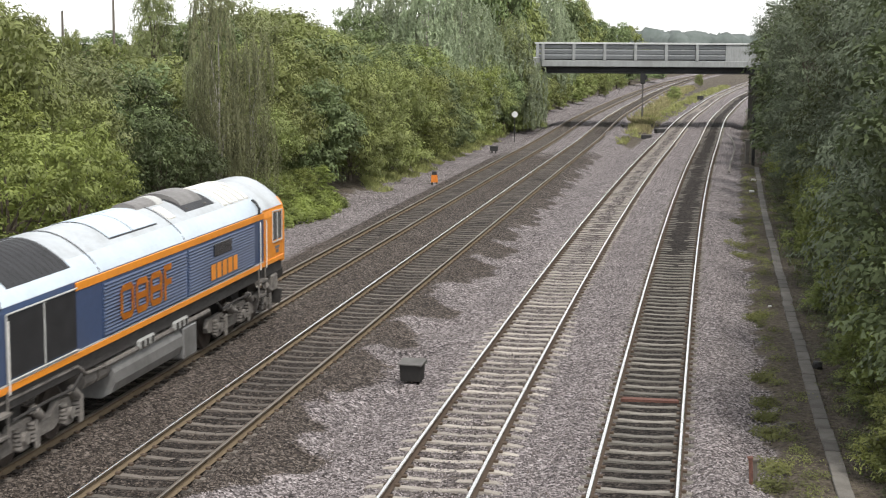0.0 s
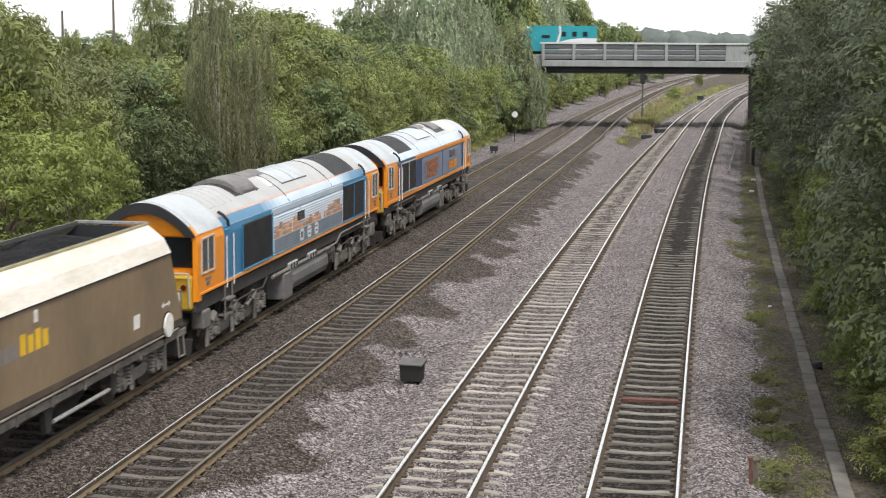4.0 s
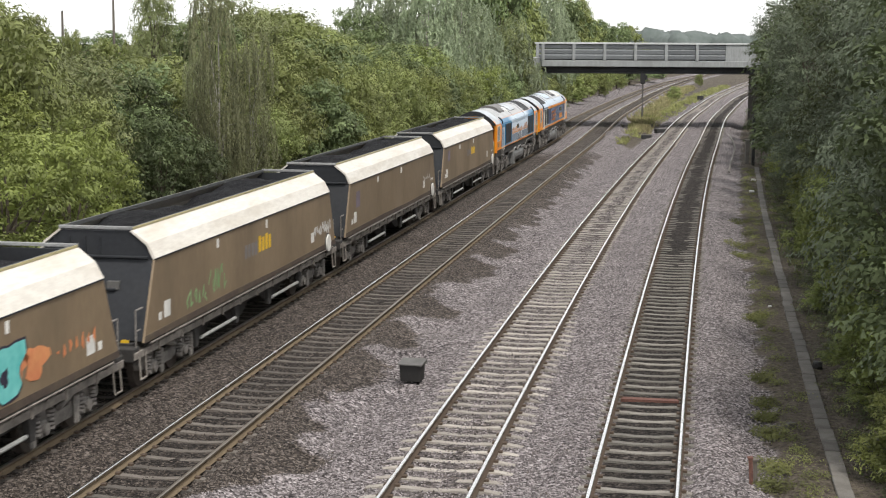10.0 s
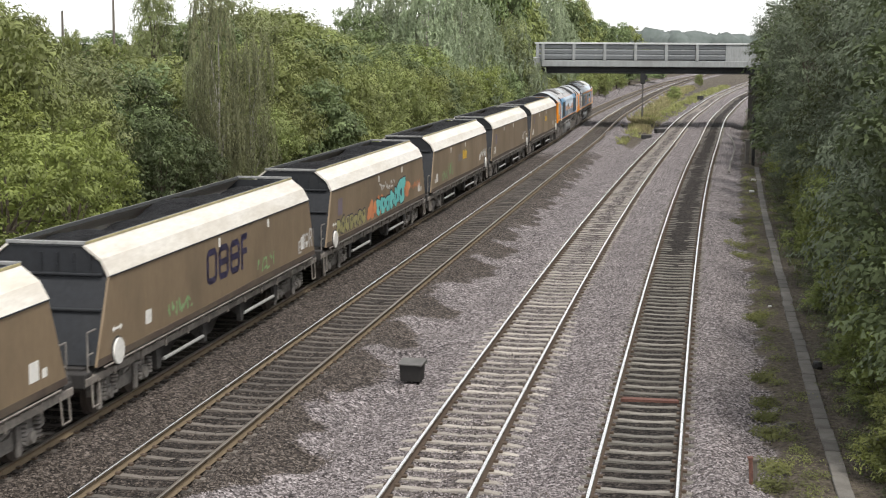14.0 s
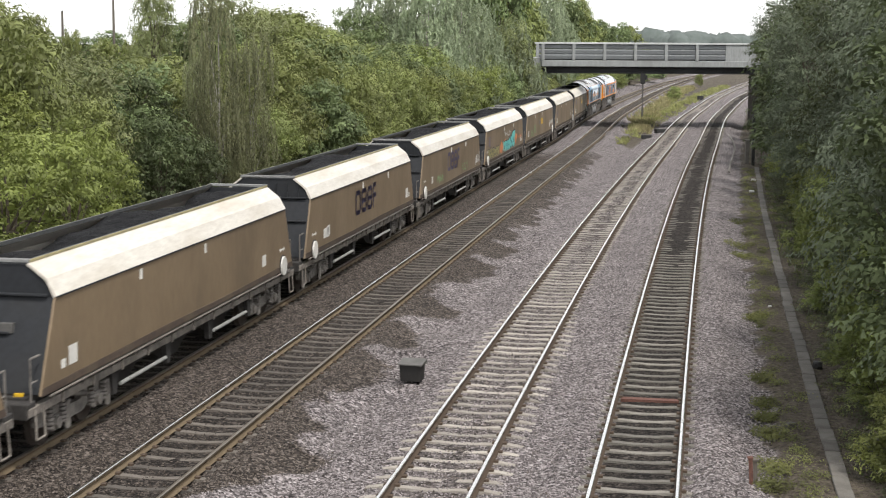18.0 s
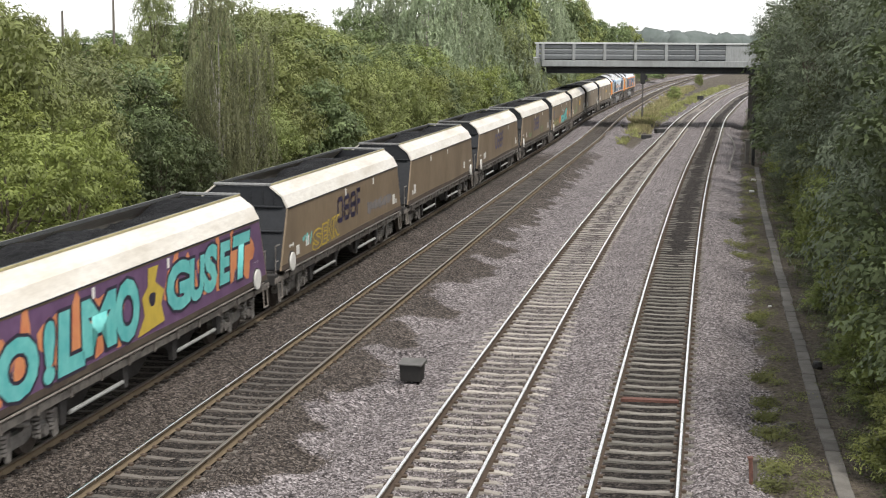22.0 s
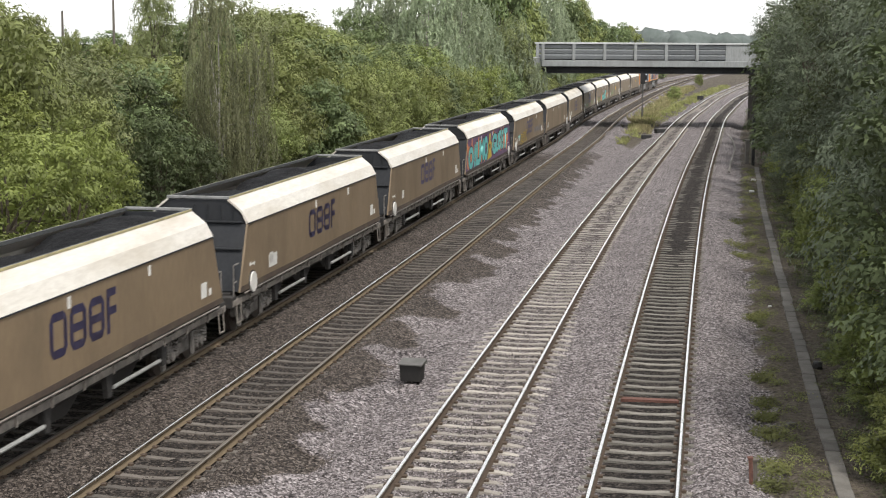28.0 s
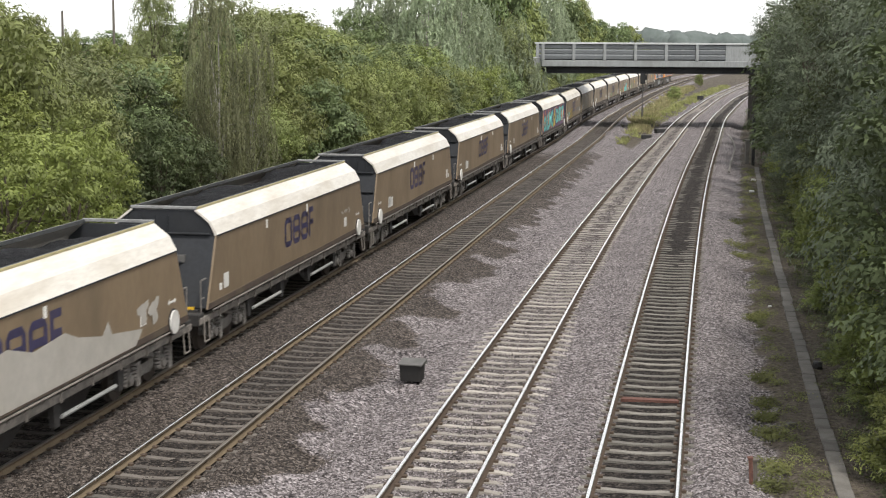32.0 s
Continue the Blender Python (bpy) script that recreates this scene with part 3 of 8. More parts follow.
def build_ground():
    ys = np.concatenate([[-3000, -1200, -500, -250, -120, -60, -20, 0, 10], np.arange(18, 75, 0.3), np.arange(75, 150, 0.7), np.arange(150, 400, 4), [450, 550, 700, 1000, 1600, 3000]])
    us = np.concatenate([[-3000, -1000, -400, -200, -120, -80, -60, -45, -35, -28, -24, -20, -18], np.arange(-16.5, 17.0, 0.17), [18, 20, 22, 25, 30, 36, 45, 60, 90, 150, 300, 800, 3000]])
    mid = 0.5 * (track_x("b", ys) + track_x("c", ys))
    x = mid[:, None] * (np.abs(ys) < 900)[:, None] + us[None, :]
    y = np.repeat(ys[:, None], len(us), 1)
    z = ground_z(x, y)
    nx, ny = len(us), len(ys)
    rough = np.array([noise.noise((float(a) * 0.9, float(b) * 0.9, 0.0)) for a, b in zip(x.ravel(), y.ravel())]).reshape(x.shape)
    fine = np.random.RandomState(5).uniform(-1, 1, x.shape)
    xa, xb, xc, xd = (track_x(k, y) for k in "abcd")
    four = np.minimum.reduce([np.abs(x - xa), np.abs(x - xb), np.abs(x - xc), np.abs(x - xd)])
    close = smooth(20, 10, np.abs(x - mid[:, None]))
    z = z + close * (0.03 * rough + 0.018 * fine) * np.where(four < 1.3, 0.55, 1.0)
    z = z + (1 - close) * 0.5 * rough * (np.abs(x) < 80)
    off, w = heap_edge(y)
    fresh = smooth(-0.25, 0.25, x - xb - off + 0.35 * rough)
    fresh = fresh * (1 - 0.85 * (np.abs(x - xd) < 0.72)) * (1 - 0.55 * (np.abs(x - xc) < 0.72)) * (1 - 0.8 * smooth(2.3, 3.0, x - xd + 0.3 * rough))
    fresh = np.maximum(fresh, (0.86 + 0.45 * rough) * smooth(1.8, 2.4, xa - x))
    fresh = np.maximum(fresh, (0.85 + 0.3 * rough) * smooth(100, 118, y) * (four > 0.9) * (x - xb < 2.6) * (xa - x < 3.5))
    mound = np.exp(-((x - 12.9) / 1.2) ** 2 - ((y - 118) / 4) ** 2) + np.exp(-((x - 15.3) / 1.1) ** 2 - ((y - 136) / 3.6) ** 2) + np.exp(-((x - xb + 1.75) / 0.7) ** 2 - ((y - 138) / 10) ** 2)
    fresh = np.maximum(fresh, smooth(0.3, 0.6, mound) * 0.95)
    island = (1 - smooth(0.3, 0.6, mound)) * smooth(112, 122, y + 4 * rough) * smooth(1.9, 2.6, x - xb) * smooth(1.9, 2.6, xc - x)
    verge = np.maximum.reduce([smooth(4.6, 6.0, xa - x + rough), smooth(2.35, 3.0, x - xd + 0.6 * rough) * 0.95, island * 0.75, smooth(420, 520, y)])
    idx = np.arange(nx * ny).reshape(ny, nx)
    faces = np.stack([idx[:-1, :-1], idx[:-1, 1:], idx[1:, 1:], idx[1:, :-1]], -1).reshape(-1, 4)
    me = mesh_np("ground", np.stack([x, y, z], -1).reshape(-1, 3), faces, GROUND)
    soot = smooth(0.80, 0.62, np.abs(x - xd)) * (0.85 + 0.25 * rough) + 0.62 * (smooth(0.80, 0.62, np.abs(x - xb)) + smooth(0.80, 0.62, np.abs(x - xa))) * (1 + 0.6 * rough) * (1 - 0.6 * smooth(90, 120, y))
    for name, val in (("fresh", fresh), ("verge", verge), ("soot", np.clip(soot, 0, 1))):
        at = me.attributes.new(name, 'FLOAT', 'POINT')
        at.data.foreach_set("value", val.astype(np.float32).ravel())
    me.polygons.foreach_set("use_smooth", np.ones(len(faces), bool))
    tagged(new("ground", me), "grey and brown railway ballast with soil and grass verges", "ground", kind="structure")


build_ground()


# ---- tracks ----
RAIL_OUTLINE = [(-0.07, -0.159), (0.07, -0.159), (0.07, -0.148), (0.012, -0.128), (0.009, -0.05), (0.035, -0.038), (0.036, -0.008),
                (0.028, 0.0), (-0.028, 0.0), (-0.036, -0.008), (-0.035, -0.038), (-0.009, -0.05), (-0.012, -0.128), (-0.07, -0.148)]


def build_track(k, top, side, concrete, words, near_sleepers):
    track = empty("railway_track")
    tagged(track, words, "railway track", "railway tracks", "structure")
    ys = np.concatenate([[-420, -100], np.arange(-20, 200, 2.5), np.arange(200, 521, 8)])
    xs = track_x(k, ys)
    sl = track_slope(k, ys)
    n = len(RAIL_OUTLINE)
    for s in (-1, 1):
        head = RAIL_DULL if k == "b" and s > 0 else top
        inv = 1 / np.sqrt(1 + sl * sl)
        v = []
        for a, b in RAIL_OUTLINE:
            d = s * 0.7525 + a
            v.append(np.stack([xs + d * inv, ys - d * sl * inv, np.full_like(xs, b)], -1))
        v = np.stack(v, 1).reshape(-1, 3)
        i = np.arange(len(ys) - 1)[:, None] * n
        j = np.arange(n)[None, :]
        q = np.stack([i + j, i + (j + 1) % n, i + n + (j + 1) % n, i + n + j], -1)
        me = mesh_np("rail", v, q.reshape(-1, 4), side)
        me.materials.append(head)
        me.polygons.foreach_set("material_index", np.tile(np.isin(np.arange(n), (5, 6, 7, 8, 9)), len(ys) - 1).astype(np.int32))
        again("rail", me, track)
    # sleepers: each a piece near by, joined far off
    bm = bmesh.new()
    v0 = {}
    for z_lo, y_half in ((True, 0.105), (False, 0.085)):
        for sy in (-1, 1):
            v0[(z_lo, sy)] = [bm.verts.new((a, sy * y_half, -0.37 if z_lo else b)) for a, b in [(1.25, -0.215), (0.95, -0.170), (0.45, -0.178), (0.2, -0.198), (-0.2, -0.198), (-0.45, -0.178), (-0.95, -0.170), (-1.25, -0.215)]]
    for i in range(7):
        bm.faces.new((v0[(False, -1)][i], v0[(False, -1)][i + 1], v0[(False, 1)][i + 1], v0[(False, 1)][i]))
        for sy in (-1, 1):
            bm.faces.new((v0[(False, sy)][i], v0[(False, sy)][i + 1], v0[(True, sy)][i + 1], v0[(True, sy)][i]))
    for i in (0, 7):
        bm.faces.new((v0[(False, -1)][i], v0[(False, 1)][i], v0[(True, 1)][i], v0[(True, -1)][i]))
    one = mesh_of("sleeper", bm, concrete)
    bm = bmesh.new()
    for s in (-1, 1):
        for e in (-0.1, 0.1):
            box(bm, s * 0.7525 + e - 0.045, s * 0.7525 + e + 0.045, -0.055, 0.055, -0.172, -0.13)
    clip = mesh_of("rail_clips", bm, RAIL_RUST)
    cv, cf = np.zeros(len(clip.vertices) * 3, np.float32), []
    clip.vertices.foreach_get("co", cv)
    cv = cv.reshape(-1, 3)
    sv = np.zeros(len(one.vertices) * 3, np.float32)
    one.vertices.foreach_get("co", sv)
    sv = sv.reshape(-1, 3)
    rnd = random.Random(ord(k))
    y = 20.0
    far_at, clip_at = [], []
    count = 0
    while y < 330:
        x = float(track_x(k, y))
        turn = -math.degrees(math.atan(float(track_slope(k, y)))) + rnd.uniform(-0.6, 0.6)
        m = pose(x, y + rnd.uniform(-0.03, 0.03), rnd.uniform(-0.006, 0.006), 0, rnd.uniform(-0.25, 0.25), turn)
        if count < near_sleepers:
            again("sleeper", one, track, m)
            clip_at.append(m)
        else:
            far_at.append(m)
        count += 1
        y += 0.65 * math.cos(radians(turn))

    def joined(src, mesh, at, name, mat):
        polys = [list(p.vertices) for p in mesh.polygons]
        bmj = bpy.data.meshes.new(name)
        vs, fs = [], []
        for m in at:
            o = len(vs)
            r = np.array(m.to_3x3())
            vs.extend((src @ r.T + np.array(m.translation)).tolist())
            fs.extend([[o + i for i in p] for p in polys])
        bmj.from_pydata(vs, [], fs)
        bmj.materials.append(mat)
        tagged(again(name, bmj, track), kind="stuff")
    joined(sv, one, far_at, "far_sleepers", concrete)
    joined(cv, clip, clip_at, "rail_clips", RAIL_RUST)


build_track("a", RAIL_DULL, RAIL_OCHRE, CONC_BROWN, "rusty railway track on dark brown ballast", 150)
build_track("b", RAIL_TOP, RAIL_OCHRE, CONC_BROWN, "worn railway track on dark brown ballast", 160)
build_track("c", RAIL_TOP, RAIL_RUST, CONC_TAN, "railway track on pale tan concrete sleepers", 160)
build_track("d", RAIL_TOP, RAIL_RUST, CONC_GREY, "bright-railed track on sooty concrete sleepers", 160)


# ---- road bridge ----
BY0, BY1 = 145.0, 154.0


def road_z(x):
    """The road's level: over the bridge, falling away to the west."""
    return 6.25 - 1.5 * float(smooth(5, -45, x))


def build_bridge():
    bridge = empty("road_bridge")
    tagged(bridge, "grey concrete and steel road bridge over the railway", "bridge", kind="structure")
    x0, x1 = 9.12, 35.0
    for y0, y1 in ((BY0, BY0 + 0.35), (BY1 - 0.35, BY1)):
        bm = bmesh.new()
        box(bm, x0, x1, y0, y1, 5.46, 6.05, 0.03)
        part("edge_beam", bm, BRIDGE_GREY, bridge)
        bm = bmesh.new()
        box(bm, x0 - 0.15, x1, y0 - 0.06, y1 + 0.06, 7.55, 7.72, 0.02)
        part("coping", bm, BRIDGE_PALE, bridge, "pale parapet coping")
        bm = bmesh.new()
        box(bm, 26.35, x1, y0 + 0.03, y1, 6.053, 7.547)
        part("end_panel", bm, BRIDGE_GREY, bridge)
        for i in range(7):
            xx = 9.55 + i * 2.885 - 0.3
            if xx < 26.5:
                bm = bmesh.new()
                box(bm, xx - 0.14, xx + 0.14, y0 - 0.05, y1, 6.053, 7.547, 0.02)
                part("parapet_post", bm, BRIDGE_GREY, bridge)
            if i < 6:
                for r in range(3):
                    bm = bmesh.new()
                    z = 6.12 + r * 0.49
                    prism(bm, [(y0 + 0.20, z), (y0 + 0.10, z + 0.06), (y0 + 0.06, z + 0.36), (y0 + 0.16, z + 0.44), (y0 + 0.30, z + 0.44), (y0 + 0.30, z)], xx + 0.15, xx + 2.735, 'x')
                    part("parapet_rail", bm, BRIDGE_PANEL, bridge)
    for i in range(4):
        bm = bmesh.new()
        y = BY0 + 0.5 + i * 2.5
        y = min(y, BY1 - 0.9)
        prism(bm, [(y, 4.82), (y + 0.45, 4.82), (y + 0.45, 4.88), (y + 0.26, 4.9), (y + 0.26, 5.40), (y + 0.45, 5.42), (y + 0.45, 5.456), (y, 5.456), (y, 5.42), (y + 0.19, 5.4), (y + 0.19, 4.9), (y, 4.88)], 8.7, 31.0, 'x')
        part("girder", bm, BRIDGE_DARK, bridge, "dark riveted steel girder")
    bm = bmesh.new()
    box(bm, x0, x1, BY0 + 0.352, BY1 - 0.352, 5.46, 6.0)
    part("deck", bm, BRIDGE_DARK, bridge)
    bm = bmesh.new()
    box(bm, x0, x1, BY0 + 0.36, BY1 - 0.36, 6.003, 6.25)
    part("carriageway", bm, ASPHALT, bridge)
    bm = bmesh.new()
    box(bm, 1.9, 9.11, BY0 + 0.3, BY1 - 0.3, 4.818, 6.25)
    part("approach_slab", bm, BRIDGE_GREY, bridge)
    for a, b in ((2.0, 8.5), (30.3, 34.5)):
        bm = bmesh.new()
        box(bm, a, b, BY0 + 0.2, BY1 - 0.2, -0.9, 4.815)
        part("abutment", bm, BRICK, bridge, "dark brick abutment")
    for o in list(bridge.children):
        o.location.z = 0.12
    # road embankments on both sides
    for name, xs in (("road_embankment", [1.9, -5, -15, -25, -35, -50, -90, -430]), ("road_embankment", [34.6, 45, 80])):
        bm = bmesh.new()
        rows = []
        for x in xs:
            z = road_z(x)
            rows.append([bm.verts.new(c) for c in ((x, BY0 - 9, 0.2), (x, BY0 - 0.4, z - 0.1), (x, BY0 + 0.6, z), (x, BY1 - 0.6, z), (x, BY1 + 0.4, z - 0.1), (x, BY1 + 9, 0.2))])
        for r, s in zip(rows, rows[1:]):
            for i in range(5):
                bm.faces.new((r[i], r[i + 1], s[i + 1], s[i]))
            bm.faces.new((r[0], s[0], s[5], r[5]))
        bm.faces.new(rows[0])
        bm.faces.new(rows[-1][::-1])
        tagged(new(name, mesh_of(name, bm, EARTH)), "earth embankment carrying the road up to the bridge", "embankment", kind="structure")


build_bridge()


# ---- vegetation ----
def leaves(rs, centres, normals, count, size, length=0.75, thick=0.15, droop=0.15, narrow=0.55, hang=False):
    """Leafy sprays: about each centre, leaves set along a twig that points outwards. Each leaf is a three-cornered blade."""
    m = len(centres)
    n = m * count
    axis = normals + rs.normal(0, 0.45, (m, 3)) + np.array([0, 0, 0.15])
    if hang:
        axis = np.array([0, 0, -1.0]) + rs.normal(0, 0.12, (m, 3)) + normals * 0.12
    axis /= np.linalg.norm(axis, axis=1)[:, None]
    ln = length * rs.uniform(0.6, 1.4, m)
    t = rs.uniform(-0.5, 0.5, n)
    ax = np.repeat(axis, count, 0)
    c = np.repeat(centres, count, 0) + ax * (t * np.repeat(ln, count))[:, None]
    c += rs.normal(0, 1, (n, 3)) * (thick * (1.15 - t))[:, None] * np.array([1, 1, 0.55])
    c[:, 2] -= droop * (t + 0.5) ** 2 * np.repeat(ln, count)
    nrm = 0.45 * np.repeat(normals, count, 0) + rs.normal(0, 0.42, (n, 3)) + np.array([0, 0, 0.0 if hang else 0.7])
    nrm /= np.linalg.norm(nrm, axis=1)[:, None]
    d = ax * 0.8 + rs.normal(0, 0.7, (n, 3)) + np.array([0, 0, -0.25])
    d -= nrm * (d * nrm).sum(1)[:, None]
    d /= np.linalg.norm(d, axis=1)[:, None]
    b = np.cross(nrm, d)
    s = size * rs.uniform(0.6, 1.4, n)[:, None]
    v = np.stack([c + d * s * 0.6, c - d * s * 0.4 + b * s * 0.5 * narrow, c - d * s * 0.4 - b * s * 0.5 * narrow], 1)
    return v.reshape(-1, 3), np.arange(n * 3).reshape(-1, 3)


def boughs_of(rs, centres, normals, radii, per, size, narrow=0.5, droop=0.3, stretch=1.25):
    """Leafy boughs: about each centre a tuft that reaches outwards and sags, its leaves lying on its upper skin."""
    m = len(centres)
    n = m * per
    axis = normals + rs.normal(0, 0.28, (m, 3)) + np.array([0, 0, 0.28])
    axis /= np.linalg.norm(axis, axis=1)[:, None]
    side = np.cross(axis, rs.normal(0, 1, (m, 3)))
    side /= np.linalg.norm(side, axis=1)[:, None]
    flat = np.cross(axis, side)
    d = rs.normal(0, 1, (n, 3))
    d /= np.linalg.norm(d, axis=1)[:, None]
    ax, sd, fl = (np.repeat(q, per, 0) for q in (axis, side, flat))
    rad = np.repeat(radii, per) * rs.uniform(0.25, 1.08, n) ** 0.45
    out = ax * (d[:, :1] * stretch) + sd * d[:, 1:2] + fl * d[:, 2:] * 0.8
    under = out[:, 2] < -0.25
    out[under, 2] *= -0.6
    # finger-like shoots: the skin swells and shrinks round the axis
    wave = 1 + 0.22 * np.sin(3 * np.arctan2(d[:, 1], d[:, 2]) + np.repeat(rs.uniform(0, 6.3, m), per)) + 0.15 * np.sin(7 * d[:, 0] + np.repeat(rs.uniform(0, 6.3, m), per))
    c = np.repeat(centres, per, 0) + out * (rad * wave)[:, None]
    reach = np.clip(d[:, 0], 0, 1) * rad
    c[:, 2] -= droop * reach * reach / np.repeat(radii, per)
    nrm = 1.1 * out + rs.normal(0, 0.2, (n, 3)) + np.array([0, 0, 0.40])
    nrm /= np.linalg.norm(nrm, axis=1)[:, None]
    t = ax * 0.7 + rs.normal(0, 0.6, (n, 3)) + np.array([0, 0, -0.45])
    t -= nrm * (t * nrm).sum(1)[:, None]
    t /= np.linalg.norm(t, axis=1)[:, None]
    b = np.cross(nrm, t)
    s = size * rs.uniform(0.6, 1.4, n)[:, None]
    return np.stack([c + t * s * 0.6, c - t * s * 0.4 + b * s * 0.5 * narrow, c - t * s * 0.4 - b * s * 0.5 * narrow], 1).reshape(-1, 3)


def strands_of(rs, centres, normals, per, size, length, narrow=0.4):
    """Hanging twigs in bunches: leaves strung along thin lines that fall from each centre."""
    m = len(centres)
    k = 6
    top = np.repeat(centres, k, 0) + rs.normal(0, 0.13, (m * k, 3)) * np.array([1, 1, 2.2]) + np.repeat(normals, k, 0) * 0.1
    ln = length * rs.uniform(0.45, 1.3, m * k)
    n = m * k * per
    u = rs.uniform(0, 1, n)
    sway = np.repeat(np.repeat(normals, k, 0) * 0.16 + rs.normal(0, 0.07, (m * k, 3)), per, 0) * np.sin(u * 2.2)[:, None]
    c = np.repeat(top, per, 0) + sway + rs.normal(0, 0.035, (n, 3))
    c[:, 2] -= u * np.repeat(ln, per)
    t = np.array([0, 0, -1.0]) + rs.normal(0, 0.35, (n, 3))
    t /= np.linalg.norm(t, axis=1)[:, None]
    nrm = np.repeat(np.repeat(normals, k, 0), per, 0) + rs.normal(0, 0.5, (n, 3)) + np.array([0, 0, 0.25])
    b = np.cross(nrm, t)
    b /= np.linalg.norm(b, axis=1)[:, None]
    s = size * rs.uniform(0.6, 1.4, n)[:, None]
    return np.stack([c + t * s * 0.6, c - t * s * 0.4 + b * s * 0.5 * narrow, c - t * s * 0.4 - b * s * 0.5 * narrow], 1).reshape(-1, 3)


def tree_meshes(seed, height, radius, boughs, per, size, leaf, bark, bough=0.42, weep=0.0, low=0.08, lobes=16, narrow=0.5, droop=0.3, stretch=1.25, fill=34):
    """A trunk with limbs, and a crown of leafy boughs on uneven lobes, for a tree standing at the origin."""
    rs = np.random.RandomState(seed)
    lob = [(0, 0, height * 0.60, radius * 0.50, height * 0.36)]
    for i in range(lobes):
        a = rs.uniform(0, 2 * math.pi)
        h = rs.uniform(low + 0.10, 0.90)
        w = math.sin(math.pi * min(1, max(0.12, (h * 0.8 + 0.16)))) ** 0.7
        r = radius * rs.uniform(0.45, 0.78) * w
        lob.append((math.cos(a) * r, math.sin(a) * r, height * h, radius * rs.uniform(0.26, 0.42), height * rs.uniform(0.10, 0.17)))
    L = np.array(lob)
    size3 = np.stack([L[:, 3], L[:, 3], L[:, 4]], 1)
    area = L[:, 3] * (L[:, 3] + L[:, 4])
    # candidates on the lobes' skins, outside every other lobe
    cand = boughs * 8
    pick = rs.choice(len(lob), cand, p=area / area.sum())
    d = rs.normal(0, 1, (cand, 3))
    d /= np.linalg.norm(d, axis=1)[:, None]
    cen = L[pick, :3] + d * size3[pick] * rs.uniform(0.86, 1.06, cand)[:, None]
    deep = (((cen[:, None, :] - L[None, :, :3]) / size3[None]) ** 2).sum(2)
    deep[np.arange(cand), pick] = 9
    ok = (deep.min(1) > 0.62) & (cen[:, 2] > height * low + bough * 0.4)
    cen, d = cen[ok], d[ok]
    # spread them out: drop what lies too near to one already taken
    gap = bough * 1.05
    took = []
    cells_taken = {}
    for i in range(len(cen)):
        key = tuple(int(math.floor(c / gap)) for c in cen[i])
        close = False
        for q in itertools.product((-1, 0, 1), repeat=3):
            for j in cells_taken.get((key[0] + q[0], key[1] + q[1], key[2] + q[2]), ()):
                if ((cen[i] - cen[j]) ** 2).sum() < gap * gap:
                    close = True
                    break
            if close:
                break
        if not close:
            cells_taken.setdefault(key, []).append(i)
            took.append(i)
        if len(took) >= boughs:
            break
    cen, d = cen[took], d[took]
    if weep:
        flat = d * np.array([1, 1, 0.25])
        v = strands_of(rs, cen, flat, per // 6, size, weep, narrow)
        low_v = v[:, 2].reshape(-1, 3).min(1) > 0.5
        v = v.reshape(-1, 3, 3)[low_v].reshape(-1, 3)
    else:
        v = boughs_of(rs, cen, d, bough * rs.uniform(0.7, 1.3, len(cen)), per, size, narrow, droop, stretch)
    # shaded foliage within
    k = fill * len(lob)
    pick = np.repeat(np.arange(len(lob)), fill)
    q = rs.normal(0, 1, (k, 3))
    q /= np.linalg.norm(q, axis=1)[:, None]
    inner = L[pick, :3] + q * size3[pick] * (0.52 * rs.uniform(0, 1, k) ** 0.4)[:, None]
    inner[:, 2] = np.maximum(inner[:, 2], 0.15)
    big = max(0.14, size * 1.0)
    p1, p2 = rs.normal(0, 1, (2, k, 3))
    p1 /= np.linalg.norm(p1, axis=1)[:, None]
    p2 = np.cross(p1, p2)
    p2 /= np.linalg.norm(p2, axis=1)[:, None]
    w = np.stack([inner + p1 * big, inner - p1 * big * 0.5 + p2 * big * 0.7, inner - p1 * big * 0.5 - p2 * big * 0.7], 1).reshape(-1, 3)
    v = np.concatenate([v, w])
    crown = mesh_np("crown", v, np.arange(len(v)).reshape(-1, 3), leaf)
    bm = bmesh.new()
    r0 = (0.012 if weep else 0.024) * height
    p = Vector((0, 0, -0.4))
    pts = [p]
    for i in range(5):
        p = p + Vector((rs.uniform(-0.12, 0.12), rs.uniform(-0.12, 0.12), height * 0.17))
        pts.append(p)
    for i, (a, b) in enumerate(zip(pts, pts[1:])):
        rod(bm, a, b, r0 * (1 - i * 0.17), 8, r0 * (1 - (i + 1) * 0.17))
    for q in lob[1:]:
        a = pts[rs.randint(1, 4)]
        m = Vector(q[:3])
        k = a.lerp(m, 0.5) + Vector((0, 0, height * 0.03))
        rod(bm, a, k, r0 * 0.4, 5, r0 * 0.25)
        rod(bm, k, m, r0 * 0.25, 5, r0 * 0.08)
        e = m + Vector(rs.normal(0, 1, 3)) * q[3] * 0.6
        rod(bm, k.lerp(m, 0.6), e, r0 * 0.12, 4, r0 * 0.03)
    return mesh_of("trunk", bm, bark), crown


def make_tree(name, label, category, group, meshes):
    t = empty(name)
    again("trunk", meshes[0], t)
    again("crown", meshes[1], t)
    tagged(t, label, category, group)
    return t


KINDS = {}
SIZES = {}


def kind(key, name, label, category, group, **kw):
    KINDS[key] = make_tree(name, label, category, group, tree_meshes(**kw))
    SIZES[key] = (kw['height'], kw['radius'])


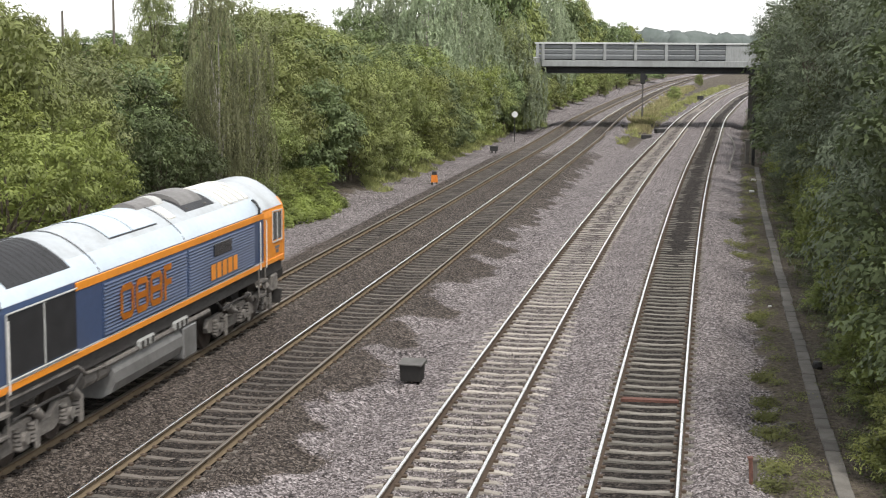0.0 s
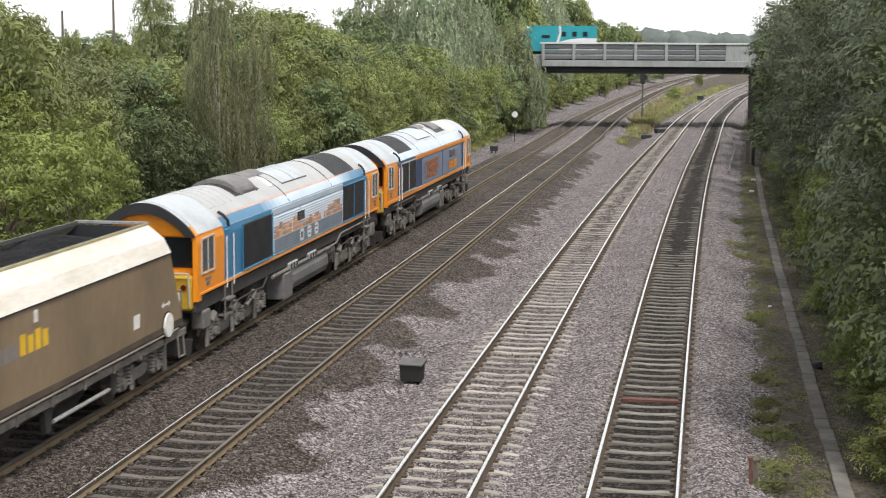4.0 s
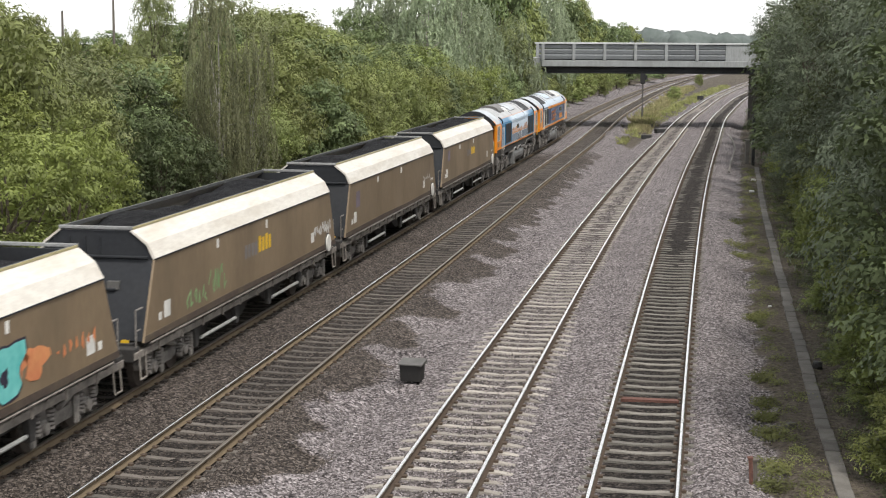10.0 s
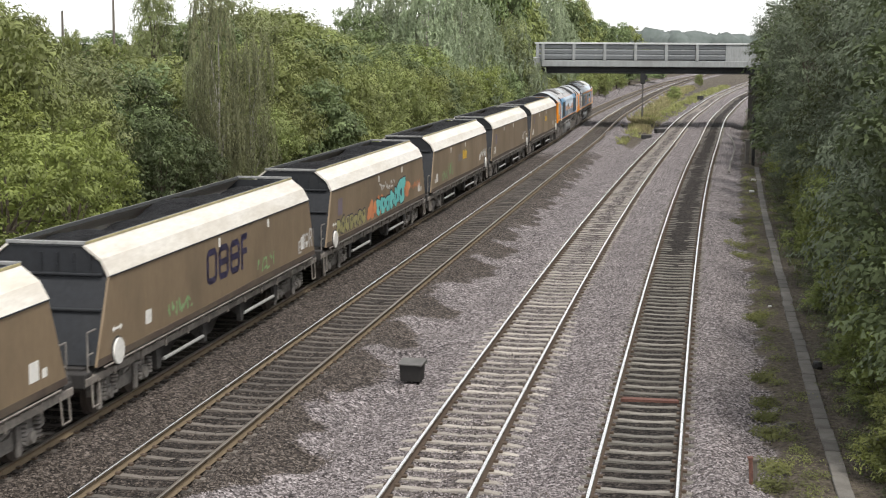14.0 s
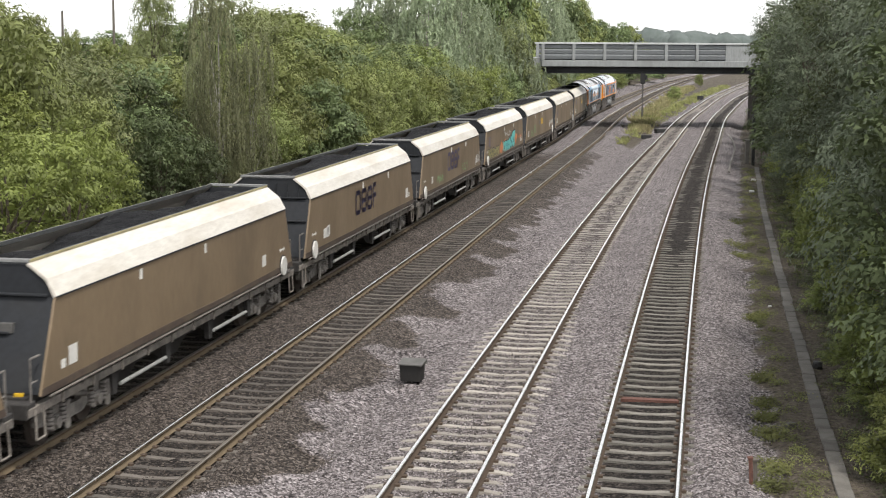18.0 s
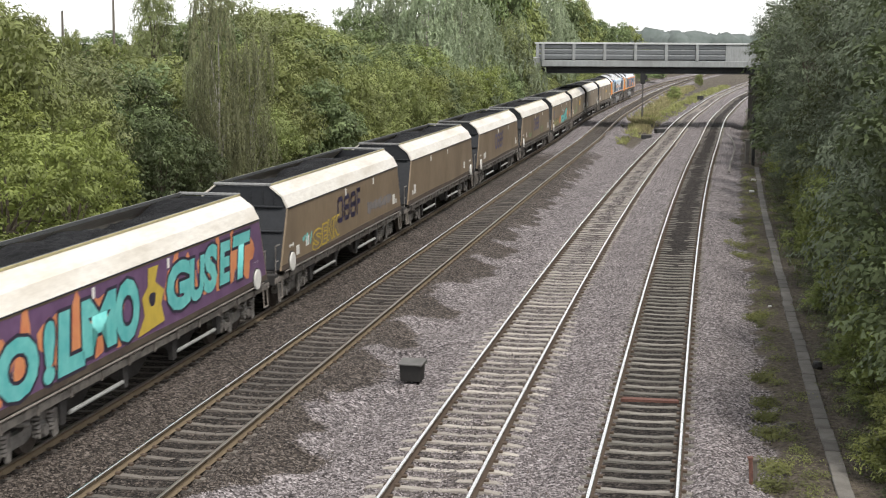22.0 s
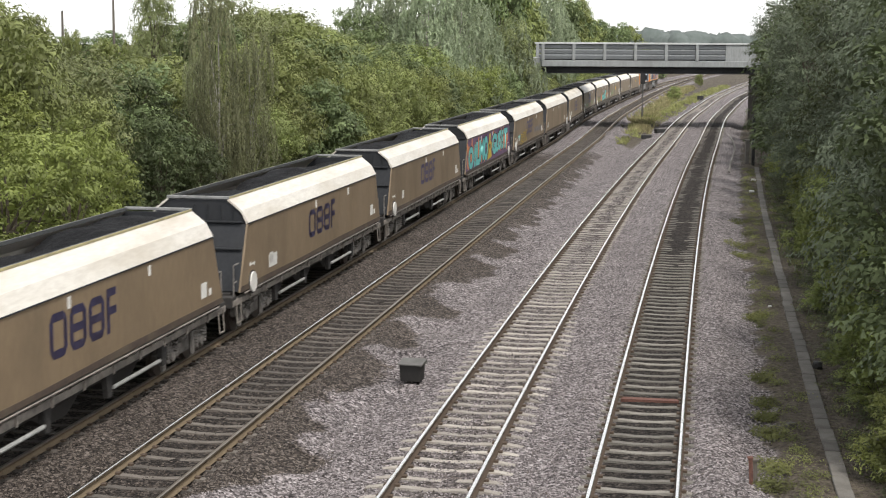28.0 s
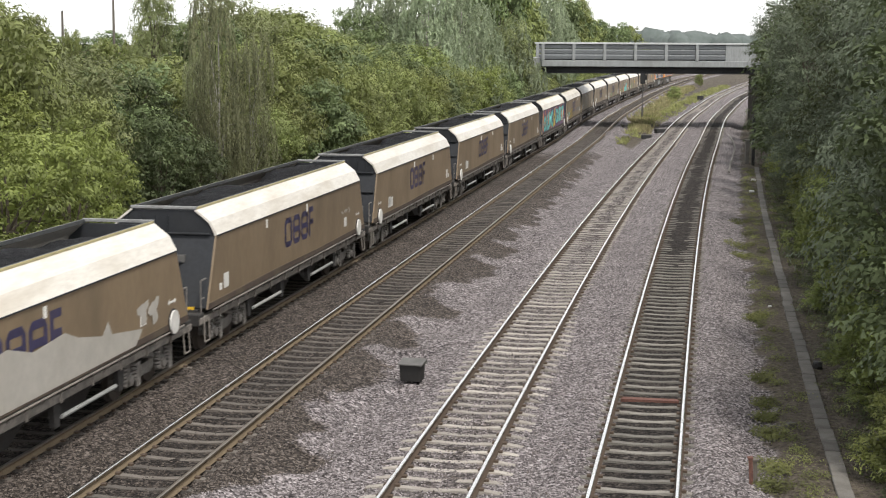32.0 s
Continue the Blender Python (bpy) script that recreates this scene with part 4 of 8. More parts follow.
SHRUB, TREE = ("shrub", "lineside shrubs"), ("tree", "lineside trees")
kind("shrub_yellow", "shrub", "yellow-green leafy shrub beside the railway", *SHRUB, seed=11, height=5.4, radius=2.9, boughs=130, per=158, size=0.135, leaf=LEAF_YELLOW, bark=BARK, bough=0.54, low=0.02)
kind("shrub_mid", "shrub", "mid-green bushy shrub beside the railway", *SHRUB, seed=12, height=5.2, radius=3.0, boughs=130, per=140, size=0.14, leaf=LEAF_MID, bark=BARK, bough=0.54, low=0.02, stretch=1.5)
kind("shrub_deep", "shrub", "deep green broad-leaved shrub beside the railway", *SHRUB, seed=13, height=5.6, radius=3.0, boughs=130, per=130, size=0.165, leaf=LEAF_DEEP, bark=BARK, bough=0.56, low=0.02, narrow=0.7)
# dark leaf colour stands in for shade in the gap under the birches
kind("shrub_dark", "shrub", "shrub under the birches with shade in its leaf colour", *SHRUB, seed=14, height=5.2, radius=2.6, boughs=110, per=110, size=0.15, leaf=LEAF_DARK, bark=BARK, bough=0.54, low=0.02)
kind("tree_mid", "tree", "mid-green broad-leaved tree in the lineside wood", *TREE, seed=21, height=9.5, radius=3.8, boughs=155, per=86, size=0.25, leaf=LEAF_MID, bark=BARK, bough=0.76, lobes=20)
kind("tree_grey", "tree", "grey-green willow tree in the lineside wood", *TREE, seed=22, height=9.0, radius=3.9, boughs=155, per=86, size=0.26, leaf=LEAF_GREY, bark=BARK, bough=0.76, lobes=20, narrow=0.34, droop=0.8, stretch=1.8)
kind("tree_deep", "tree", "deep green tree in the lineside wood", *TREE, seed=23, height=10.0, radius=3.9, boughs=155, per=86, size=0.26, leaf=LEAF_DEEP, bark=BARK, bough=0.76, lobes=20)
kind("far_tree", "tree", "deep green tree far along the line", *TREE, seed=24, height=10.0, radius=3.9, boughs=170, per=36, size=0.40, leaf=LEAF_DEEP, bark=BARK, bough=0.7, lobes=18, fill=20)
kind("far_mid", "tree", "mid-green tree far along the line", *TREE, seed=25, height=10.0, radius=3.9, boughs=170, per=36, size=0.40, leaf=LEAF_MID, bark=BARK, bough=0.7, lobes=18, fill=20)
kind("far_shrub", "shrub", "mid-green shrub far along the line", *SHRUB, seed=26, height=5.2, radius=3.0, boughs=130, per=34, size=0.30, leaf=LEAF_MID, bark=BARK, bough=0.5, low=0.02, fill=16)
kind("birch", "birch_tree", "weeping grey-green birch with hanging twigs", *TREE, seed=31, height=9.6, radius=2.4, boughs=150, per=138, size=0.125, leaf=LEAF_STRAND, bark=BIRCH_BARK, bough=0.44, weep=1.9, lobes=11, fill=10)
kind("tall_birch", "birch_tree", "tall weeping birch with drooping grey-green foliage", *TREE, seed=32, height=15.5, radius=4.2, boughs=270, per=72, size=0.26, leaf=LEAF_BIRCH, bark=BIRCH_BARK, bough=0.6, weep=1.5, lobes=17, fill=22)
RIGHT = ("tree", "trees by the cable trough")
kind("right_dark", "tree", "dark-leaved tree leaning over the cable trough, colour deepened for shade", *RIGHT, seed=41, height=11.5, radius=3.6, boughs=260, per=124, size=0.15, leaf=LEAF_DARK, bark=BARK, bough=0.64, lobes=26, low=0.0, narrow=0.6)
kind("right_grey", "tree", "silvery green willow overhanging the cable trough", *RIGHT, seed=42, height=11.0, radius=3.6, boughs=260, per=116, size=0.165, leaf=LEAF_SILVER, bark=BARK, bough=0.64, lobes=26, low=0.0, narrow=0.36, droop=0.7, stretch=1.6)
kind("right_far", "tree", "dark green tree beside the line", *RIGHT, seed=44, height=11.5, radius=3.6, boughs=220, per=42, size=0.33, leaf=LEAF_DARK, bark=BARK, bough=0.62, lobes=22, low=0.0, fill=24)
kind("right_low", "shrub", "dark green bush at the foot of the bank", "shrub", "bushes by the cable trough", seed=43, height=3.6, radius=2.0, boughs=130, per=72, size=0.115, leaf=LEAF_LOW, bark=BARK, bough=0.32, low=0.0)


def plant(key, x, y, height, radius, turn=None):
    """A tree of a kind at (x, y), grown to that height and radius."""
    src = KINDS[key]
    z = float(ground_z(np.array(x), np.array(y)))
    t = copy_thing(src, pose(x, y, z - 0.05, 0, 0, PR.uniform(0, 360) if turn is None else turn))
    h0, r0 = SIZES[key]
    t.scale = (radius / r0, radius / r0, height / h0)
    return t


PR = random.Random(77)


def row(keys, ys, off, h_lo, h_hi, r_lo, r_hi, track="a", jitter=0.8):
    for y in ys:
        y = y + PR.uniform(-jitter, jitter)
        plant(PR.choice(keys), float(track_x(track, y)) + off + PR.uniform(-0.8, 0.8), y, PR.uniform(h_lo, h_hi), PR.uniform(r_lo, r_hi))


# west side: the front bushes
plant("shrub_yellow", -12.3, 43.0, 5.2, 2.7)
plant("shrub_yellow", -11.4, 46.5, 5.0, 2.1)
plant("shrub_yellow", -14.6, 48.5, 5.6, 2.9)
plant("shrub_yellow", -12.0, 50.5, 4.2, 2.0)
plant("shrub_mid", -13.4, 54.5, 5.6, 2.3)
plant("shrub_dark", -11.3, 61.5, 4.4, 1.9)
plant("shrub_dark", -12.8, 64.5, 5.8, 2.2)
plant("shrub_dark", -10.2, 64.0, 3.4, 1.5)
plant("birch", -9.6, 66.0, 9.9, 1.5)
plant("birch", -8.5, 67.5, 8.0, 1.3)
plant("birch", -10.9, 69.0, 7.2, 1.3)
plant("shrub_mid", -8.4, 73.0, 4.2, 2.0)
plant("shrub_yellow", -7.6, 70.5, 1.5, 1.1)
plant("shrub_yellow", -6.9, 74.0, 1.6, 1.1)
plant("shrub_yellow", -6.4, 77.5, 1.4, 1.0)
plant("shrub_mid", -8.3, 67.5, 1.8, 1.2)
plant("shrub_mid", -8.6, 77.0, 6.2, 2.6)
plant("shrub_deep", -7.0, 81.0, 5.4, 2.5)
plant("shrub_mid", -5.2, 84.5, 6.0, 2.6)
plant("shrub_mid", -4.4, 88.5, 5.4, 2.5)
plant("shrub_mid", -3.6, 93.0, 6.2, 2.6)
plant("shrub_mid", -2.9, 97.0, 5.4, 2.5)
plant("shrub_yellow", -2.2, 101.0, 5.6, 2.5)
plant("shrub_mid", -1.3, 105.5, 5.6, 2.6)
plant("shrub_deep", -0.4, 110.0, 5.8, 2.6)
plant("shrub_mid", 0.4, 115.0, 5.8, 2.6)
plant("shrub_mid", 1.3, 120.0, 5.4, 2.6)
plant("shrub_yellow", 2.3, 125.0, 6.0, 2.6)
plant("shrub_mid", 3.3, 130.0, 6.2, 2.7)
plant("shrub_deep", 4.3, 135.0, 6.4, 2.6)
plant("shrub_mid", 5.6, 139.5, 6.6, 2.4)
plant("shrub_mid", 7.3, 142.8, 5.6, 2.1)
plant("shrub_deep", 6.2, 143.0, 6.0, 2.4)
plant("shrub_mid", 8.2, 143.6, 5.6, 1.6)
for k in range(9):
    plant("far_shrub", -42.0 + k * 4.6, 140.5 + PR.uniform(-1, 1), PR.uniform(2.8, 3.4), PR.uniform(2.4, 3.0))
plant("shrub_mid", 8.6, 158.0, 4.2, 1.6)
plant("tree_mid", -15.6, 50.5, 9.2, 2.9)
plant("tree_mid", 5.2, 141.5, 8.6, 2.9)
plant("tall_birch", 6.4, 139.0, 10.8, 2.8)
plant("tree_grey", 2.4, 140.5, 9.5, 3.2)
# behind them, a broken line of trees that lets the sky in
plant("tree_grey", -16.6, 55.0, 8.6, 3.0)
plant("tree_mid", -19.0, 59.0, 9.0, 3.4)
plant("tree_grey", -15.0, 60.5, 6.6, 3.0)
plant("tree_deep", -13.2, 64.0, 6.4, 2.8)
plant("tree_grey", -17.5, 70.0, 6.4, 3.4)
plant("tree_mid", -14.8, 75.0, 6.6, 3.2)
plant("tree_mid", -11.6, 72.0, 6.4, 2.8)
plant("tree_deep", -11.4, 80.0, 8.4, 2.4)
plant("tree_mid", -10.2, 78.0, 7.6, 2.7)
plant("tree_grey", -11.6, 86.0, 9.6, 3.3)
plant("tree_mid", -8.8, 83.5, 7.8, 2.9)
plant("tree_mid", -9.6, 92.0, 9.6, 3.3)
plant("tree_deep", -7.4, 90.0, 7.6, 3.0)
plant("tree_mid", -7.8, 98.0, 7.8, 3.2)
plant("tree_deep", -5.4, 97.0, 7.2, 3.0)
plant("tree_mid", -5.4, 104.0, 7.6, 3.2)
plant("tree_mid", -9.2, 110.0, 8.4, 3.4)
plant("tree_deep", -3.6, 110.0, 7.4, 3.2)
plant("tree_mid", -2.2, 117.0, 7.6, 3.3)
plant("tree_deep", -6.8, 120.0, 9.6, 3.0)
# a tall group of weeping birches before the bridge
plant("tall_birch", -4.4, 124.0, 14.0, 3.9)
plant("tall_birch", -1.2, 121.0, 13.6, 3.6)
plant("tall_birch", 1.4, 129.0, 13.4, 3.6)
plant("tall_birch", -1.6, 133.0, 15.0, 4.2)
plant("tall_birch", 3.2, 136.5, 11.6, 3.2)
plant("tree_grey", 5.4, 138.0, 9.4, 2.8)
# farther off, seen through the gaps
plant("tree_grey", -24.0, 128.0, 11.4, 2.0)
plant("far_shrub", -33.3, 138.0, 6.4, 1.3)
plant("far_mid", -36.4, 137.0, 8.2, 2.0)
plant("far_shrub", -30.4, 138.5, 5.7, 1.9)
plant("far_shrub", -27.9, 138.0, 5.6, 1.2)
plant("far_mid", -25.9, 138.5, 7.6, 1.5)
plant("far_shrub", -31.2, 162.0, 6.8, 1.9)
plant("far_mid", -26.6, 163.0, 8.2, 3.0)
plant("far_tree", -36.5, 166.0, 6.6, 3.6)
plant("far_tree", -42.0, 168.0, 6.0, 4.2)
plant("far_mid", -48.0, 170.0, 7.0, 4.5)
plant("far_tree", -20.5, 133.0, 7.8, 4.4)
plant("far_mid", -16.5, 130.0, 8.6, 4.2)
plant("far_mid", -12.5, 134.0, 8.0, 4.0)
row(["far_tree", "far_mid"], [172, 178, 176, 181, 173], -34.0, 7.0, 9.0, 4.0, 5.0, "a", 3.0)
row(["far_tree", "far_mid"], [166, 170, 175, 180, 186], -22.0, 8.0, 9.5, 4.0, 5.0, "a", 3.0)
# beyond the bridge
row(["far_mid", "far_tree", "tall_birch"], [166, 173, 180, 188, 197, 207], -8.4, 14.0, 16.0, 3.4, 4.2)
row(["far_mid", "far_tree"], [218, 227], -8.0, 14.0, 15.0, 3.2, 3.8)
row(["far_mid", "far_tree"], [238, 252], -8.4, 12.6, 13.4, 3.2, 4.0)
row(["far_mid", "far_tree"], [266, 282, 300, 318], -8.4, 10.5, 11.5, 3.2, 4.2)
row(["far_tree", "far_mid"], [168, 178, 190, 204], -13.5, 15.0, 17.0, 3.8, 4.4)
row(["far_shrub"], [157, 163, 169, 175, 182, 190, 198, 207, 217, 228, 240, 256, 274], -5.4, 2.6, 4.6, 1.8, 2.4)
row(["far_tree", "far_mid"], [300, 330, 362], -6.0, 6.0, 7.5, 4.0, 5.0)
row(["far_shrub"], [222, 300], 4.6, 1.6, 2.2, 1.0, 1.4, "b")
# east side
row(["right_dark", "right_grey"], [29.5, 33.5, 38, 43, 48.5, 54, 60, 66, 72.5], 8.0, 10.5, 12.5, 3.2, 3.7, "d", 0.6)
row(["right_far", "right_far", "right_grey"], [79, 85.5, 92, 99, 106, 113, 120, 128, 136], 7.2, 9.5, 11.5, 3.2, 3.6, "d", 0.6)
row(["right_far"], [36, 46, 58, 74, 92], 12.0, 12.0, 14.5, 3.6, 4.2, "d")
row(["right_low"], [24.5, 27.5, 30.5, 34, 37, 41, 44.5, 49, 53, 58, 64, 70, 77], 5.25, 0.9, 1.7, 0.8, 1.15, "d", 1.0)
row(["right_low"], [23.5, 26, 28.5, 31, 34.5, 38, 41.5, 45.5, 50, 55, 60, 66, 72, 79, 86, 93, 100, 108], 6.1, 2.0, 3.6, 1.3, 1.8, "d", 1.0)
row(["right_far"], [158, 166, 175], 8.5, 8.0, 10.0, 3.2, 3.8, "d", 1.0)
for src in KINDS.values():
    for o in (src, *src.children_recursive):
        bpy.data.objects.remove(o)
# ---- train ----
def shell(bm, outline, stations):
    """A skin through the same outline (x, z) at several y, each with its own width, height factors: (y, fx, z0, fz)."""
    rings = []
    for y, fx, zb, fz in stations:
        rings.append([bm.verts.new((x * fx, y, zb + (z - zb) * fz)) for x, z in outline])
    n = len(outline)
    for r, s in zip(rings, rings[1:]):
        for i in range(n):
            j = (i + 1) % n
            bm.faces.new((r[i], r[j], s[j], s[i]))
    bm.faces.new(rings[0][::-1])
    bm.faces.new(rings[-1])
    return bm


def blob(bm, pts, x, side, thick=0.004):
    """A flat painted shape on a side wall: outline of (y, z) at x, facing side."""
    prism(bm, [(y, z) for y, z in pts], min(x, x + side * thick), max(x, x + side * thick), 'x')


def cells(bm, cols, rows, filled, x, side, chamfer=0.0):
    """One flat connected shape of filled grid cells on a side wall, corners drawn in a little."""
    v = {}
    for i in range(len(cols)):
        for k in range(len(rows)):
            y, z = cols[i], rows[k]
            if chamfer and i in (0, len(cols) - 1) and k in (0, len(rows) - 1):
                y += chamfer if i == 0 else -chamfer
                z += chamfer if k == 0 else -chamfer
            v[(i, k)] = bm.verts.new((x, y, z))
    fs = []
    for i, k in filled:
        q = [v[(i, k)], v[(i + 1, k)], v[(i + 1, k + 1)], v[(i, k + 1)]]
        fs.append(bm.faces.new(q if side > 0 else q[::-1]))
    bmesh.ops.solidify(bm, geom=fs, thickness=-0.003)
    for w in [w for w in bm.verts if not w.link_faces]:
        bm.verts.remove(w)


def block(bm, y0, y1, z0, z1, t, x, side, shape, flip=1):
    """A plain hollow block: o has one hole, b two, f is open below."""
    m = (z0 + z1) / 2
    if shape == "o":
        cells(bm, [y0, y0 + t, y1 - t, y1], [z0, z0 + t, z1 - t, z1], [(0, 0), (1, 0), (2, 0), (0, 1), (2, 1), (0, 2), (1, 2), (2, 2)], x, side, t * 0.45)
    elif shape == "b":
        cells(bm, [y0, y0 + t, y1 - t, y1], [z0, z0 + t, m - t / 2, m + t / 2, z1 - t, z1],
              [(a, b) for b in range(5) for a in range(3) if not (a == 1 and b in (1, 3))], x, side, t * 0.45)
    else:
        cols = [y0, y0 + t, y1] if flip > 0 else [y0, y1 - t, y1]
        a, b = (0, 1) if flip > 0 else (1, 0)
        cells(bm, cols, [z0, m - t / 2, m + t / 2, z1 - t, z1], [(a, 0), (a, 1), (b, 1), (a, 2), (a, 3), (b, 3)], x, side, 0.0)


def plain_logo(parent, mat, y0, y1, z0, z1, x, side, label, flip=1, shapes="obbf"):
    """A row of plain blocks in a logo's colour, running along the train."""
    n = len(shapes)
    w = (y1 - y0) / (n + 0.1 * (n - 1))
    t = (z1 - z0) * 0.19
    for k, sh in enumerate(shapes):
        a = y0 + k * w * 1.1
        b = a + w * (0.62 if sh == "f" else 0.96)
        bm = bmesh.new()
        block(bm, min(flip * a, flip * b), max(flip * a, flip * b), z0, z1 + (0.06 if sh == "f" else 0), t, x, side, sh, flip)
        part("logo_block", bm, mat, parent, label)


WHEEL_SETS = []


def wheelset_mesh(r):
    bm = bmesh.new()
    rod(bm, (-0.95, 0, 0), (0.95, 0, 0), 0.075, 10)
    for s in (-1, 1):
        rod(bm, (s * 0.685, 0, 0), (s * 0.715, 0, 0), r + 0.03, 24)
        rod(bm, (s * 0.7155, 0, 0), (s * 0.815, 0, 0), r, 24)
        rod(bm, (s * 0.8155, 0, 0), (s * 0.835, 0, 0), r * 0.45, 16)
    return mesh_of("wheelset", bm, WHEEL)


def coil(bm, x, y, z0, z1, r):
    n = 5
    for i in range(n):
        z = z0 + (z1 - z0) * i / n
        rod(bm, (x, y, z), (x, y, z + (z1 - z0) / n * 0.62), r, 10)


def build_bogie(vehicle, yc, axles, wheel_mesh, r, frame_x, top):
    """A bogie: side frames with axle boxes and springs, cross beams, wheelsets."""
    bogie = empty("bogie")
    bogie.parent = vehicle
    lo, hi = axles[0], axles[-1]
    for s in (-1, 1):
        bm = bmesh.new()
        out = [(lo - 0.75, 0.62), (lo - 0.6, 0.82), (lo + 0.45, 0.84), (lo + 0.75, 0.62)]
        if len(axles) == 3:
            out += [(axles[1] - 0.7, 0.62), (axles[1] - 0.4, 0.84), (axles[1] + 0.4, 0.84), (axles[1] + 0.7, 0.62)]
        out += [(hi - 0.75, 0.62), (hi - 0.45, 0.84), (hi + 0.6, 0.82), (hi + 0.75, 0.62), (hi + 0.7, 0.5), (hi + 0.3, 0.46), (hi - 0.35, 0.46),
                (hi - 0.6, 0.36), (lo + 0.6, 0.36), (lo + 0.35, 0.46), (lo - 0.3, 0.46), (lo - 0.7, 0.5)]
        prism(bm, out, s * frame_x - 0.06, s * frame_x + 0.06, 'x')
        part("side_frame", bm, BOGIE, bogie).location.y = yc
        for a in axles:
            bm = bmesh.new()
            box(bm, s * frame_x + s * 0.062 - 0.07, s * frame_x + s * 0.062 + 0.07, a - 0.17, a + 0.17, 0.30, 0.60, 0.03)
            rod(bm, (s * (frame_x + 0.06), a, r), (s * (frame_x + 0.19), a, r), 0.12, 10)
            part("axle_box", bm, BOGIE, bogie).location.y = yc
            for e in (-0.3, 0.3):
                bm = bmesh.new()
                coil(bm, s * (frame_x + 0.11), a + e, 0.40, 0.80, 0.085)
                part("spring", bm, BOGIE, bogie).location.y = yc
            bm = bmesh.new()
            box(bm, s * (frame_x + 0.08), s * (frame_x + 0.16), a + 0.42, a + 0.60, 0.22, 0.78, 0.02)
            part("brake_hanger", bm, BOGIE, bogie).location.y = yc
        bm = bmesh.new()
        rod(bm, (s * (frame_x + 0.13), lo + 0.5, 0.92), (s * (frame_x + 0.13), lo + 1.35, 0.72), 0.06, 8)
        part("damper", bm, BOGIE, bogie).location.y = yc
    bm = bmesh.new()
    box(bm, -frame_x + 0.07, frame_x - 0.07, -0.28, 0.28, 0.45, top - 0.02, 0.03)
    part("bolster", bm, UNDER, bogie).location.y = yc
    for a in axles:
        w = again("wheelset", wheel_mesh, bogie, pose(0, yc + a, r))
        WHEEL_SETS.append((w, r))
    return bogie


def buffer_pair(vehicle, y, s, z=1.06):
    """Two round buffers, and the coupling hook, at the end y facing s."""
    for x in (-0.87, 0.87):
        bm = bmesh.new()
        rod(bm, (x, y, z), (x, y + s * 0.38, z), 0.10, 12)
        rod(bm, (x, y + s * 0.381, z), (x, y + s * 0.43, z), 0.23, 16)
        part("buffer", bm, UNDER, vehicle)


ROOF_CURVE = [(1.29, 3.06), (1.17, 3.26), (0.90, 3.50), (0.54, 3.735), (0.24, 3.84), (0.0, 3.86)]
LOCO_WHEEL = wheelset_mesh(0.53)


def softened(pts, turns=2):
    """An open outline with its corners cut, ends kept."""
    for _ in range(turns):
        out = [pts[0]]
        for (a, b), (c, d) in zip(pts, pts[1:]):
            out += [(0.75 * a + 0.25 * c, 0.75 * b + 0.25 * d), (0.25 * a + 0.75 * c, 0.25 * b + 0.75 * d)]
        pts = out + [pts[-1]]
    return pts


LOCO_ROOF = softened(ROOF_CURVE + [(-x, z) for x, z in ROOF_CURVE[-2::-1]])


def roof_strip(bm, x0, x1, y0, y1, lift, n=8):
    """A plate that follows the curve of the locomotive's roof from x0 to x1, standing lift above it."""
    rx, rz = [p[0] for p in LOCO_ROOF][::-1], [p[1] for p in LOCO_ROOF][::-1]
    xs = [x0 + (x1 - x0) * i / n for i in range(n + 1)]
    zs = [float(np.interp(x, rx, rz)) for x in xs]
    prism(bm, [(x, z + lift) for x, z in zip(xs, zs)] + [(x, z - 0.02) for x, z in zip(xs[::-1], zs[::-1])], y0, y1)
    return bm


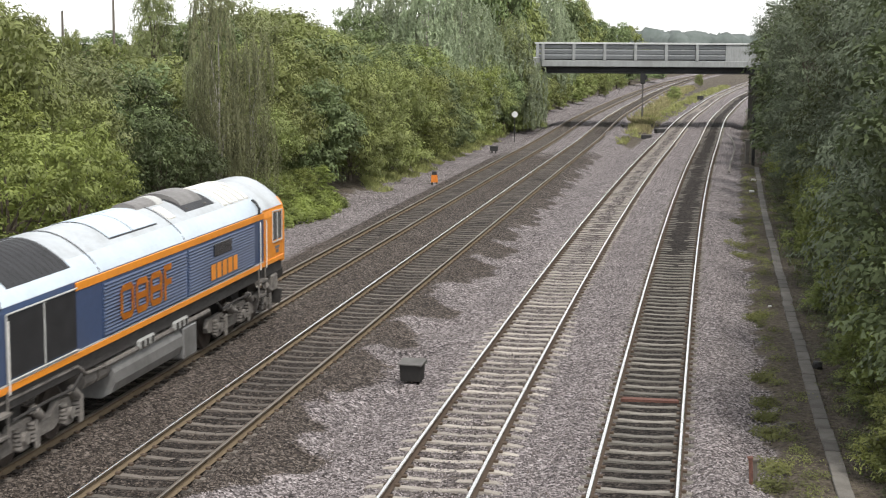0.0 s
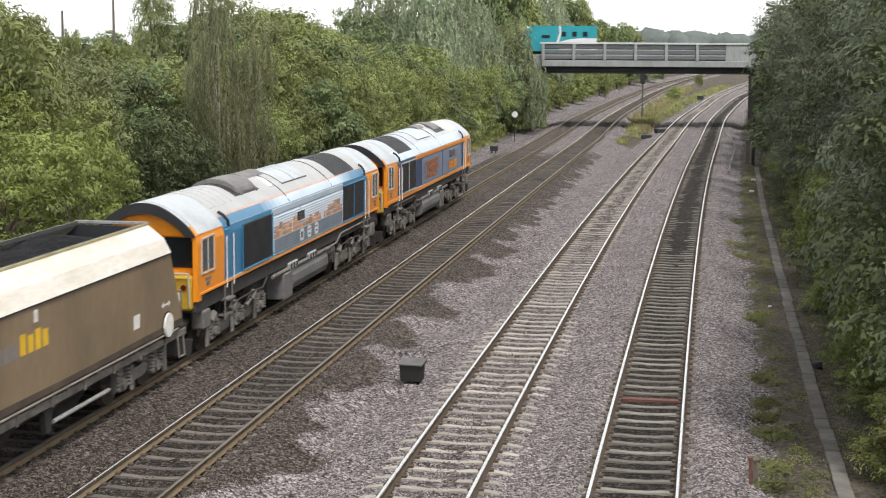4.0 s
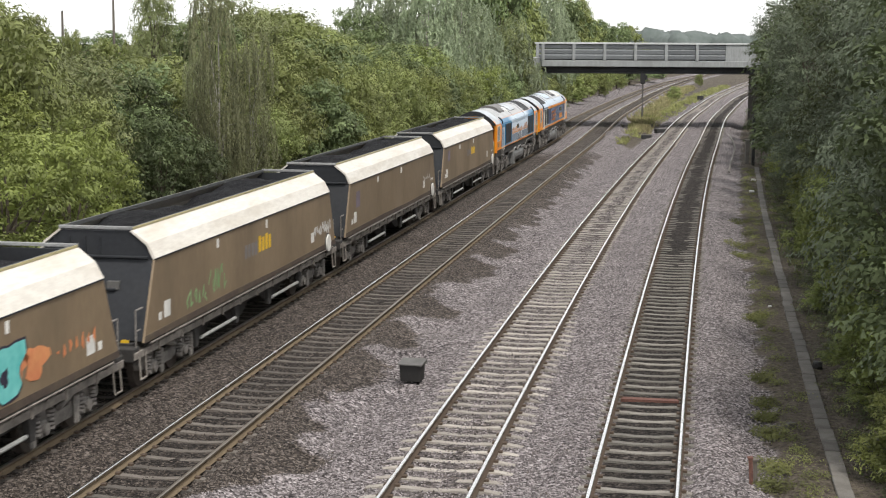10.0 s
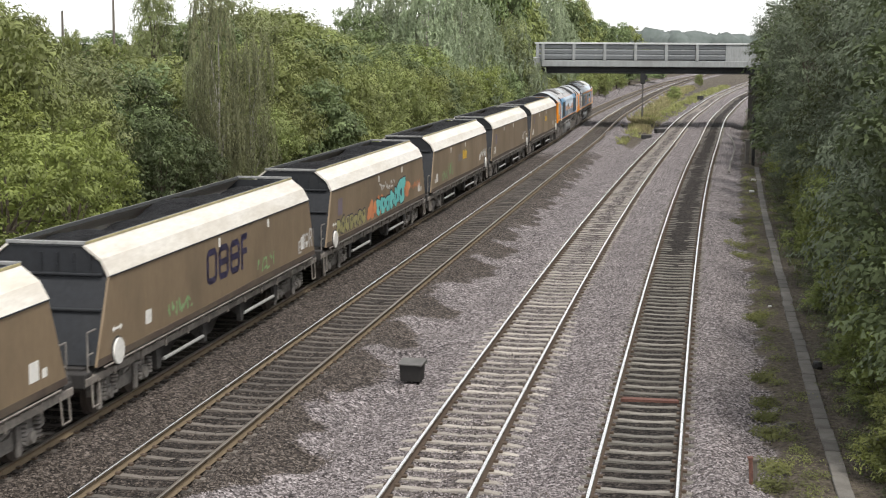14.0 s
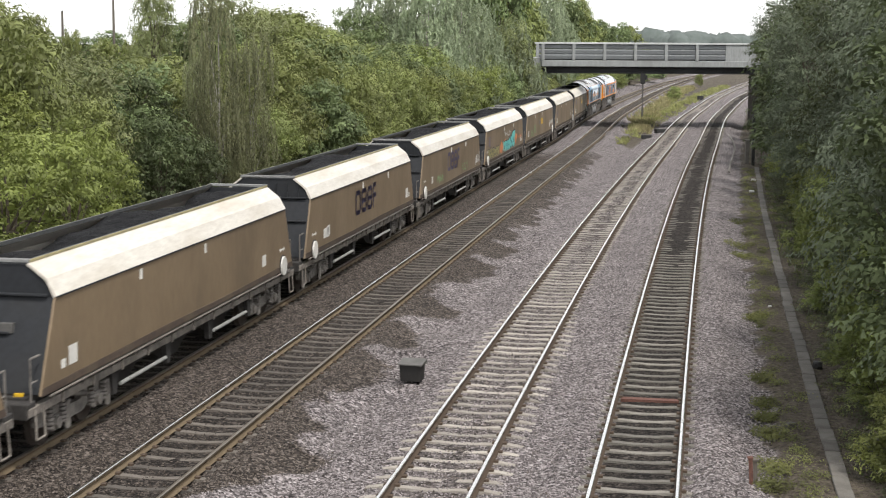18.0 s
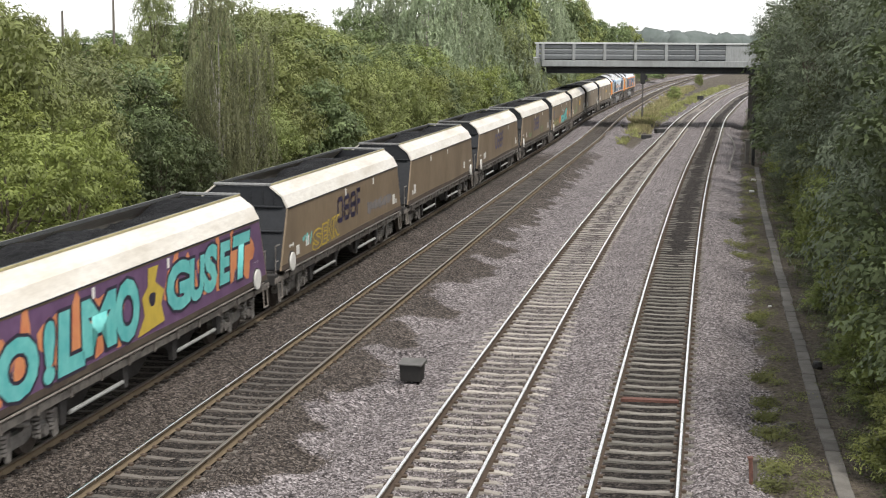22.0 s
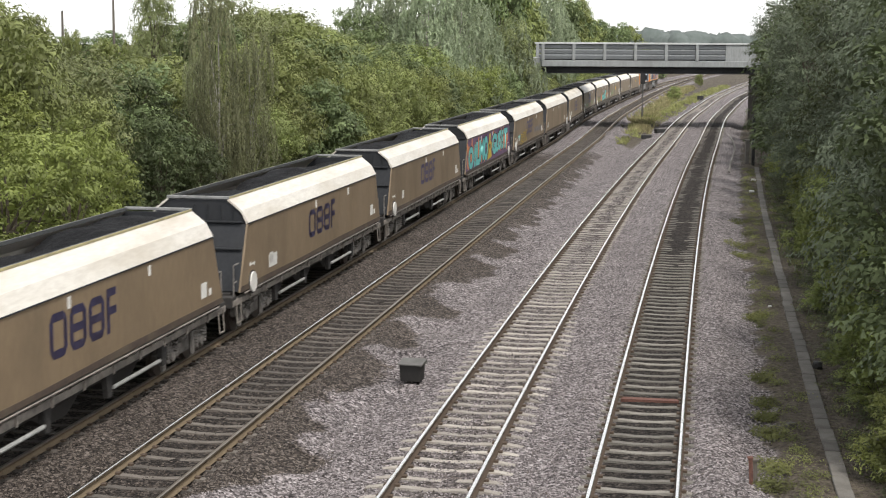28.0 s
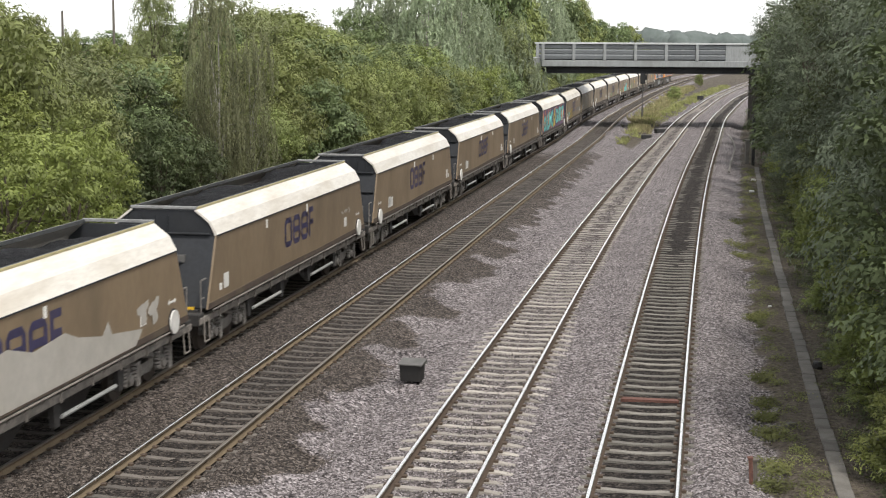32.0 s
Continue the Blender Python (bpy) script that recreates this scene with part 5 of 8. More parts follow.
def build_loco(style):
    """A six-axle diesel locomotive; +y is its fan-less end."""
    first = style == "navy"
    loco = empty("diesel_locomotive")
    body = NAVY if first else SKY_BLUE
    H = 10.2
    wall = [(1.32, 1.70), (1.33, 2.88), (1.29, 3.06), (-1.29, 3.06), (-1.33, 2.88), (-1.32, 1.70)]
    bm = bmesh.new()
    prism(bm, wall, -8.1, 8.1)
    part("body", bm, body, loco)
    bm = bmesh.new()
    prism(bm, LOCO_ROOF, -8.1, 8.1)
    part("roof", bm, ROOF_GREY if first else ROOF_DIRT, loco, "weathered grey roof", smooth=False)
    # light slope along both roof edges
    for s in (-1, 1):
        runs = [(-8.1, 8.1, PALE_BLUE)] if first else [(-8.1, -5.9, SKY_BLUE)] + [(-5.9 + 0.4 * i, -5.5 + 0.4 * i, BLUES[i]) for i in range(4)] + [(-4.3, 2.8, PALE_BLUE)] + [(2.8 + 0.4 * i, 3.2 + 0.4 * i, BLUES[3 - i]) for i in range(4)] + [(4.4, 8.1, SKY_BLUE)]
        for y0, y1, mat in runs:
            bm = roof_strip(bmesh.new(), *sorted((s * (0.98 if first else 1.14), s * 1.285)), y0, y1, 0.006)
            part("roof_edge", bm, mat, loco, "pale curved roof edge" if first else "blue curved roof edge fading paler")
        if not first:
            bm = roof_strip(bmesh.new(), *sorted((s * 1.095, s * 1.138)), -8.1, 8.1, 0.008, 2)
            part("roof_line", bm, PEACH, loco, "thin peach line along the roof")
    # cabs
    for e in (-1, 1):
        cab = empty("cab")
        cab.parent = loco
        bm = bmesh.new()
        prism(bm, [(1.32, 1.70), (1.33, 2.88), (1.27, 3.10), (-1.27, 3.10), (-1.33, 2.88), (-1.32, 1.70)], min(e * 8.103, e * 9.86), max(e * 8.103, e * 9.86))
        part("cab_body", bm, ORANGE, cab, "bright orange cab")
        for s in (-1, 1):
            bm = bmesh.new()
            prism(bm, [(s * 1.32, 1.50), (s * 1.33, 2.88), (s * 1.27, 3.10), (s * 1.17, 3.06), (s * 1.21, 2.86), (s * 1.20, 1.50)], min(e * 9.863, e * 10.15), max(e * 9.863, e * 10.15))
            part("cab_corner", bm, ORANGE, cab)
        bm = bmesh.new()
        prism(bm, [(x, z + 0.043 * min(1.0, abs(x) / 1.29) ** 8) for x, z in LOCO_ROOF], min(e * 8.103, e * 9.98), max(e * 8.103, e * 9.98))
        part("cab_roof", bm, ROOF_GREY, cab)
        outer = [(x * 0.995, z - 0.008) for x, z in LOCO_ROOF]
        for name, y0, y1, mat, words, low in (("roof_overhang", 9.983, 10.15, ROOF_GREY, "pale roof overhang", 0.84), ("visor", 10.152, 10.205, BLACK_GRILLE, "black edge of the roof overhang", 0.68)):
            arch = outer + [(x * (0.47 + 0.5 * low), 3.03 + (z - 3.03) * low) for x, z in outer[::-1]]
            bm = bmesh.new()
            r0 = [bm.verts.new((x, e * y0, z)) for x, z in arch]
            r1 = [bm.verts.new((x, e * y1, z)) for x, z in arch]
            n, h = len(arch), len(outer)
            for i in range(n):
                j = (i + 1) % n
                bm.faces.new((r0[i], r0[j], r1[j], r1[i]))
            for i in range(h - 1):
                for r in (r0, r1):
                    bm.faces.new((r[i], r[i + 1], r[n - 2 - i], r[n - 1 - i]))
            part(name, bm, mat, cab, words)
        bm = bmesh.new()
        prism(bm, [(x * 0.88, 3.04 + (z - 3.04) * 0.83) for x, z in outer], min(e * 9.983, e * 9.995), max(e * 9.983, e * 9.995))
        part("brow_panel", bm, ORANGE, cab, "orange panel over the windscreen")
        bm = bmesh.new()
        for x0, x1 in ((-1.10, -0.06), (0.06, 1.10)):
            box(bm, x0, x1, min(e * 9.86, e * 9.895), max(e * 9.86, e * 9.895), 2.28, 3.0, 0.03)
        part("windscreen", bm, GLASS_DARK, cab, "dark windscreen")
        bm = bmesh.new()
        box(bm, -1.19, 1.19, min(e * 9.863, e * 10.30), max(e * 9.863, e * 10.30), 1.30, 2.12, 0.05)
        part("nose", bm, NOSE_YELLOW, cab, "ochre yellow nose panel")
        for s in (-1, 1):
            bm = roof_strip(bmesh.new(), *sorted((s * 1.12, s * 1.285)), min(e * 8.106, e * 10.148), max(e * 8.106, e * 10.148), 0.012)
            part("cab_cant", bm, ORANGE, cab)
            bm = bmesh.new()
            x = s * 1.3325
            a, b = sorted((e * 8.98, e * 9.82))
            prism(bm, [(a, 2.18), (b, 2.18), (b, 2.92), (a, 2.96)], min(x, x - s * 0.06), max(x, x - s * 0.06) + 0.0, 'x')
            part("side_window", bm, CAB_GLASS, cab, "cab side window greyed for its reflection")
            bm = bmesh.new()
            x = s * 1.336
            for p, q in (((a - 0.05, 2.13), (b + 0.05, 2.13)), ((b + 0.05, 2.13), (b + 0.05, 2.97)), ((b + 0.05, 2.97), (a - 0.05, 3.0)), ((a - 0.05, 3.0), (a - 0.05, 2.13)), (((a + b) / 2, 2.13), ((a + b) / 2, 2.98))):
                rod(bm, (x, *p), (x, *q), 0.018, 6)
            part("window_frame", bm, GRILLE_RIM, cab, "pale window frame")
            bm = bmesh.new()
            c = (a + b) / 2
            box(bm, min(s * 1.327, s * 1.3345), max(s * 1.327, s * 1.3345), c - 0.22, c + 0.22, 1.93, 2.0)
            box(bm, min(s * 1.327, s * 1.3345), max(s * 1.327, s * 1.3345), c - 0.12, c + 0.14, 1.80, 1.90)
            part("cab_emblem", bm, TANK, cab, "small dark emblem bars")
            bm = bmesh.new()
            rod(bm, (s * 0.8, e * 10.29, 1.62), (s * 0.8, e * 10.34, 1.62), 0.14, 14)
            part("headlight", bm, LAMP_GLASS, cab)
            bm = bmesh.new()
            rod(bm, (s * 1.02, e * 10.29, 1.86), (s * 1.02, e * 10.33, 1.86), 0.07, 12)
            part("tail_light", bm, RED_LENS, cab)
            bm = bmesh.new()
            bar(bm, [(s * 1.16, e * 10.31, 1.4), (s * 1.16, e * 10.36, 2.2), (s * 0.3, e * 10.36, 2.2), (s * 0.3, e * 10.25, 2.12)], 0.022)
            part("front_handrail", bm, GRILLE_RIM, cab)
            # door recess with handrails
            bm = bmesh.new()
            a, b = sorted((e * 7.62, e * 8.08))
            box(bm, min(s * 1.30, s * 1.336), max(s * 1.30, s * 1.336), a, b, 1.75, 3.0, 0.02)
            door = part("cab_door", bm, body, cab)
            bm = bmesh.new()
            rod(bm, (s * 1.40, e * 7.56, 1.55), (s * 1.40, e * 7.56, 2.85), 0.015, 8)
            rod(bm, (s * 1.40, e * 8.13, 1.55), (s * 1.40, e * 8.13, 2.85), 0.015, 8)
            part("door_handrail", bm, WHITE_PAINT, cab)
            bm = bmesh.new()
            box(bm, min(s * 1.2, s * 1.42), max(s * 1.2, s * 1.42), e * 7.85 - 0.3, e * 7.85 + 0.3, 1.20, 1.25)
            box(bm, min(s * 1.15, s * 1.36), max(s * 1.15, s * 1.36), e * 7.85 - 0.28, e * 7.85 + 0.28, 0.80, 0.85)
            rod(bm, (s * 1.34, e * 7.85 - 0.3, 0.72), (s * 1.34, e * 7.85 - 0.3, 1.6), 0.025, 6)
            rod(bm, (s * 1.34, e * 7.85 + 0.3, 0.72), (s * 1.34, e * 7.85 + 0.3, 1.6), 0.025, 6)
            part("cab_steps", bm, BOGIE, cab)
            bm = bmesh.new()
            bar(bm, [(s * 1.32, e * 7.72, 3.05), (s * 1.31, e * 7.75, 3.20), (s * 1.20, e * 7.82, 3.34), (s * 1.08, e * 7.86, 3.42)], 0.04)
            part("rain_gutter", bm, BLACK_GRILLE, cab, "black pipe over the cab door")
        bm = bmesh.new()
        prism(bm, [(-1.15, 0.22), (1.15, 0.22), (1.2, 0.62), (-1.2, 0.62)], min(e * 10.22, e * 10.32), max(e * 10.22, e * 10.32))
        part("snowplough", bm, UNDER, cab)
        buffer_pair(loco, e * 10.36, e)
        bm = bmesh.new()
        box(bm, -0.16, 0.16, min(e * 10.3, e * 10.84), max(e * 10.3, e * 10.84), 0.85, 1.2, 0.04)
        part("coupler", bm, UNDER, loco)
    # underframe, stripes
    bm = bmesh.new()
    box(bm, -1.25, 1.25, -10.1, 10.1, 1.22, 1.56, 0.02)
    part("underframe", bm, BOGIE_DARK, loco)
    for s in (-1, 1):
        x = s * 1.325
        bm = bmesh.new()
        box(bm, min(s * 1.27, s * 1.345), max(s * 1.27, s * 1.345), -10.0, 10.0, 1.565 if first else 1.63, 1.695, 0.01)
        part("sill_stripe", bm, ORANGE, loco, "orange sill stripe")
        bm = bmesh.new()
        box(bm, min(s * 1.30, s * 1.3405), max(s * 1.30, s * 1.3405), -8.05, 8.05, 1.697, 1.727)
        part("sill_line", bm, GRILLE_RIM, loco, "pale line over the sill stripe")
        if first:
            bm = bmesh.new()
            box(bm, min(s * 1.31, s * 1.342), max(s * 1.31, s * 1.342), -4.5, 8.1, 2.885, 3.05, 0.01)
            part("cant_stripe", bm, ORANGE, loco, "orange stripe under the roof")
        bm = bmesh.new()
        box(bm, min(s * 1.30, s * 1.352), max(s * 1.30, s * 1.352), -7.5, -4.55, 1.80, 2.92, 0.015)
        g = part("radiator_grille", bm, BLACK_GRILLE, loco, "black radiator grille")
        bm = bmesh.new()
        for p, q in (((-7.54, 1.76), (-4.52, 1.76)), ((-7.54, 2.95), (-4.52, 2.95)), ((-7.54, 1.76), (-7.54, 2.95)), ((-6.0, 1.76), (-6.0, 2.95))):
            rod(bm, (s * 1.356, *p), (s * 1.356, *q), 0.018, 6)
        part("grille_trim", bm, GRILLE_RIM if first else SKY_BLUE, g)
        if not first:
            bm = bmesh.new()
            box(bm, min(s * 1.30, s * 1.352), max(s * 1.30, s * 1.352), 3.95, 6.62, 1.80, 2.95, 0.015)
            g = part("intake_grille", bm, BLACK_GRILLE, loco, "black air intake grille")
            bm = bmesh.new()
            for p, q in (((3.9, 1.76), (6.66, 1.76)), ((6.66, 1.76), (6.66, 2.98)), ((3.9, 1.76), (3.9, 2.98))):
                rod(bm, (s * 1.356, *p), (s * 1.356, *q), 0.02, 6)
            part("grille_trim", bm, SKY_BLUE, g)
            bm = bmesh.new()
            box(bm, min(s * 1.31, s * 1.339), max(s * 1.31, s * 1.339), -4.45, 3.85, 2.875, 3.05, 0.01)
            part("cant_panel", bm, PALE_BLUE, loco, "pale blue band under the roof")
        # louvre panels
        for y0, y1 in (((-3.22, 1.83), (1.89, 7.2)) if first else ((-4.45, 0.9), (0.96, 3.85))):
            bm = bmesh.new()
            panel_mat = body if first else PALE_BLUE
            box(bm, min(s * 1.31, s * 1.338), max(s * 1.31, s * 1.338), y0, y1, 1.74, 2.86)
            pan = part("louvre_panel", bm, panel_mat, loco, "" if first else "pale blue painted louvre panel")
            for i in range(15):
                z = 1.775 + i * 0.072
                bm = bmesh.new()
                prism(bm, [(s * 1.339, z), (s * 1.362, z + 0.008), (s * 1.339, z + 0.045)], y0 + 0.05, y1 - 0.05)
                part("louvre", bm, panel_mat, pan)
        bm = bmesh.new()
        if first:
            box(bm, min(s * 1.338, s * 1.37), max(s * 1.338, s * 1.37), 3.75, 5.15, 2.42, 2.74, 0.01)
        else:
            box(bm, min(s * 1.338, s * 1.37), max(s * 1.338, s * 1.37), 0.5, 1.25, 2.45, 2.72, 0.01)
        part("engine_room_window", bm, GLASS_DARK, loco)
        if first:
            plain_logo(loco, ORANGE, -2.35, 1.0, 1.92, 2.66, s * 1.366, s, "large orange logo block")
            for i in range(5):
                bm = bmesh.new()
                box(bm, min(s * 1.366, s * 1.370), max(s * 1.366, s * 1.370), 3.5 + i * 0.44, 3.5 + i * 0.44 + 0.33, 1.88, 2.26)
                part("number_bar", bm, ORANGE, loco, "orange bar of the running number")
        else:
            # a painted ship laid over the louvres: stacked boxes above a grey hull
            def over_louvres(name, mat, words, y0, y1, lo, hi):
                bm = bmesh.new()
                front = []
                for i in range(lo, hi):
                    z = 1.775 + i * 0.072
                    front += [(s * 1.3405, z - 0.001), (s * 1.364, z + 0.0085), (s * 1.3405, z + 0.047)]
                prism(bm, front + [(s * 1.336, front[-1][1]), (s * 1.336, front[0][1])], y0, y1)
                part(name, bm, mat, loco, words)
            rr = random.Random(9)
            y = -4.3
            while y < 3.5:
                w = rr.uniform(0.22, 0.42)
                if rr.random() > 0.05:
                    top = min(13, 8 + (3 if -4.0 < y < -2.6 or y > 1.1 else 1) + rr.choice((0, 0, 1)))
                    lo = 6
                    while lo < top:
                        hi = min(top, lo + rr.choice((2, 2, 3)))
                        over_louvres("painted_box", rr.choice((BROWN_VINYL, BROWN_VINYL, BOX_PEACH, BOX_UMBER)), "orange-brown painted box", y, y + w * 0.94, lo, hi)
                        lo = hi
                y += w
            for y0, y1 in ((-4.35, 0.86), (0.99, 3.7)):
                over_louvres("painted_hull", HULL_VINYL, "grey-blue painted hull", y0, y1, 0, 6)
            for y0 in (-2.2, 1.75):
                over_louvres("painted_mast", LETTER_WHITE, "white painted mast", y0, y0 + 0.14, 6, 11)
            for i in range(3):
                a = -1.35 + i * 0.85 if s > 0 else -1.1 + i * 0.85
                bm = bmesh.new()
                block(bm, a, a + 0.46, 1.82, 2.18, 0.09, s * 1.371, s, "b" if i < 2 else "o")
                part("logo_block", bm, LETTER_WHITE, loco, "white logo block")
        # fuel tank, boxes
        bm = bmesh.new()
        rod(bm, (s * 1.24, -3.0, 1.12), (s * 1.24, 3.6, 1.12), 0.06, 8)
        part("air_pipe", bm, BOGIE, loco)
        for y in (-1.2, 1.0):
            bm = bmesh.new()
            box(bm, min(s * 1.0, s * 1.30), max(s * 1.0, s * 1.30), y, y + 1.0, 1.06, 1.30, 0.04)
            lid = part("battery_lid", bm, PIPE_PALE, loco)
            for e2 in (0.2, 0.5, 0.8):
                bm = bmesh.new()
                rod(bm, (s * 1.31, y + e2, 1.10), (s * 1.31, y + e2, 1.26), 0.03, 6)
                part("lid_catch", bm, UNDER, lid)
        for y in (-3.6, -2.9):
            bm = bmesh.new()
            rod(bm, (s * 1.02, y - 0.3, 0.98), (s * 1.02, y + 0.3, 0.98), 0.2, 12)
            part("air_tank", bm, BOGIE, loco)
        bm = bmesh.new()
        bar(bm, [(s * 1.27, -8.9, 1.42), (s * 1.27, -4.4, 1.40), (s * 1.24, -3.9, 1.15), (s * 1.24, -3.0, 1.12)], 0.035)
        part("brake_pipe", bm, BOGIE, loco)
        for e2 in (-1, 1):
            bm = bmesh.new()
            box(bm, min(s * 0.95, s * 1.28), max(s * 0.95, s * 1.28), e2 * 9.35 - 0.28, e2 * 9.35 + 0.28, 0.72, 1.2, 0.05)
            part("sand_box", bm, BOGIE, loco)
            bm = bmesh.new()
            bar(bm, [(s * 1.15, e2 * 9.35, 0.72), (s * 1.05, e2 * 9.3, 0.4), (s * 0.8, e2 * 9.2, 0.2)], 0.035)
            part("sand_pipe", bm, UNDER, loco)
            for y in (4.9, 6.6, 8.3):
                bm = bmesh.new()
                rod(bm, (s * 1.2, e2 * y + 0.35, 0.98), (s * 1.2, e2 * y + 0.62, 0.80), 0.10, 10)
                part("brake_cylinder", bm, BOGIE, loco)
            bm = bmesh.new()
            bar(bm, [(s * 1.27, e2 * 4.2, 1.22), (s * 1.27, e2 * 4.6, 1.0), (s * 1.25, e2 * 5.6, 1.02), (s * 1.25, e2 * 7.2, 1.0)], 0.03)
            part("hose", bm, UNDER, loco)
        bm = bmesh.new()
        box(bm, min(s * 0.75, s * 1.3), max(s * 0.75, s * 1.3), 1.62, 2.55, 0.30, 1.05, 0.03)
        part("equipment_box", bm, TANK, loco)
    bm = bmesh.new()
    prism(bm, [(1.10, 1.14), (1.22, 1.04), (1.29, 0.88), (1.30, 0.66), (1.22, 0.46), (1.0, 0.34), (-1.0, 0.34), (-1.22, 0.46), (-1.30, 0.66), (-1.29, 0.88), (-1.22, 1.04), (-1.10, 1.14)], -2.6, 1.55)
    part("fuel_tank", bm, TANK, loco, "dusty grey fuel tank")
    # roof fittings: fan grille at the radiator end, silencer in its well at the other
    for q in (-1, 1):
        fan = part("fan_grille", roof_strip(bmesh.new(), *sorted((q * 0.03, q * 1.12)), -7.0, -4.25, 0.012), BLACK_GRILLE, loco, "dark roof fan grille")
        for i in range(11):
            part("fan_bar", roof_strip(bmesh.new(), *sorted((q * 0.06, q * 1.09)), -6.9 + i * 0.245, -6.885 + i * 0.245, 0.017), UNDER, fan)
    for y in (-3.2, 1.86):
        part("roof_joint", roof_strip(bmesh.new(), -1.28, 1.28, y - 0.024, y + 0.024, 0.016, 20), BLACK_GRILLE, loco)
    for y0, y1 in ((-1.62, -0.27), (-0.22, 1.15)):
        for q in (-1, 1):
            hatch = part("roof_hatch", roof_strip(bmesh.new(), *sorted((q * 0.01, q * 0.84)), y0, y1, 0.022), PALE_BLUE if first else ROOF_GREY, loco, "pale roof hatch")
            part("hatch_seal", roof_strip(bmesh.new(), *sorted((q * 0.012, q * 0.866)), y0 - 0.02, y1 + 0.02, 0.014), BLACK_GRILLE, hatch)
    part("exhaust_well", roof_strip(bmesh.new(), -0.8, 0.80, 3.3, 5.5, 0.012), BLACK_GRILLE, loco, "black well round the silencer")
    bm = bmesh.new()
    prism(bm, [(-0.05 + 0.70 * math.cos(math.pi * i / 14), 3.56 + 0.42 * math.sin(math.pi * i / 14)) for i in range(15)], 3.5, 5.1)
    part("silencer", bm, SOOTY, loco, "sooty rounded exhaust silencer")
    for x, y in ((0.70, 3.6), (0.70, 4.95), (-0.78, 3.6), (-0.78, 4.95)):
        bm = bmesh.new()
        rod(bm, (x, y, 3.50), (x, y, 3.64), 0.06, 8)
        part("silencer_bolt", bm, BOGIE, loco)
    bm = bmesh.new()
    prism(bm, [(0.0 + 0.34 * math.cos(math.pi * i / 10), 3.74 + 0.22 * math.sin(math.pi * i / 10)) for i in range(11)], 1.35, 3.1)
    part("exhaust_pipe", bm, SOOTY, loco, "sooty curved exhaust pipe")
    if first:
        bm = bmesh.new()
        prism(bm, [(0.0 + 0.36 * math.cos(math.pi * i / 10), 3.74 + 0.24 * math.sin(math.pi * i / 10)) for i in range(11)], 2.6, 3.05)
        part("pipe_clamp", bm, GRILLE_RIM, loco, "bright metal clamp")
    part("hatch_plate", roof_strip(bmesh.new(), *sorted((-0.45 * (1 if not first else -1), -0.85 * (1 if not first else -1))), 2.0, 2.45, 0.03), WHITE_PAINT, loco, "small white roof plate")
    for i in range(5):
        part("roof_slat", roof_strip(bmesh.new(), -0.9, 0.95, 5.85 + i * 0.45, 6.12 + i * 0.45, 0.045 if first else 0.012), WHITE_PAINT if first else ROOF_DIRT, loco)
    for yc in (-6.6, 6.6):
        build_bogie(loco, yc, (-2.0, 0.0, 2.0), LOCO_WHEEL, 0.53, 1.06, 1.2)
    tagged(loco, "dark blue and orange freight diesel locomotive with orange logo" if first else "blue and orange freight diesel locomotive with painted boxes on its side",
           "locomotive", "locomotives of the freight train")
    return loco


WAGON_WHEEL = wheelset_mesh(0.46)
KX, KZ, TX, TZ = 1.36, 2.95, 0.82, 3.56      # hood's outer edge, and the rim
HALF_TOP, HALF_LOW, HALF_SILL = 7.80, 8.55, 8.95


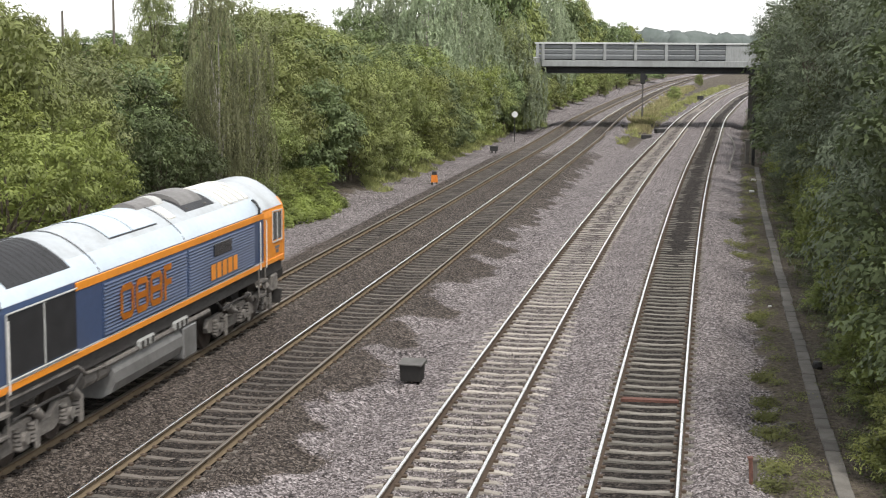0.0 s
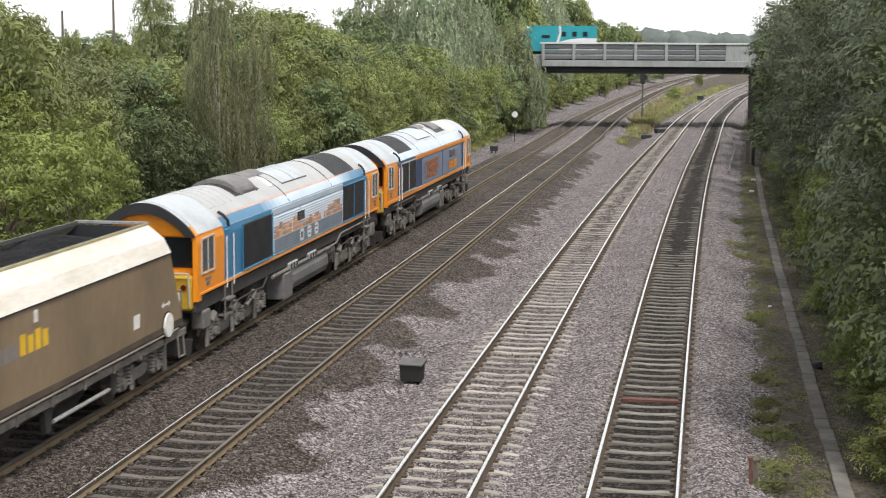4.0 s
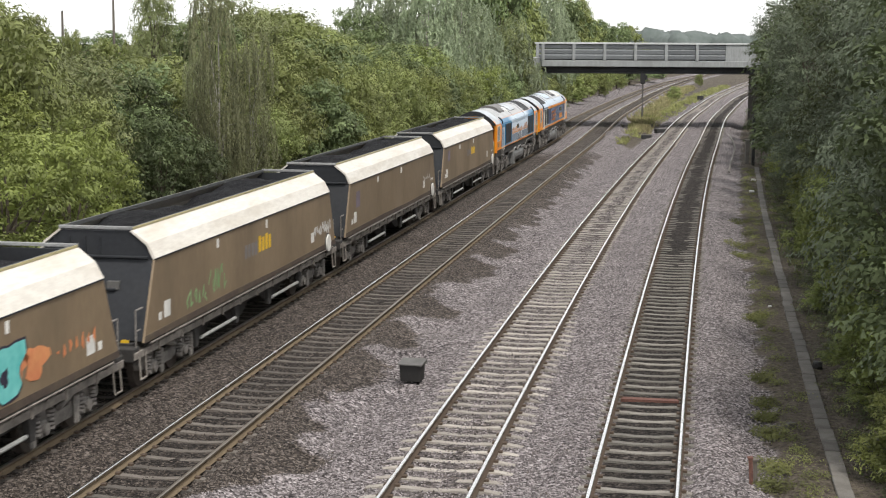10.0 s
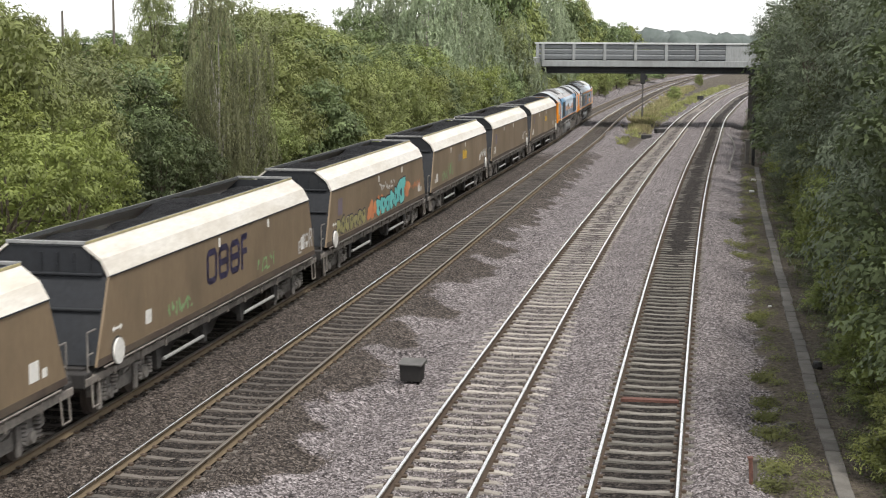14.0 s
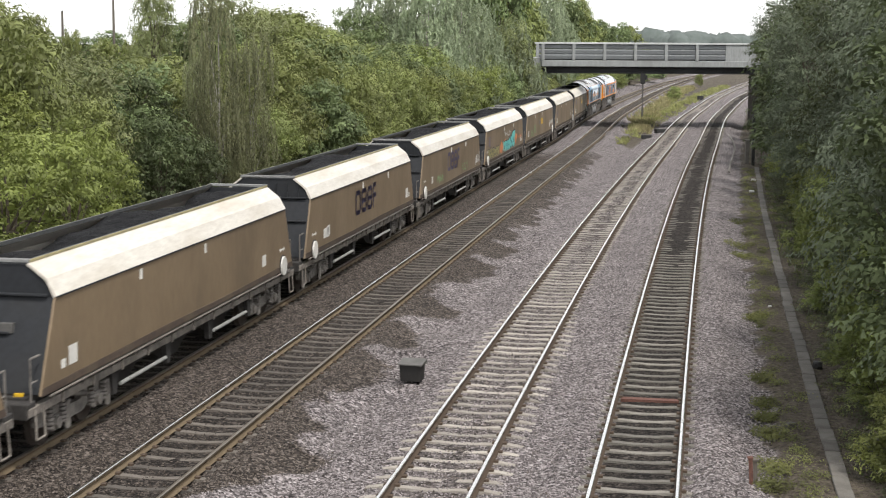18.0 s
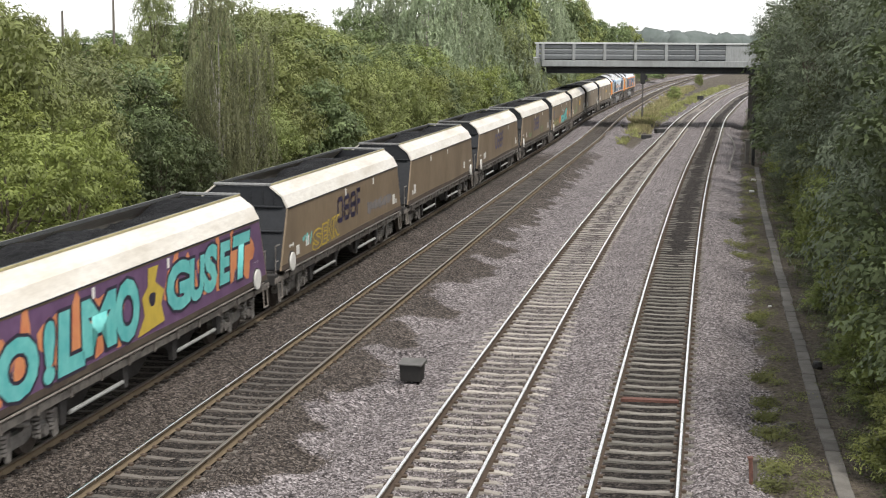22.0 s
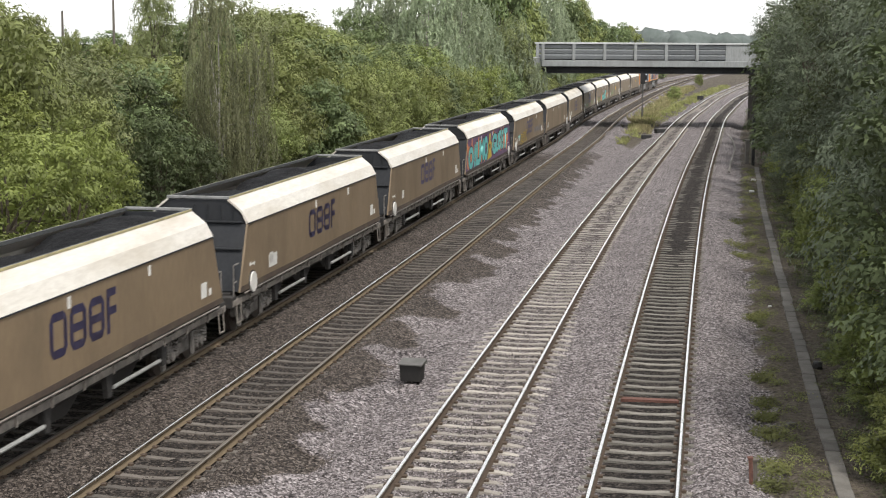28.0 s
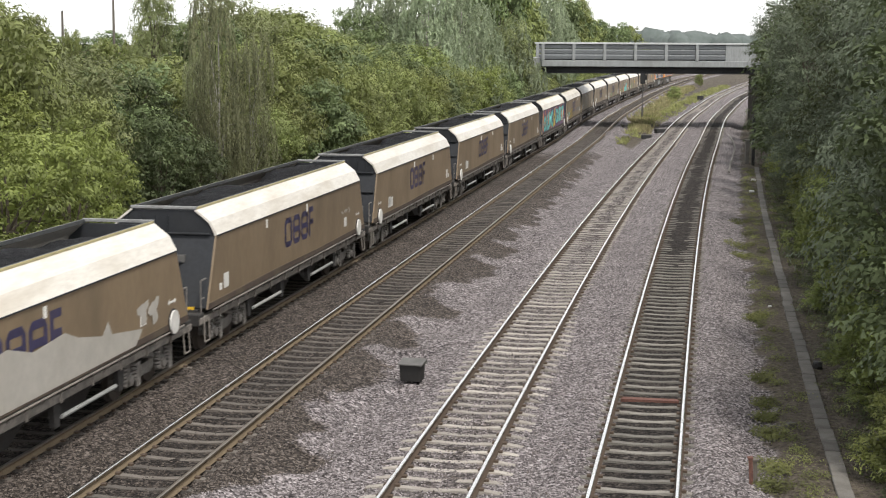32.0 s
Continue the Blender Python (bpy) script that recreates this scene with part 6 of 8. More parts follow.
def build_wagon():
    """A covered-side coal hopper; its own space has +y forward."""
    w = empty("hopper_wagon")
    for s in (-1, 1):
        bm = bmesh.new()
        prism(bm, [(-HALF_LOW, 1.22), (HALF_LOW, 1.22), (HALF_TOP, KZ), (-HALF_TOP, KZ)], min(s * KX, s * (KX - 0.05)), max(s * KX, s * (KX - 0.05)), 'x')
        part("side_panel", bm, GOLD, w, "dusty bronze-brown side panel")
        bm = bmesh.new()
        prism(bm, [(-HALF_LOW, 1.21), (HALF_LOW, 1.21), (HALF_LOW - 0.06, 1.36), (2.0, 1.33), (-2.2, 1.37), (-HALF_LOW + 0.06, 1.35)], min(s * (KX + 0.002), s * (KX + 0.012)), max(s * (KX + 0.002), s * (KX + 0.012)), 'x')
        part("sill_plate", bm, SILL_BROWN, w, "grimy brown sill plate")
        bm = bmesh.new()
        prism(bm, [(s * (KX + 0.015), KZ + 0.003), (s * 1.20, 3.28), (s * (TX + 0.02), TZ), (s * (TX - 0.02), TZ - 0.03), (s * 1.17, 3.24), (s * (KX - 0.04), KZ - 0.03)], -HALF_TOP - 0.02, HALF_TOP + 0.02)
        part("hood_panel", bm, CREAM, w, "dusty cream sloping hood panel")
        bm = bmesh.new()
        rod(bm, (s * (KX + 0.012), -HALF_TOP, KZ - 0.012), (s * (KX + 0.012), HALF_TOP, KZ - 0.012), 0.018, 6)
        part("hood_seam", bm, CHARCOAL, w)
        bm = bmesh.new()
        box(bm, min(s * (TX - 0.03), s * (TX + 0.012)), max(s * (TX - 0.03), s * (TX + 0.012)), -HALF_TOP, HALF_TOP, TZ - 0.03, TZ + 0.062, 0.006)
        rim = part("rim", bm, RIM_SLATE, w, "dark slate coaming")
        bm = bmesh.new()
        box(bm, min(s * (TX + 0.0125), s * (TX + 0.03)), max(s * (TX + 0.0125), s * (TX + 0.03)), -HALF_TOP, HALF_TOP, TZ + 0.004, TZ + 0.058, 0.004)
        part("rim_edge", bm, RIM_YELLOW, rim, "worn yellow edge of the coaming")
        for y in (-HALF_TOP + 4.25, 0.7):
            bm = bmesh.new()
            box(bm, min(s * KX, s * (KX + 0.02)), max(s * KX, s * (KX + 0.02)), y, y + 0.12, 2.63, 2.85)
            part("lifting_tab", bm, WHITE_PAINT, w, "off-white tab")
        bm = bmesh.new()
        box(bm, min(s * 1.14, s * 1.30), max(s * 1.14, s * 1.30), -HALF_SILL, HALF_SILL, 0.90, 1.06, 0.012)
        part("solebar", bm, SOLEBAR, w)
        bm = bmesh.new()
        rod(bm, (s * 1.37, -8.2, 1.155), (s * 1.37, 8.2, 1.155), 0.022, 6)
        for i in range(12):
            y = -8.0 + i * 1.45
            rod(bm, (s * 1.28, y, 1.0), (s * 1.37, y, 1.155), 0.018, 5)
        part("walkway_rail", bm, SOLEBAR, w)
        bm = bmesh.new()
        rod(bm, (s * 1.25, -7.0, 1.12), (s * 1.25, 7.0, 1.12), 0.035, 6)
        part("air_pipe", bm, BOGIE, w)
        for a, b in ((-4.4, -1.7), (1.7, 4.4)):
            bm = bmesh.new()
            rod(bm, (s * 1.22, a, 0.56), (s * 1.22, b, 0.56), 0.045, 8)
            part("door_shaft", bm, PIPE_PALE, w)
        for y in (-4.7, -1.5, 1.5, 4.7):
            bm = bmesh.new()
            prism(bm, [(y - 0.18, 0.9), (y + 0.18, 0.9), (y + 0.10, 0.40), (y - 0.10, 0.40)], min(s * 1.10, s * 1.22), max(s * 1.10, s * 1.22), 'x')
            part("hanger", bm, UNDER, w)
        for i in range(11):
            bm = bmesh.new()
            y = -7.5 + i * 1.5
            box(bm, min(s * 1.301, s * 1.33), max(s * 1.301, s * 1.33), y - 0.03, y + 0.03, 0.88, 1.10)
            part("bracket", bm, SOLEBAR, w)
        # handbrake wheel at the leading end
        bm = bmesh.new()
        rod(bm, (s * 1.385, 7.5, 1.36), (s * 1.425, 7.5, 1.36), 0.27, 20)
        part("handbrake_wheel", bm, WHITE_PAINT, w, "white round handbrake plate")
        bm = bmesh.new()
        rod(bm, (s * 1.28, 7.5, 1.36), (s * 1.384, 7.5, 1.36), 0.31, 20)
        part("handbrake_box", bm, UNDER, w)
        # a white double arrow over the wheel
        bm = bmesh.new()
        xa, xb = min(s * (KX + 0.001), s * (KX + 0.006)), max(s * (KX + 0.001), s * (KX + 0.006))
        prism(bm, [(7.18, 1.83), (7.30, 1.90), (7.30, 1.855), (7.62, 1.855), (7.62, 1.90), (7.74, 1.83), (7.62, 1.76), (7.62, 1.805), (7.30, 1.805), (7.30, 1.76)], xa, xb, 'x')
        part("arrow_mark", bm, WHITE_PAINT, w, "white double arrow mark")
        bm = bmesh.new()
        box(bm, min(s * KX, s * (KX + 0.006)), max(s * KX, s * (KX + 0.006)), 5.5, 5.85, 1.60, 1.90)
        part("data_panel", bm, WHITE_PAINT, w, "off-white data panel")
        bm = bmesh.new()
        box(bm, min(s * KX, s * (KX + 0.006)), max(s * KX, s * (KX + 0.006)), -7.3, -6.9, 1.55, 1.92)
        part("data_panel", bm, WHITE_PAINT, w, "off-white data panel")
        bm = bmesh.new()
        box(bm, min(s * KX, s * (KX + 0.006)), max(s * KX, s * (KX + 0.006)), -7.65, -7.45, 1.55, 1.72)
        part("data_panel", bm, WHITE_PAINT, w, "off-white data panel")
    for e in (-1, 1):
        # charcoal end: hood end above, chute sloping in below
        bm = bmesh.new()
        yo, yi = e * (HALF_TOP - 0.02), e * (HALF_TOP - 0.10)
        prism(bm, [(KX - 0.06, 2.93), (1.15, 3.23), (TX - 0.03, 3.53), (-TX + 0.03, 3.53), (-1.15, 3.23), (-KX + 0.06, 2.93)], min(yo, yi), max(yo, yi))
        part("hood_end", bm, CHARCOAL, w, "charcoal grey hood end")
        bm = bmesh.new()
        ya, yb = e * (HALF_TOP - 0.02), e * (HALF_LOW - 0.05)
        v = [bm.verts.new(c) for c in ((-KX + 0.055, ya, 2.925), (KX - 0.055, ya, 2.925), (KX - 0.055, yb, 1.24), (-KX + 0.055, yb, 1.24),
                                       (-KX + 0.055, ya - e * 0.08, 2.925), (KX - 0.055, ya - e * 0.08, 2.925), (KX - 0.055, yb - e * 0.08, 1.24), (-KX + 0.055, yb - e * 0.08, 1.24))]
        for q in ((0, 1, 2, 3), (7, 6, 5, 4), (0, 4, 5, 1), (1, 5, 6, 2), (2, 6, 7, 3), (3, 7, 4, 0)):
            bm.faces.new([v[i] for i in q])
        part("end_sheet", bm, CHARCOAL, w, "charcoal grey end sheet")
        bm = bmesh.new()
        box(bm, -TX - 0.03, TX + 0.03, min(e * (HALF_TOP - 0.06), e * (HALF_TOP + 0.02)), max(e * (HALF_TOP - 0.06), e * (HALF_TOP + 0.02)), TZ + 0.002, TZ + 0.075, 0.01)
        part("end_rim", bm, RIM_GREY, w)
        bm = bmesh.new()
        box(bm, 0.35, 0.62, min(e * 7.96, e * 8.085), max(e * 7.96, e * 8.085), 2.28, 2.46)
        part("end_plate", bm, BOX_LID, w)
        for x in (-0.95, -0.6, -0.25, 0.1):
            bm = bmesh.new()
            for k in range(2):
                box(bm, x - 0.02, x + 0.02, min(e * 7.78, e * 7.82), max(e * 7.78, e * 7.82), 3.0 + 0.22 * k, 3.18 + 0.22 * k)
            part("stiffener", bm, CHARCOAL, w)
        bm = bmesh.new()
        box(bm, -1.27, 0.55, min(e * 7.86, e * 8.13), max(e * 7.86, e * 8.13), 2.26, 2.31, 0.01)
        part("end_beam", bm, CHARCOAL, w)
        bm = bmesh.new()
        box(bm, -1.20, 1.20, min(e * 7.76, e * 7.86), max(e * 7.76, e * 7.86), 2.94, 2.99, 0.01)
        part("end_ledge", bm, CHARCOAL, w)
        bm = bmesh.new()
        box(bm, 0.85, 1.02, min(e * 8.56, e * 8.60), max(e * 8.56, e * 8.60), 1.2, 1.27)
        part("lamp_bracket", bm, YELLOW, w, "small amber lamp bracket")
        bm = bmesh.new()
        box(bm, -1.28, 1.28, min(e * 8.6, e * 8.98), max(e * 8.6, e * 8.98), 0.86, 1.16, 0.02)
        part("headstock", bm, UNDER, w)
        buffer_pair(w, e * 8.80, e, 1.02)
        bm = bmesh.new()
        box(bm, -0.14, 0.14, min(e * 8.9, e * 9.25), max(e * 8.9, e * 9.25), 0.85, 1.1, 0.03)
        part("coupler", bm, UNDER, w)
        for s in (-1, 1):
            bm = bmesh.new()
            bar(bm, [(s * 1.25, e * 8.75, 1.1), (s * 1.25, e * 8.75, 1.95), (s * 1.25, e * 8.35, 1.95)], 0.022)
            bar(bm, [(s * 1.25, e * 8.75, 1.5), (s * 1.25, e * 8.5, 1.5)], 0.018)
            part("end_handrail", bm, BOGIE, w)
            bm = bmesh.new()
            bar(bm, [(s * 1.3, e * 8.7, 1.0), (s * 1.33, e * 8.72, 0.45), (s * 1.33, e * 8.35, 0.45), (s * 1.3, e * 8.33, 1.0)], 0.022)
            part("step", bm, SOLEBAR, w)
    bm = bmesh.new()
    box(bm, -0.8, 0.8, -5.0, 5.0, 0.55, 0.94, 0.05)
    for y in (-3.3, 0, 3.3):
        prism(bm, [(y - 1.2, 0.56), (y + 1.2, 0.56), (y + 0.5, 0.24), (y - 0.5, 0.24)], -0.7, 0.7, 'x')
    part("hopper_bottom", bm, UNDER, w)
    bm = bmesh.new()
    box(bm, -1.13, 1.13, -8.7, 8.7, 0.95, 1.21)
    part("floor_frame", bm, UNDER, w)
    for yc in (-6.4, 6.4):
        build_bogie(w, yc, (-1.0, 1.0), WAGON_WHEEL, 0.46, 1.0, 1.0)
    tagged(w, "bronze-brown coal hopper wagon with cream hoods and charcoal ends", "hopper wagon", "coal wagons of the freight train")
    return w


def coal_load(seed):
    """An uneven coal heap that fills the hopper to just under its rim."""
    nx, ny = 15, 90
    xs = np.linspace(-TX + 0.03, TX - 0.03, nx)
    ys = np.linspace(-HALF_TOP + 0.12, HALF_TOP - 0.12, ny)
    X, Y = np.meshgrid(xs, ys)
    rs = np.random.RandomState(seed)
    ph = rs.uniform(0, 6, 3)
    Z = 3.47 + 0.12 * np.cos(Y * 0.75 + ph[0]) + 0.06 * np.cos(Y * 2.1 + ph[1]) - 0.12 * (X / TX) ** 2 - 0.16 * smooth(HALF_TOP - 1.6, HALF_TOP, np.abs(Y)) + rs.uniform(-0.03, 0.03, X.shape)
    Z = np.minimum(Z, 3.66)
    i = np.arange(nx * ny).reshape(ny, nx)
    f = np.stack([i[:-1, :-1], i[:-1, 1:], i[1:, 1:], i[1:, :-1]], -1).reshape(-1, 4)
    return mesh_np("coal_load", np.stack([X, Y, Z], -1).reshape(-1, 3), f, COAL)


SPEED = 8.615
LOCOS = []
lead = build_loco("navy")
second = build_loco("blue")
VEHICLES = [(lead, 34.25, 0), (second, 12.55, 180)]
wagon = build_wagon()
WAGONS = [wagon]
for i in range(1, 15):
    WAGONS.append(copy_thing(wagon, pose(0, 0, 0)))
FLIPPED = {3, 4, 5, 7, 9, 10, 11}
for i, wg in enumerate(WAGONS):
    VEHICLES.append((wg, -7.35 - 18.526 * i, 180 if i in FLIPPED else 0))
    load = again("coal_load", coal_load(100 + i), wg)
    tagged(load, "black coal heaped in the hopper")


def side_of(i):
    """The wagon, and the sign that turns a place along the train into its own space."""
    return WAGONS[i], (-1 if i in FLIPPED else 1)


def patch(i, name, mat, label, outline, layer=0):
    """A painted shape on the side of wagon i that faces east: outline of (along the train, height)."""
    wg, f = side_of(i)
    bm = bmesh.new()
    x = f * (KX + 0.003 + 0.004 * layer)
    blob(bm, [(f * y, z) for y, z in outline], x, f, 0.003)
    return part(name, bm, mat, wg, label)


def rounded(y0, y1, z0, z1, rnd, wob=0.12, n=18, power=2.6):
    """An uneven rounded outline."""
    pts = []
    ph = rnd.uniform(0, 6)
    for k in range(n):
        a = 2 * math.pi * k / n
        c, s2 = math.cos(a), math.sin(a)
        r = (abs(c) ** power + abs(s2) ** power) ** (-1 / power)
        r *= 1 + wob * math.sin(3 * a + ph) + wob * 0.6 * math.sin(5 * a + ph * 2)
        pts.append(((y0 + y1) / 2 + (y1 - y0) / 2 * r * c, max(1.40, (z0 + z1) / 2 + (z1 - z0) / 2 * r * s2)))
    return pts


def spray(i, mat, words, y0, y1, z0, z1, n, seed, outline=None, layer=1, gap=0.96, wob=0.12):
    """A run of sprayed blots, each with a darker edge behind it."""
    rnd = random.Random(seed)
    w = (y1 - y0) / n
    for k in range(n):
        a = y0 + k * w
        lo, hi = z0 + rnd.uniform(0, 0.12), z1 - rnd.uniform(0, 0.14)
        st = rnd.getstate()
        if outline:
            patch(i, "spray_edge", outline, "dark sprayed edge", rounded(a - 0.05, a + w * gap + 0.05, lo - 0.05, hi + 0.05, rnd, wob), layer)
        rnd.setstate(st)
        patch(i, "spray_blot", mat, words, rounded(a, a + w * gap, lo, hi, rnd, wob), layer + 1)
        if outline:
            m, h = a + w * gap * rnd.uniform(0.4, 0.6), (lo + hi) / 2 + rnd.uniform(-0.12, 0.12)
            patch(i, "spray_core", outline, "dark sprayed core", rounded(m - w * 0.11, m + w * 0.11, h - (hi - lo) * 0.16, h + (hi - lo) * 0.16, rnd, wob, 12), layer + 2)


def strokes(i, mat, words, y0, y1, z0, z1, n, seed, r=0.035):
    """Thin sprayed scrawl: a few looping strokes, no writing."""
    rnd = random.Random(seed)
    wg, f = side_of(i)
    w = (y1 - y0) / n
    for k in range(n):
        bm = bmesh.new()
        pts = [(y0 + (k + rnd.uniform(-0.1, 1.0)) * w, rnd.uniform(z0, z1)) for _ in range(4)]
        x = f * (KX + 0.004)
        for (a, b), (c, d) in zip(pts, pts[1:]):
            u = Vector((c - a, d - b))
            if u.length < 0.03:
                continue
            p = Vector((-u.y, u.x)).normalized() * r
            blob(bm, [(f * (a + p.x), b + p.y), (f * (a - p.x), b - p.y), (f * (c - p.x), d - p.y), (f * (c + p.x), d + p.y)], x, f, 0.003)
            x += f * 0.0006
        part("spray_stroke", bm, mat, wg, words)


def letter(i, ch, mat, words, y0, y1, z0, z1, layer=1, fat=0.0, lean=0.0):
    """One sprayed letter of the built-in font, drawn out to the given box on the east side of wagon i."""
    wg, f = side_of(i)
    cu = bpy.data.curves.new("letter", 'FONT')
    cu.body = ch
    cu.offset = fat
    cu.resolution_u = 3
    tmp = bpy.data.objects.new("letter", cu)
    me = bpy.data.meshes.new_from_object(tmp)
    bpy.data.objects.remove(tmp)
    bpy.data.curves.remove(cu)
    co = np.zeros(len(me.vertices) * 3, np.float32)
    me.vertices.foreach_get("co", co)
    co = co.reshape(-1, 3)
    lo, hi = co.min(0), co.max(0)
    u = (co[:, 0] - lo[0]) / (hi[0] - lo[0])
    v = (co[:, 1] - lo[1]) / (hi[1] - lo[1])
    x = f * (KX + 0.004 + 0.004 * layer)
    out = np.stack([np.full(len(u), x), f * (y0 + u * (y1 - y0) + lean * (v - 0.5)), z0 + v * (z1 - z0)], -1)
    me.vertices.foreach_set("co", out.astype(np.float32).ravel())
    me.update()
    me.materials.clear()
    me.materials.append(mat)
    ob = again("sprayed_letter", me, wg)
    return tagged(ob, words)


def sprayed_word(i, letters, mat, words, edge=None, layer=3, fat=0.055, rim=0.07):
    """A row of fat letters (character, y0, y1, z0, z1, lean), each on a dark edge."""
    for ch, y0, y1, z0, z1, lean in letters:
        if edge:
            letter(i, ch, edge, "dark edge of a sprayed letter", y0 - rim, y1 + rim, z0 - rim, z1 + rim, layer, fat + 0.05, lean)
        letter(i, ch, mat, words, y0, y1, z0, z1, layer + 1, fat, lean)


def wagon_logo(i, mat, y0, y1, z0, z1, words="faded violet-blue logo block"):
    wg, f = side_of(i)
    plain_logo(wg, mat, y0, y1, z0, z1, f * (KX + 0.005), f, words, f)


def label_on(i, y0, y1, z0, z1):
    wg, f = side_of(i)
    x = f * KX
    bm = bmesh.new()
    box(bm, min(x, x + f * 0.006), max(x, x + f * 0.006), min(f * y0, f * y1), max(f * y0, f * y1), z0, z1)
    part("data_panel", bm, WHITE_PAINT, wg, "off-white data panel")


def yellow_mark(i, y0, y1, z0, z1):
    """A yellow brand mark as four plain upright bars, after a faded grey one."""
    w = (y1 - y0) / 4
    for k in range(4):
        patch(i, "brand_bar", YELLOW, "yellow bar of a brand mark", [(y0 + k * w, z0), (y0 + k * w + w * 0.72, z0), (y0 + k * w + w * 0.72, z1 - (0.06 if k % 2 else 0)), (y0 + k * w, z1 - (0.06 if k % 2 else 0))])
        a = y0 - 1.25 + k * w * 0.95
        patch(i, "brand_bar", FADED_GREY, "faded grey bar of a brand mark", [(a, z0 - 0.02), (a + w * 0.68, z0 - 0.02), (a + w * 0.68, z1 - 0.1), (a, z1 - 0.1)])


yellow_mark(0, 0.1, 1.35, 2.12, 2.50)
patch(0, "faded_patch", FADED_MAUVE, "faded mauve patch", [(-6.9, 2.25), (-6.3, 2.25), (-6.3, 2.75), (-6.9, 2.75)])
patch(1, "faded_patch", FADED_MAUVE, "faded mauve patch", [(-7.0, 2.05), (-6.4, 2.05), (-6.4, 2.6), (-7.0, 2.6)])
strokes(1, SPRAY_WHITE, "white sprayed scrawl", 5.6, 7.0, 1.9, 2.1, 4, 3, 0.025)
yellow_mark(2, 0.0, 1.25, 2.05, 2.48)
strokes(2, SPRAY_GREEN, "faded green sprayed scrawl", -5.8, -4.3, 1.45, 1.95, 6, 4, 0.03)
strokes(2, SPRAY_GREEN, "faded green sprayed scrawl", -4.2, -2.8, 1.5, 2.2, 6, 5, 0.03)
strokes(2, SPRAY_WHITE, "white sprayed scrawl", 5.9, 8.0, 1.65, 2.1, 9, 6, 0.045)
spray(3, SPRAY_ORANGE, "orange sprayed cloud", -2.6, 0.2, 1.35, 2.1, 3, 21, None, 0, 1.1, 0.25)
spray(3, SPRAY_ORANGE, "orange sprayed cloud", 3.2, 5.0, 1.5, 2.25, 2, 22, None, 0, 1.1, 0.25)
spray(3, SPRAY_ORANGE, "orange sprayed flecks", 5.5, 7.5, 1.75, 2.05, 7, 23, None, 0, 0.4, 0.25)
spray(3, SPRAY_TEAL, "teal sprayed blot", -1.2, 2.8, 1.35, 2.12, 5, 24, SPRAY_DARK, 1, 1.06, 0.2)
spray(3, SPRAY_TEAL, "tall teal sprayed blot", 2.7, 4.1, 1.42, 2.55, 1, 27, SPRAY_DARK, 1, 1.0, 0.22)
strokes(3, SPRAY_WHITE, "white sprayed scrawl", -0.6, 2.4, 2.2, 2.55, 6, 25, 0.03)
spray(3, SPRAY_LIME, "dull lime sprayed blot", -7.2, -2.9, 1.3, 1.95, 7, 26, SPRAY_DARK, 0, 0.9)
patch(3, "faded_patch", FADED_MAUVE, "faded mauve patch", [(-7.0, 2.05), (-6.4, 2.05), (-6.4, 2.6), (-7.0, 2.6)])
wagon_logo(4, PURPLE, -1.75, 1.85, 1.80, 2.66)
sprayed_word(4, [("E", 6.62, 6.94, 1.46, 1.84, 0.0), ("T", 6.98, 7.36, 1.54, 1.98, 0.05), ("O", 7.36, 7.78, 1.56, 1.98, 0.0), ("R", 7.84, 8.26, 1.50, 2.08, 0.05)], SPRAY_WHITE, "white sprayed letter", None, 0, 0.0)
strokes(4, SPRAY_GREEN, "faded green sprayed scrawl", 2.5, 4.2, 1.5, 1.9, 6, 32, 0.03)
strokes(4, SPRAY_GREEN, "faded green sprayed scrawl", -4.6, -2.6, 1.45, 1.85, 7, 33, 0.03)
wagon_logo(5, PURPLE, -1.9, 1.7, 1.78, 2.62)
label_on(5, -6.3, -5.6, 1.55, 1.85)
wagon_logo(7, PURPLE, -1.9, 1.7, 1.80, 2.66)
spray(7, FADED_GREY, "pale grey sprayed smear", 2.5, 6.6, 1.6, 2.1, 5, 41, None, 0, 1.0, 0.2)
for ch, y0, y1, z0, z1 in (("S", -5.1, -3.95, 1.30, 1.98), ("E", -3.95, -3.3, 1.36, 2.05), ("N", -3.25, -2.5, 1.40, 2.10), ("K", -2.45, -1.6, 1.42, 2.12)):
    letter(7, ch, SPRAY_YELLOW, "yellow sprayed letter outline", y0, y1, z0, z1, 2, 0.07, 0.08)
    letter(7, ch, GOLD, "bronze heart of a sprayed letter", y0 + 0.07, y1 - 0.07, z0 + 0.06, z1 - 0.06, 3, 0.015, 0.08)
strokes(7, SPRAY_TEAL, "teal sprayed scrawl", -6.2, -5.1, 1.55, 2.05, 3, 43, 0.03)
label_on(7, -6.95, -6.6, 1.46, 1.74)
patch(8, "sprayed_ground", SPRAY_VIOLET, "violet sprayed ground over the whole side", [(-8.45, 1.27), (8.45, 1.27), (7.80, 2.88), (-7.80, 2.88)], 0)
spray(8, SPRAY_ORANGE, "orange sprayed flame", -8.1, -1.6, 1.45, 2.75, 6, 51, None, 1, 0.8, 0.3)
spray(8, SPRAY_ORANGE, "orange sprayed flame", 0.6, 7.4, 1.6, 2.75, 6, 52, None, 1, 0.8, 0.3)
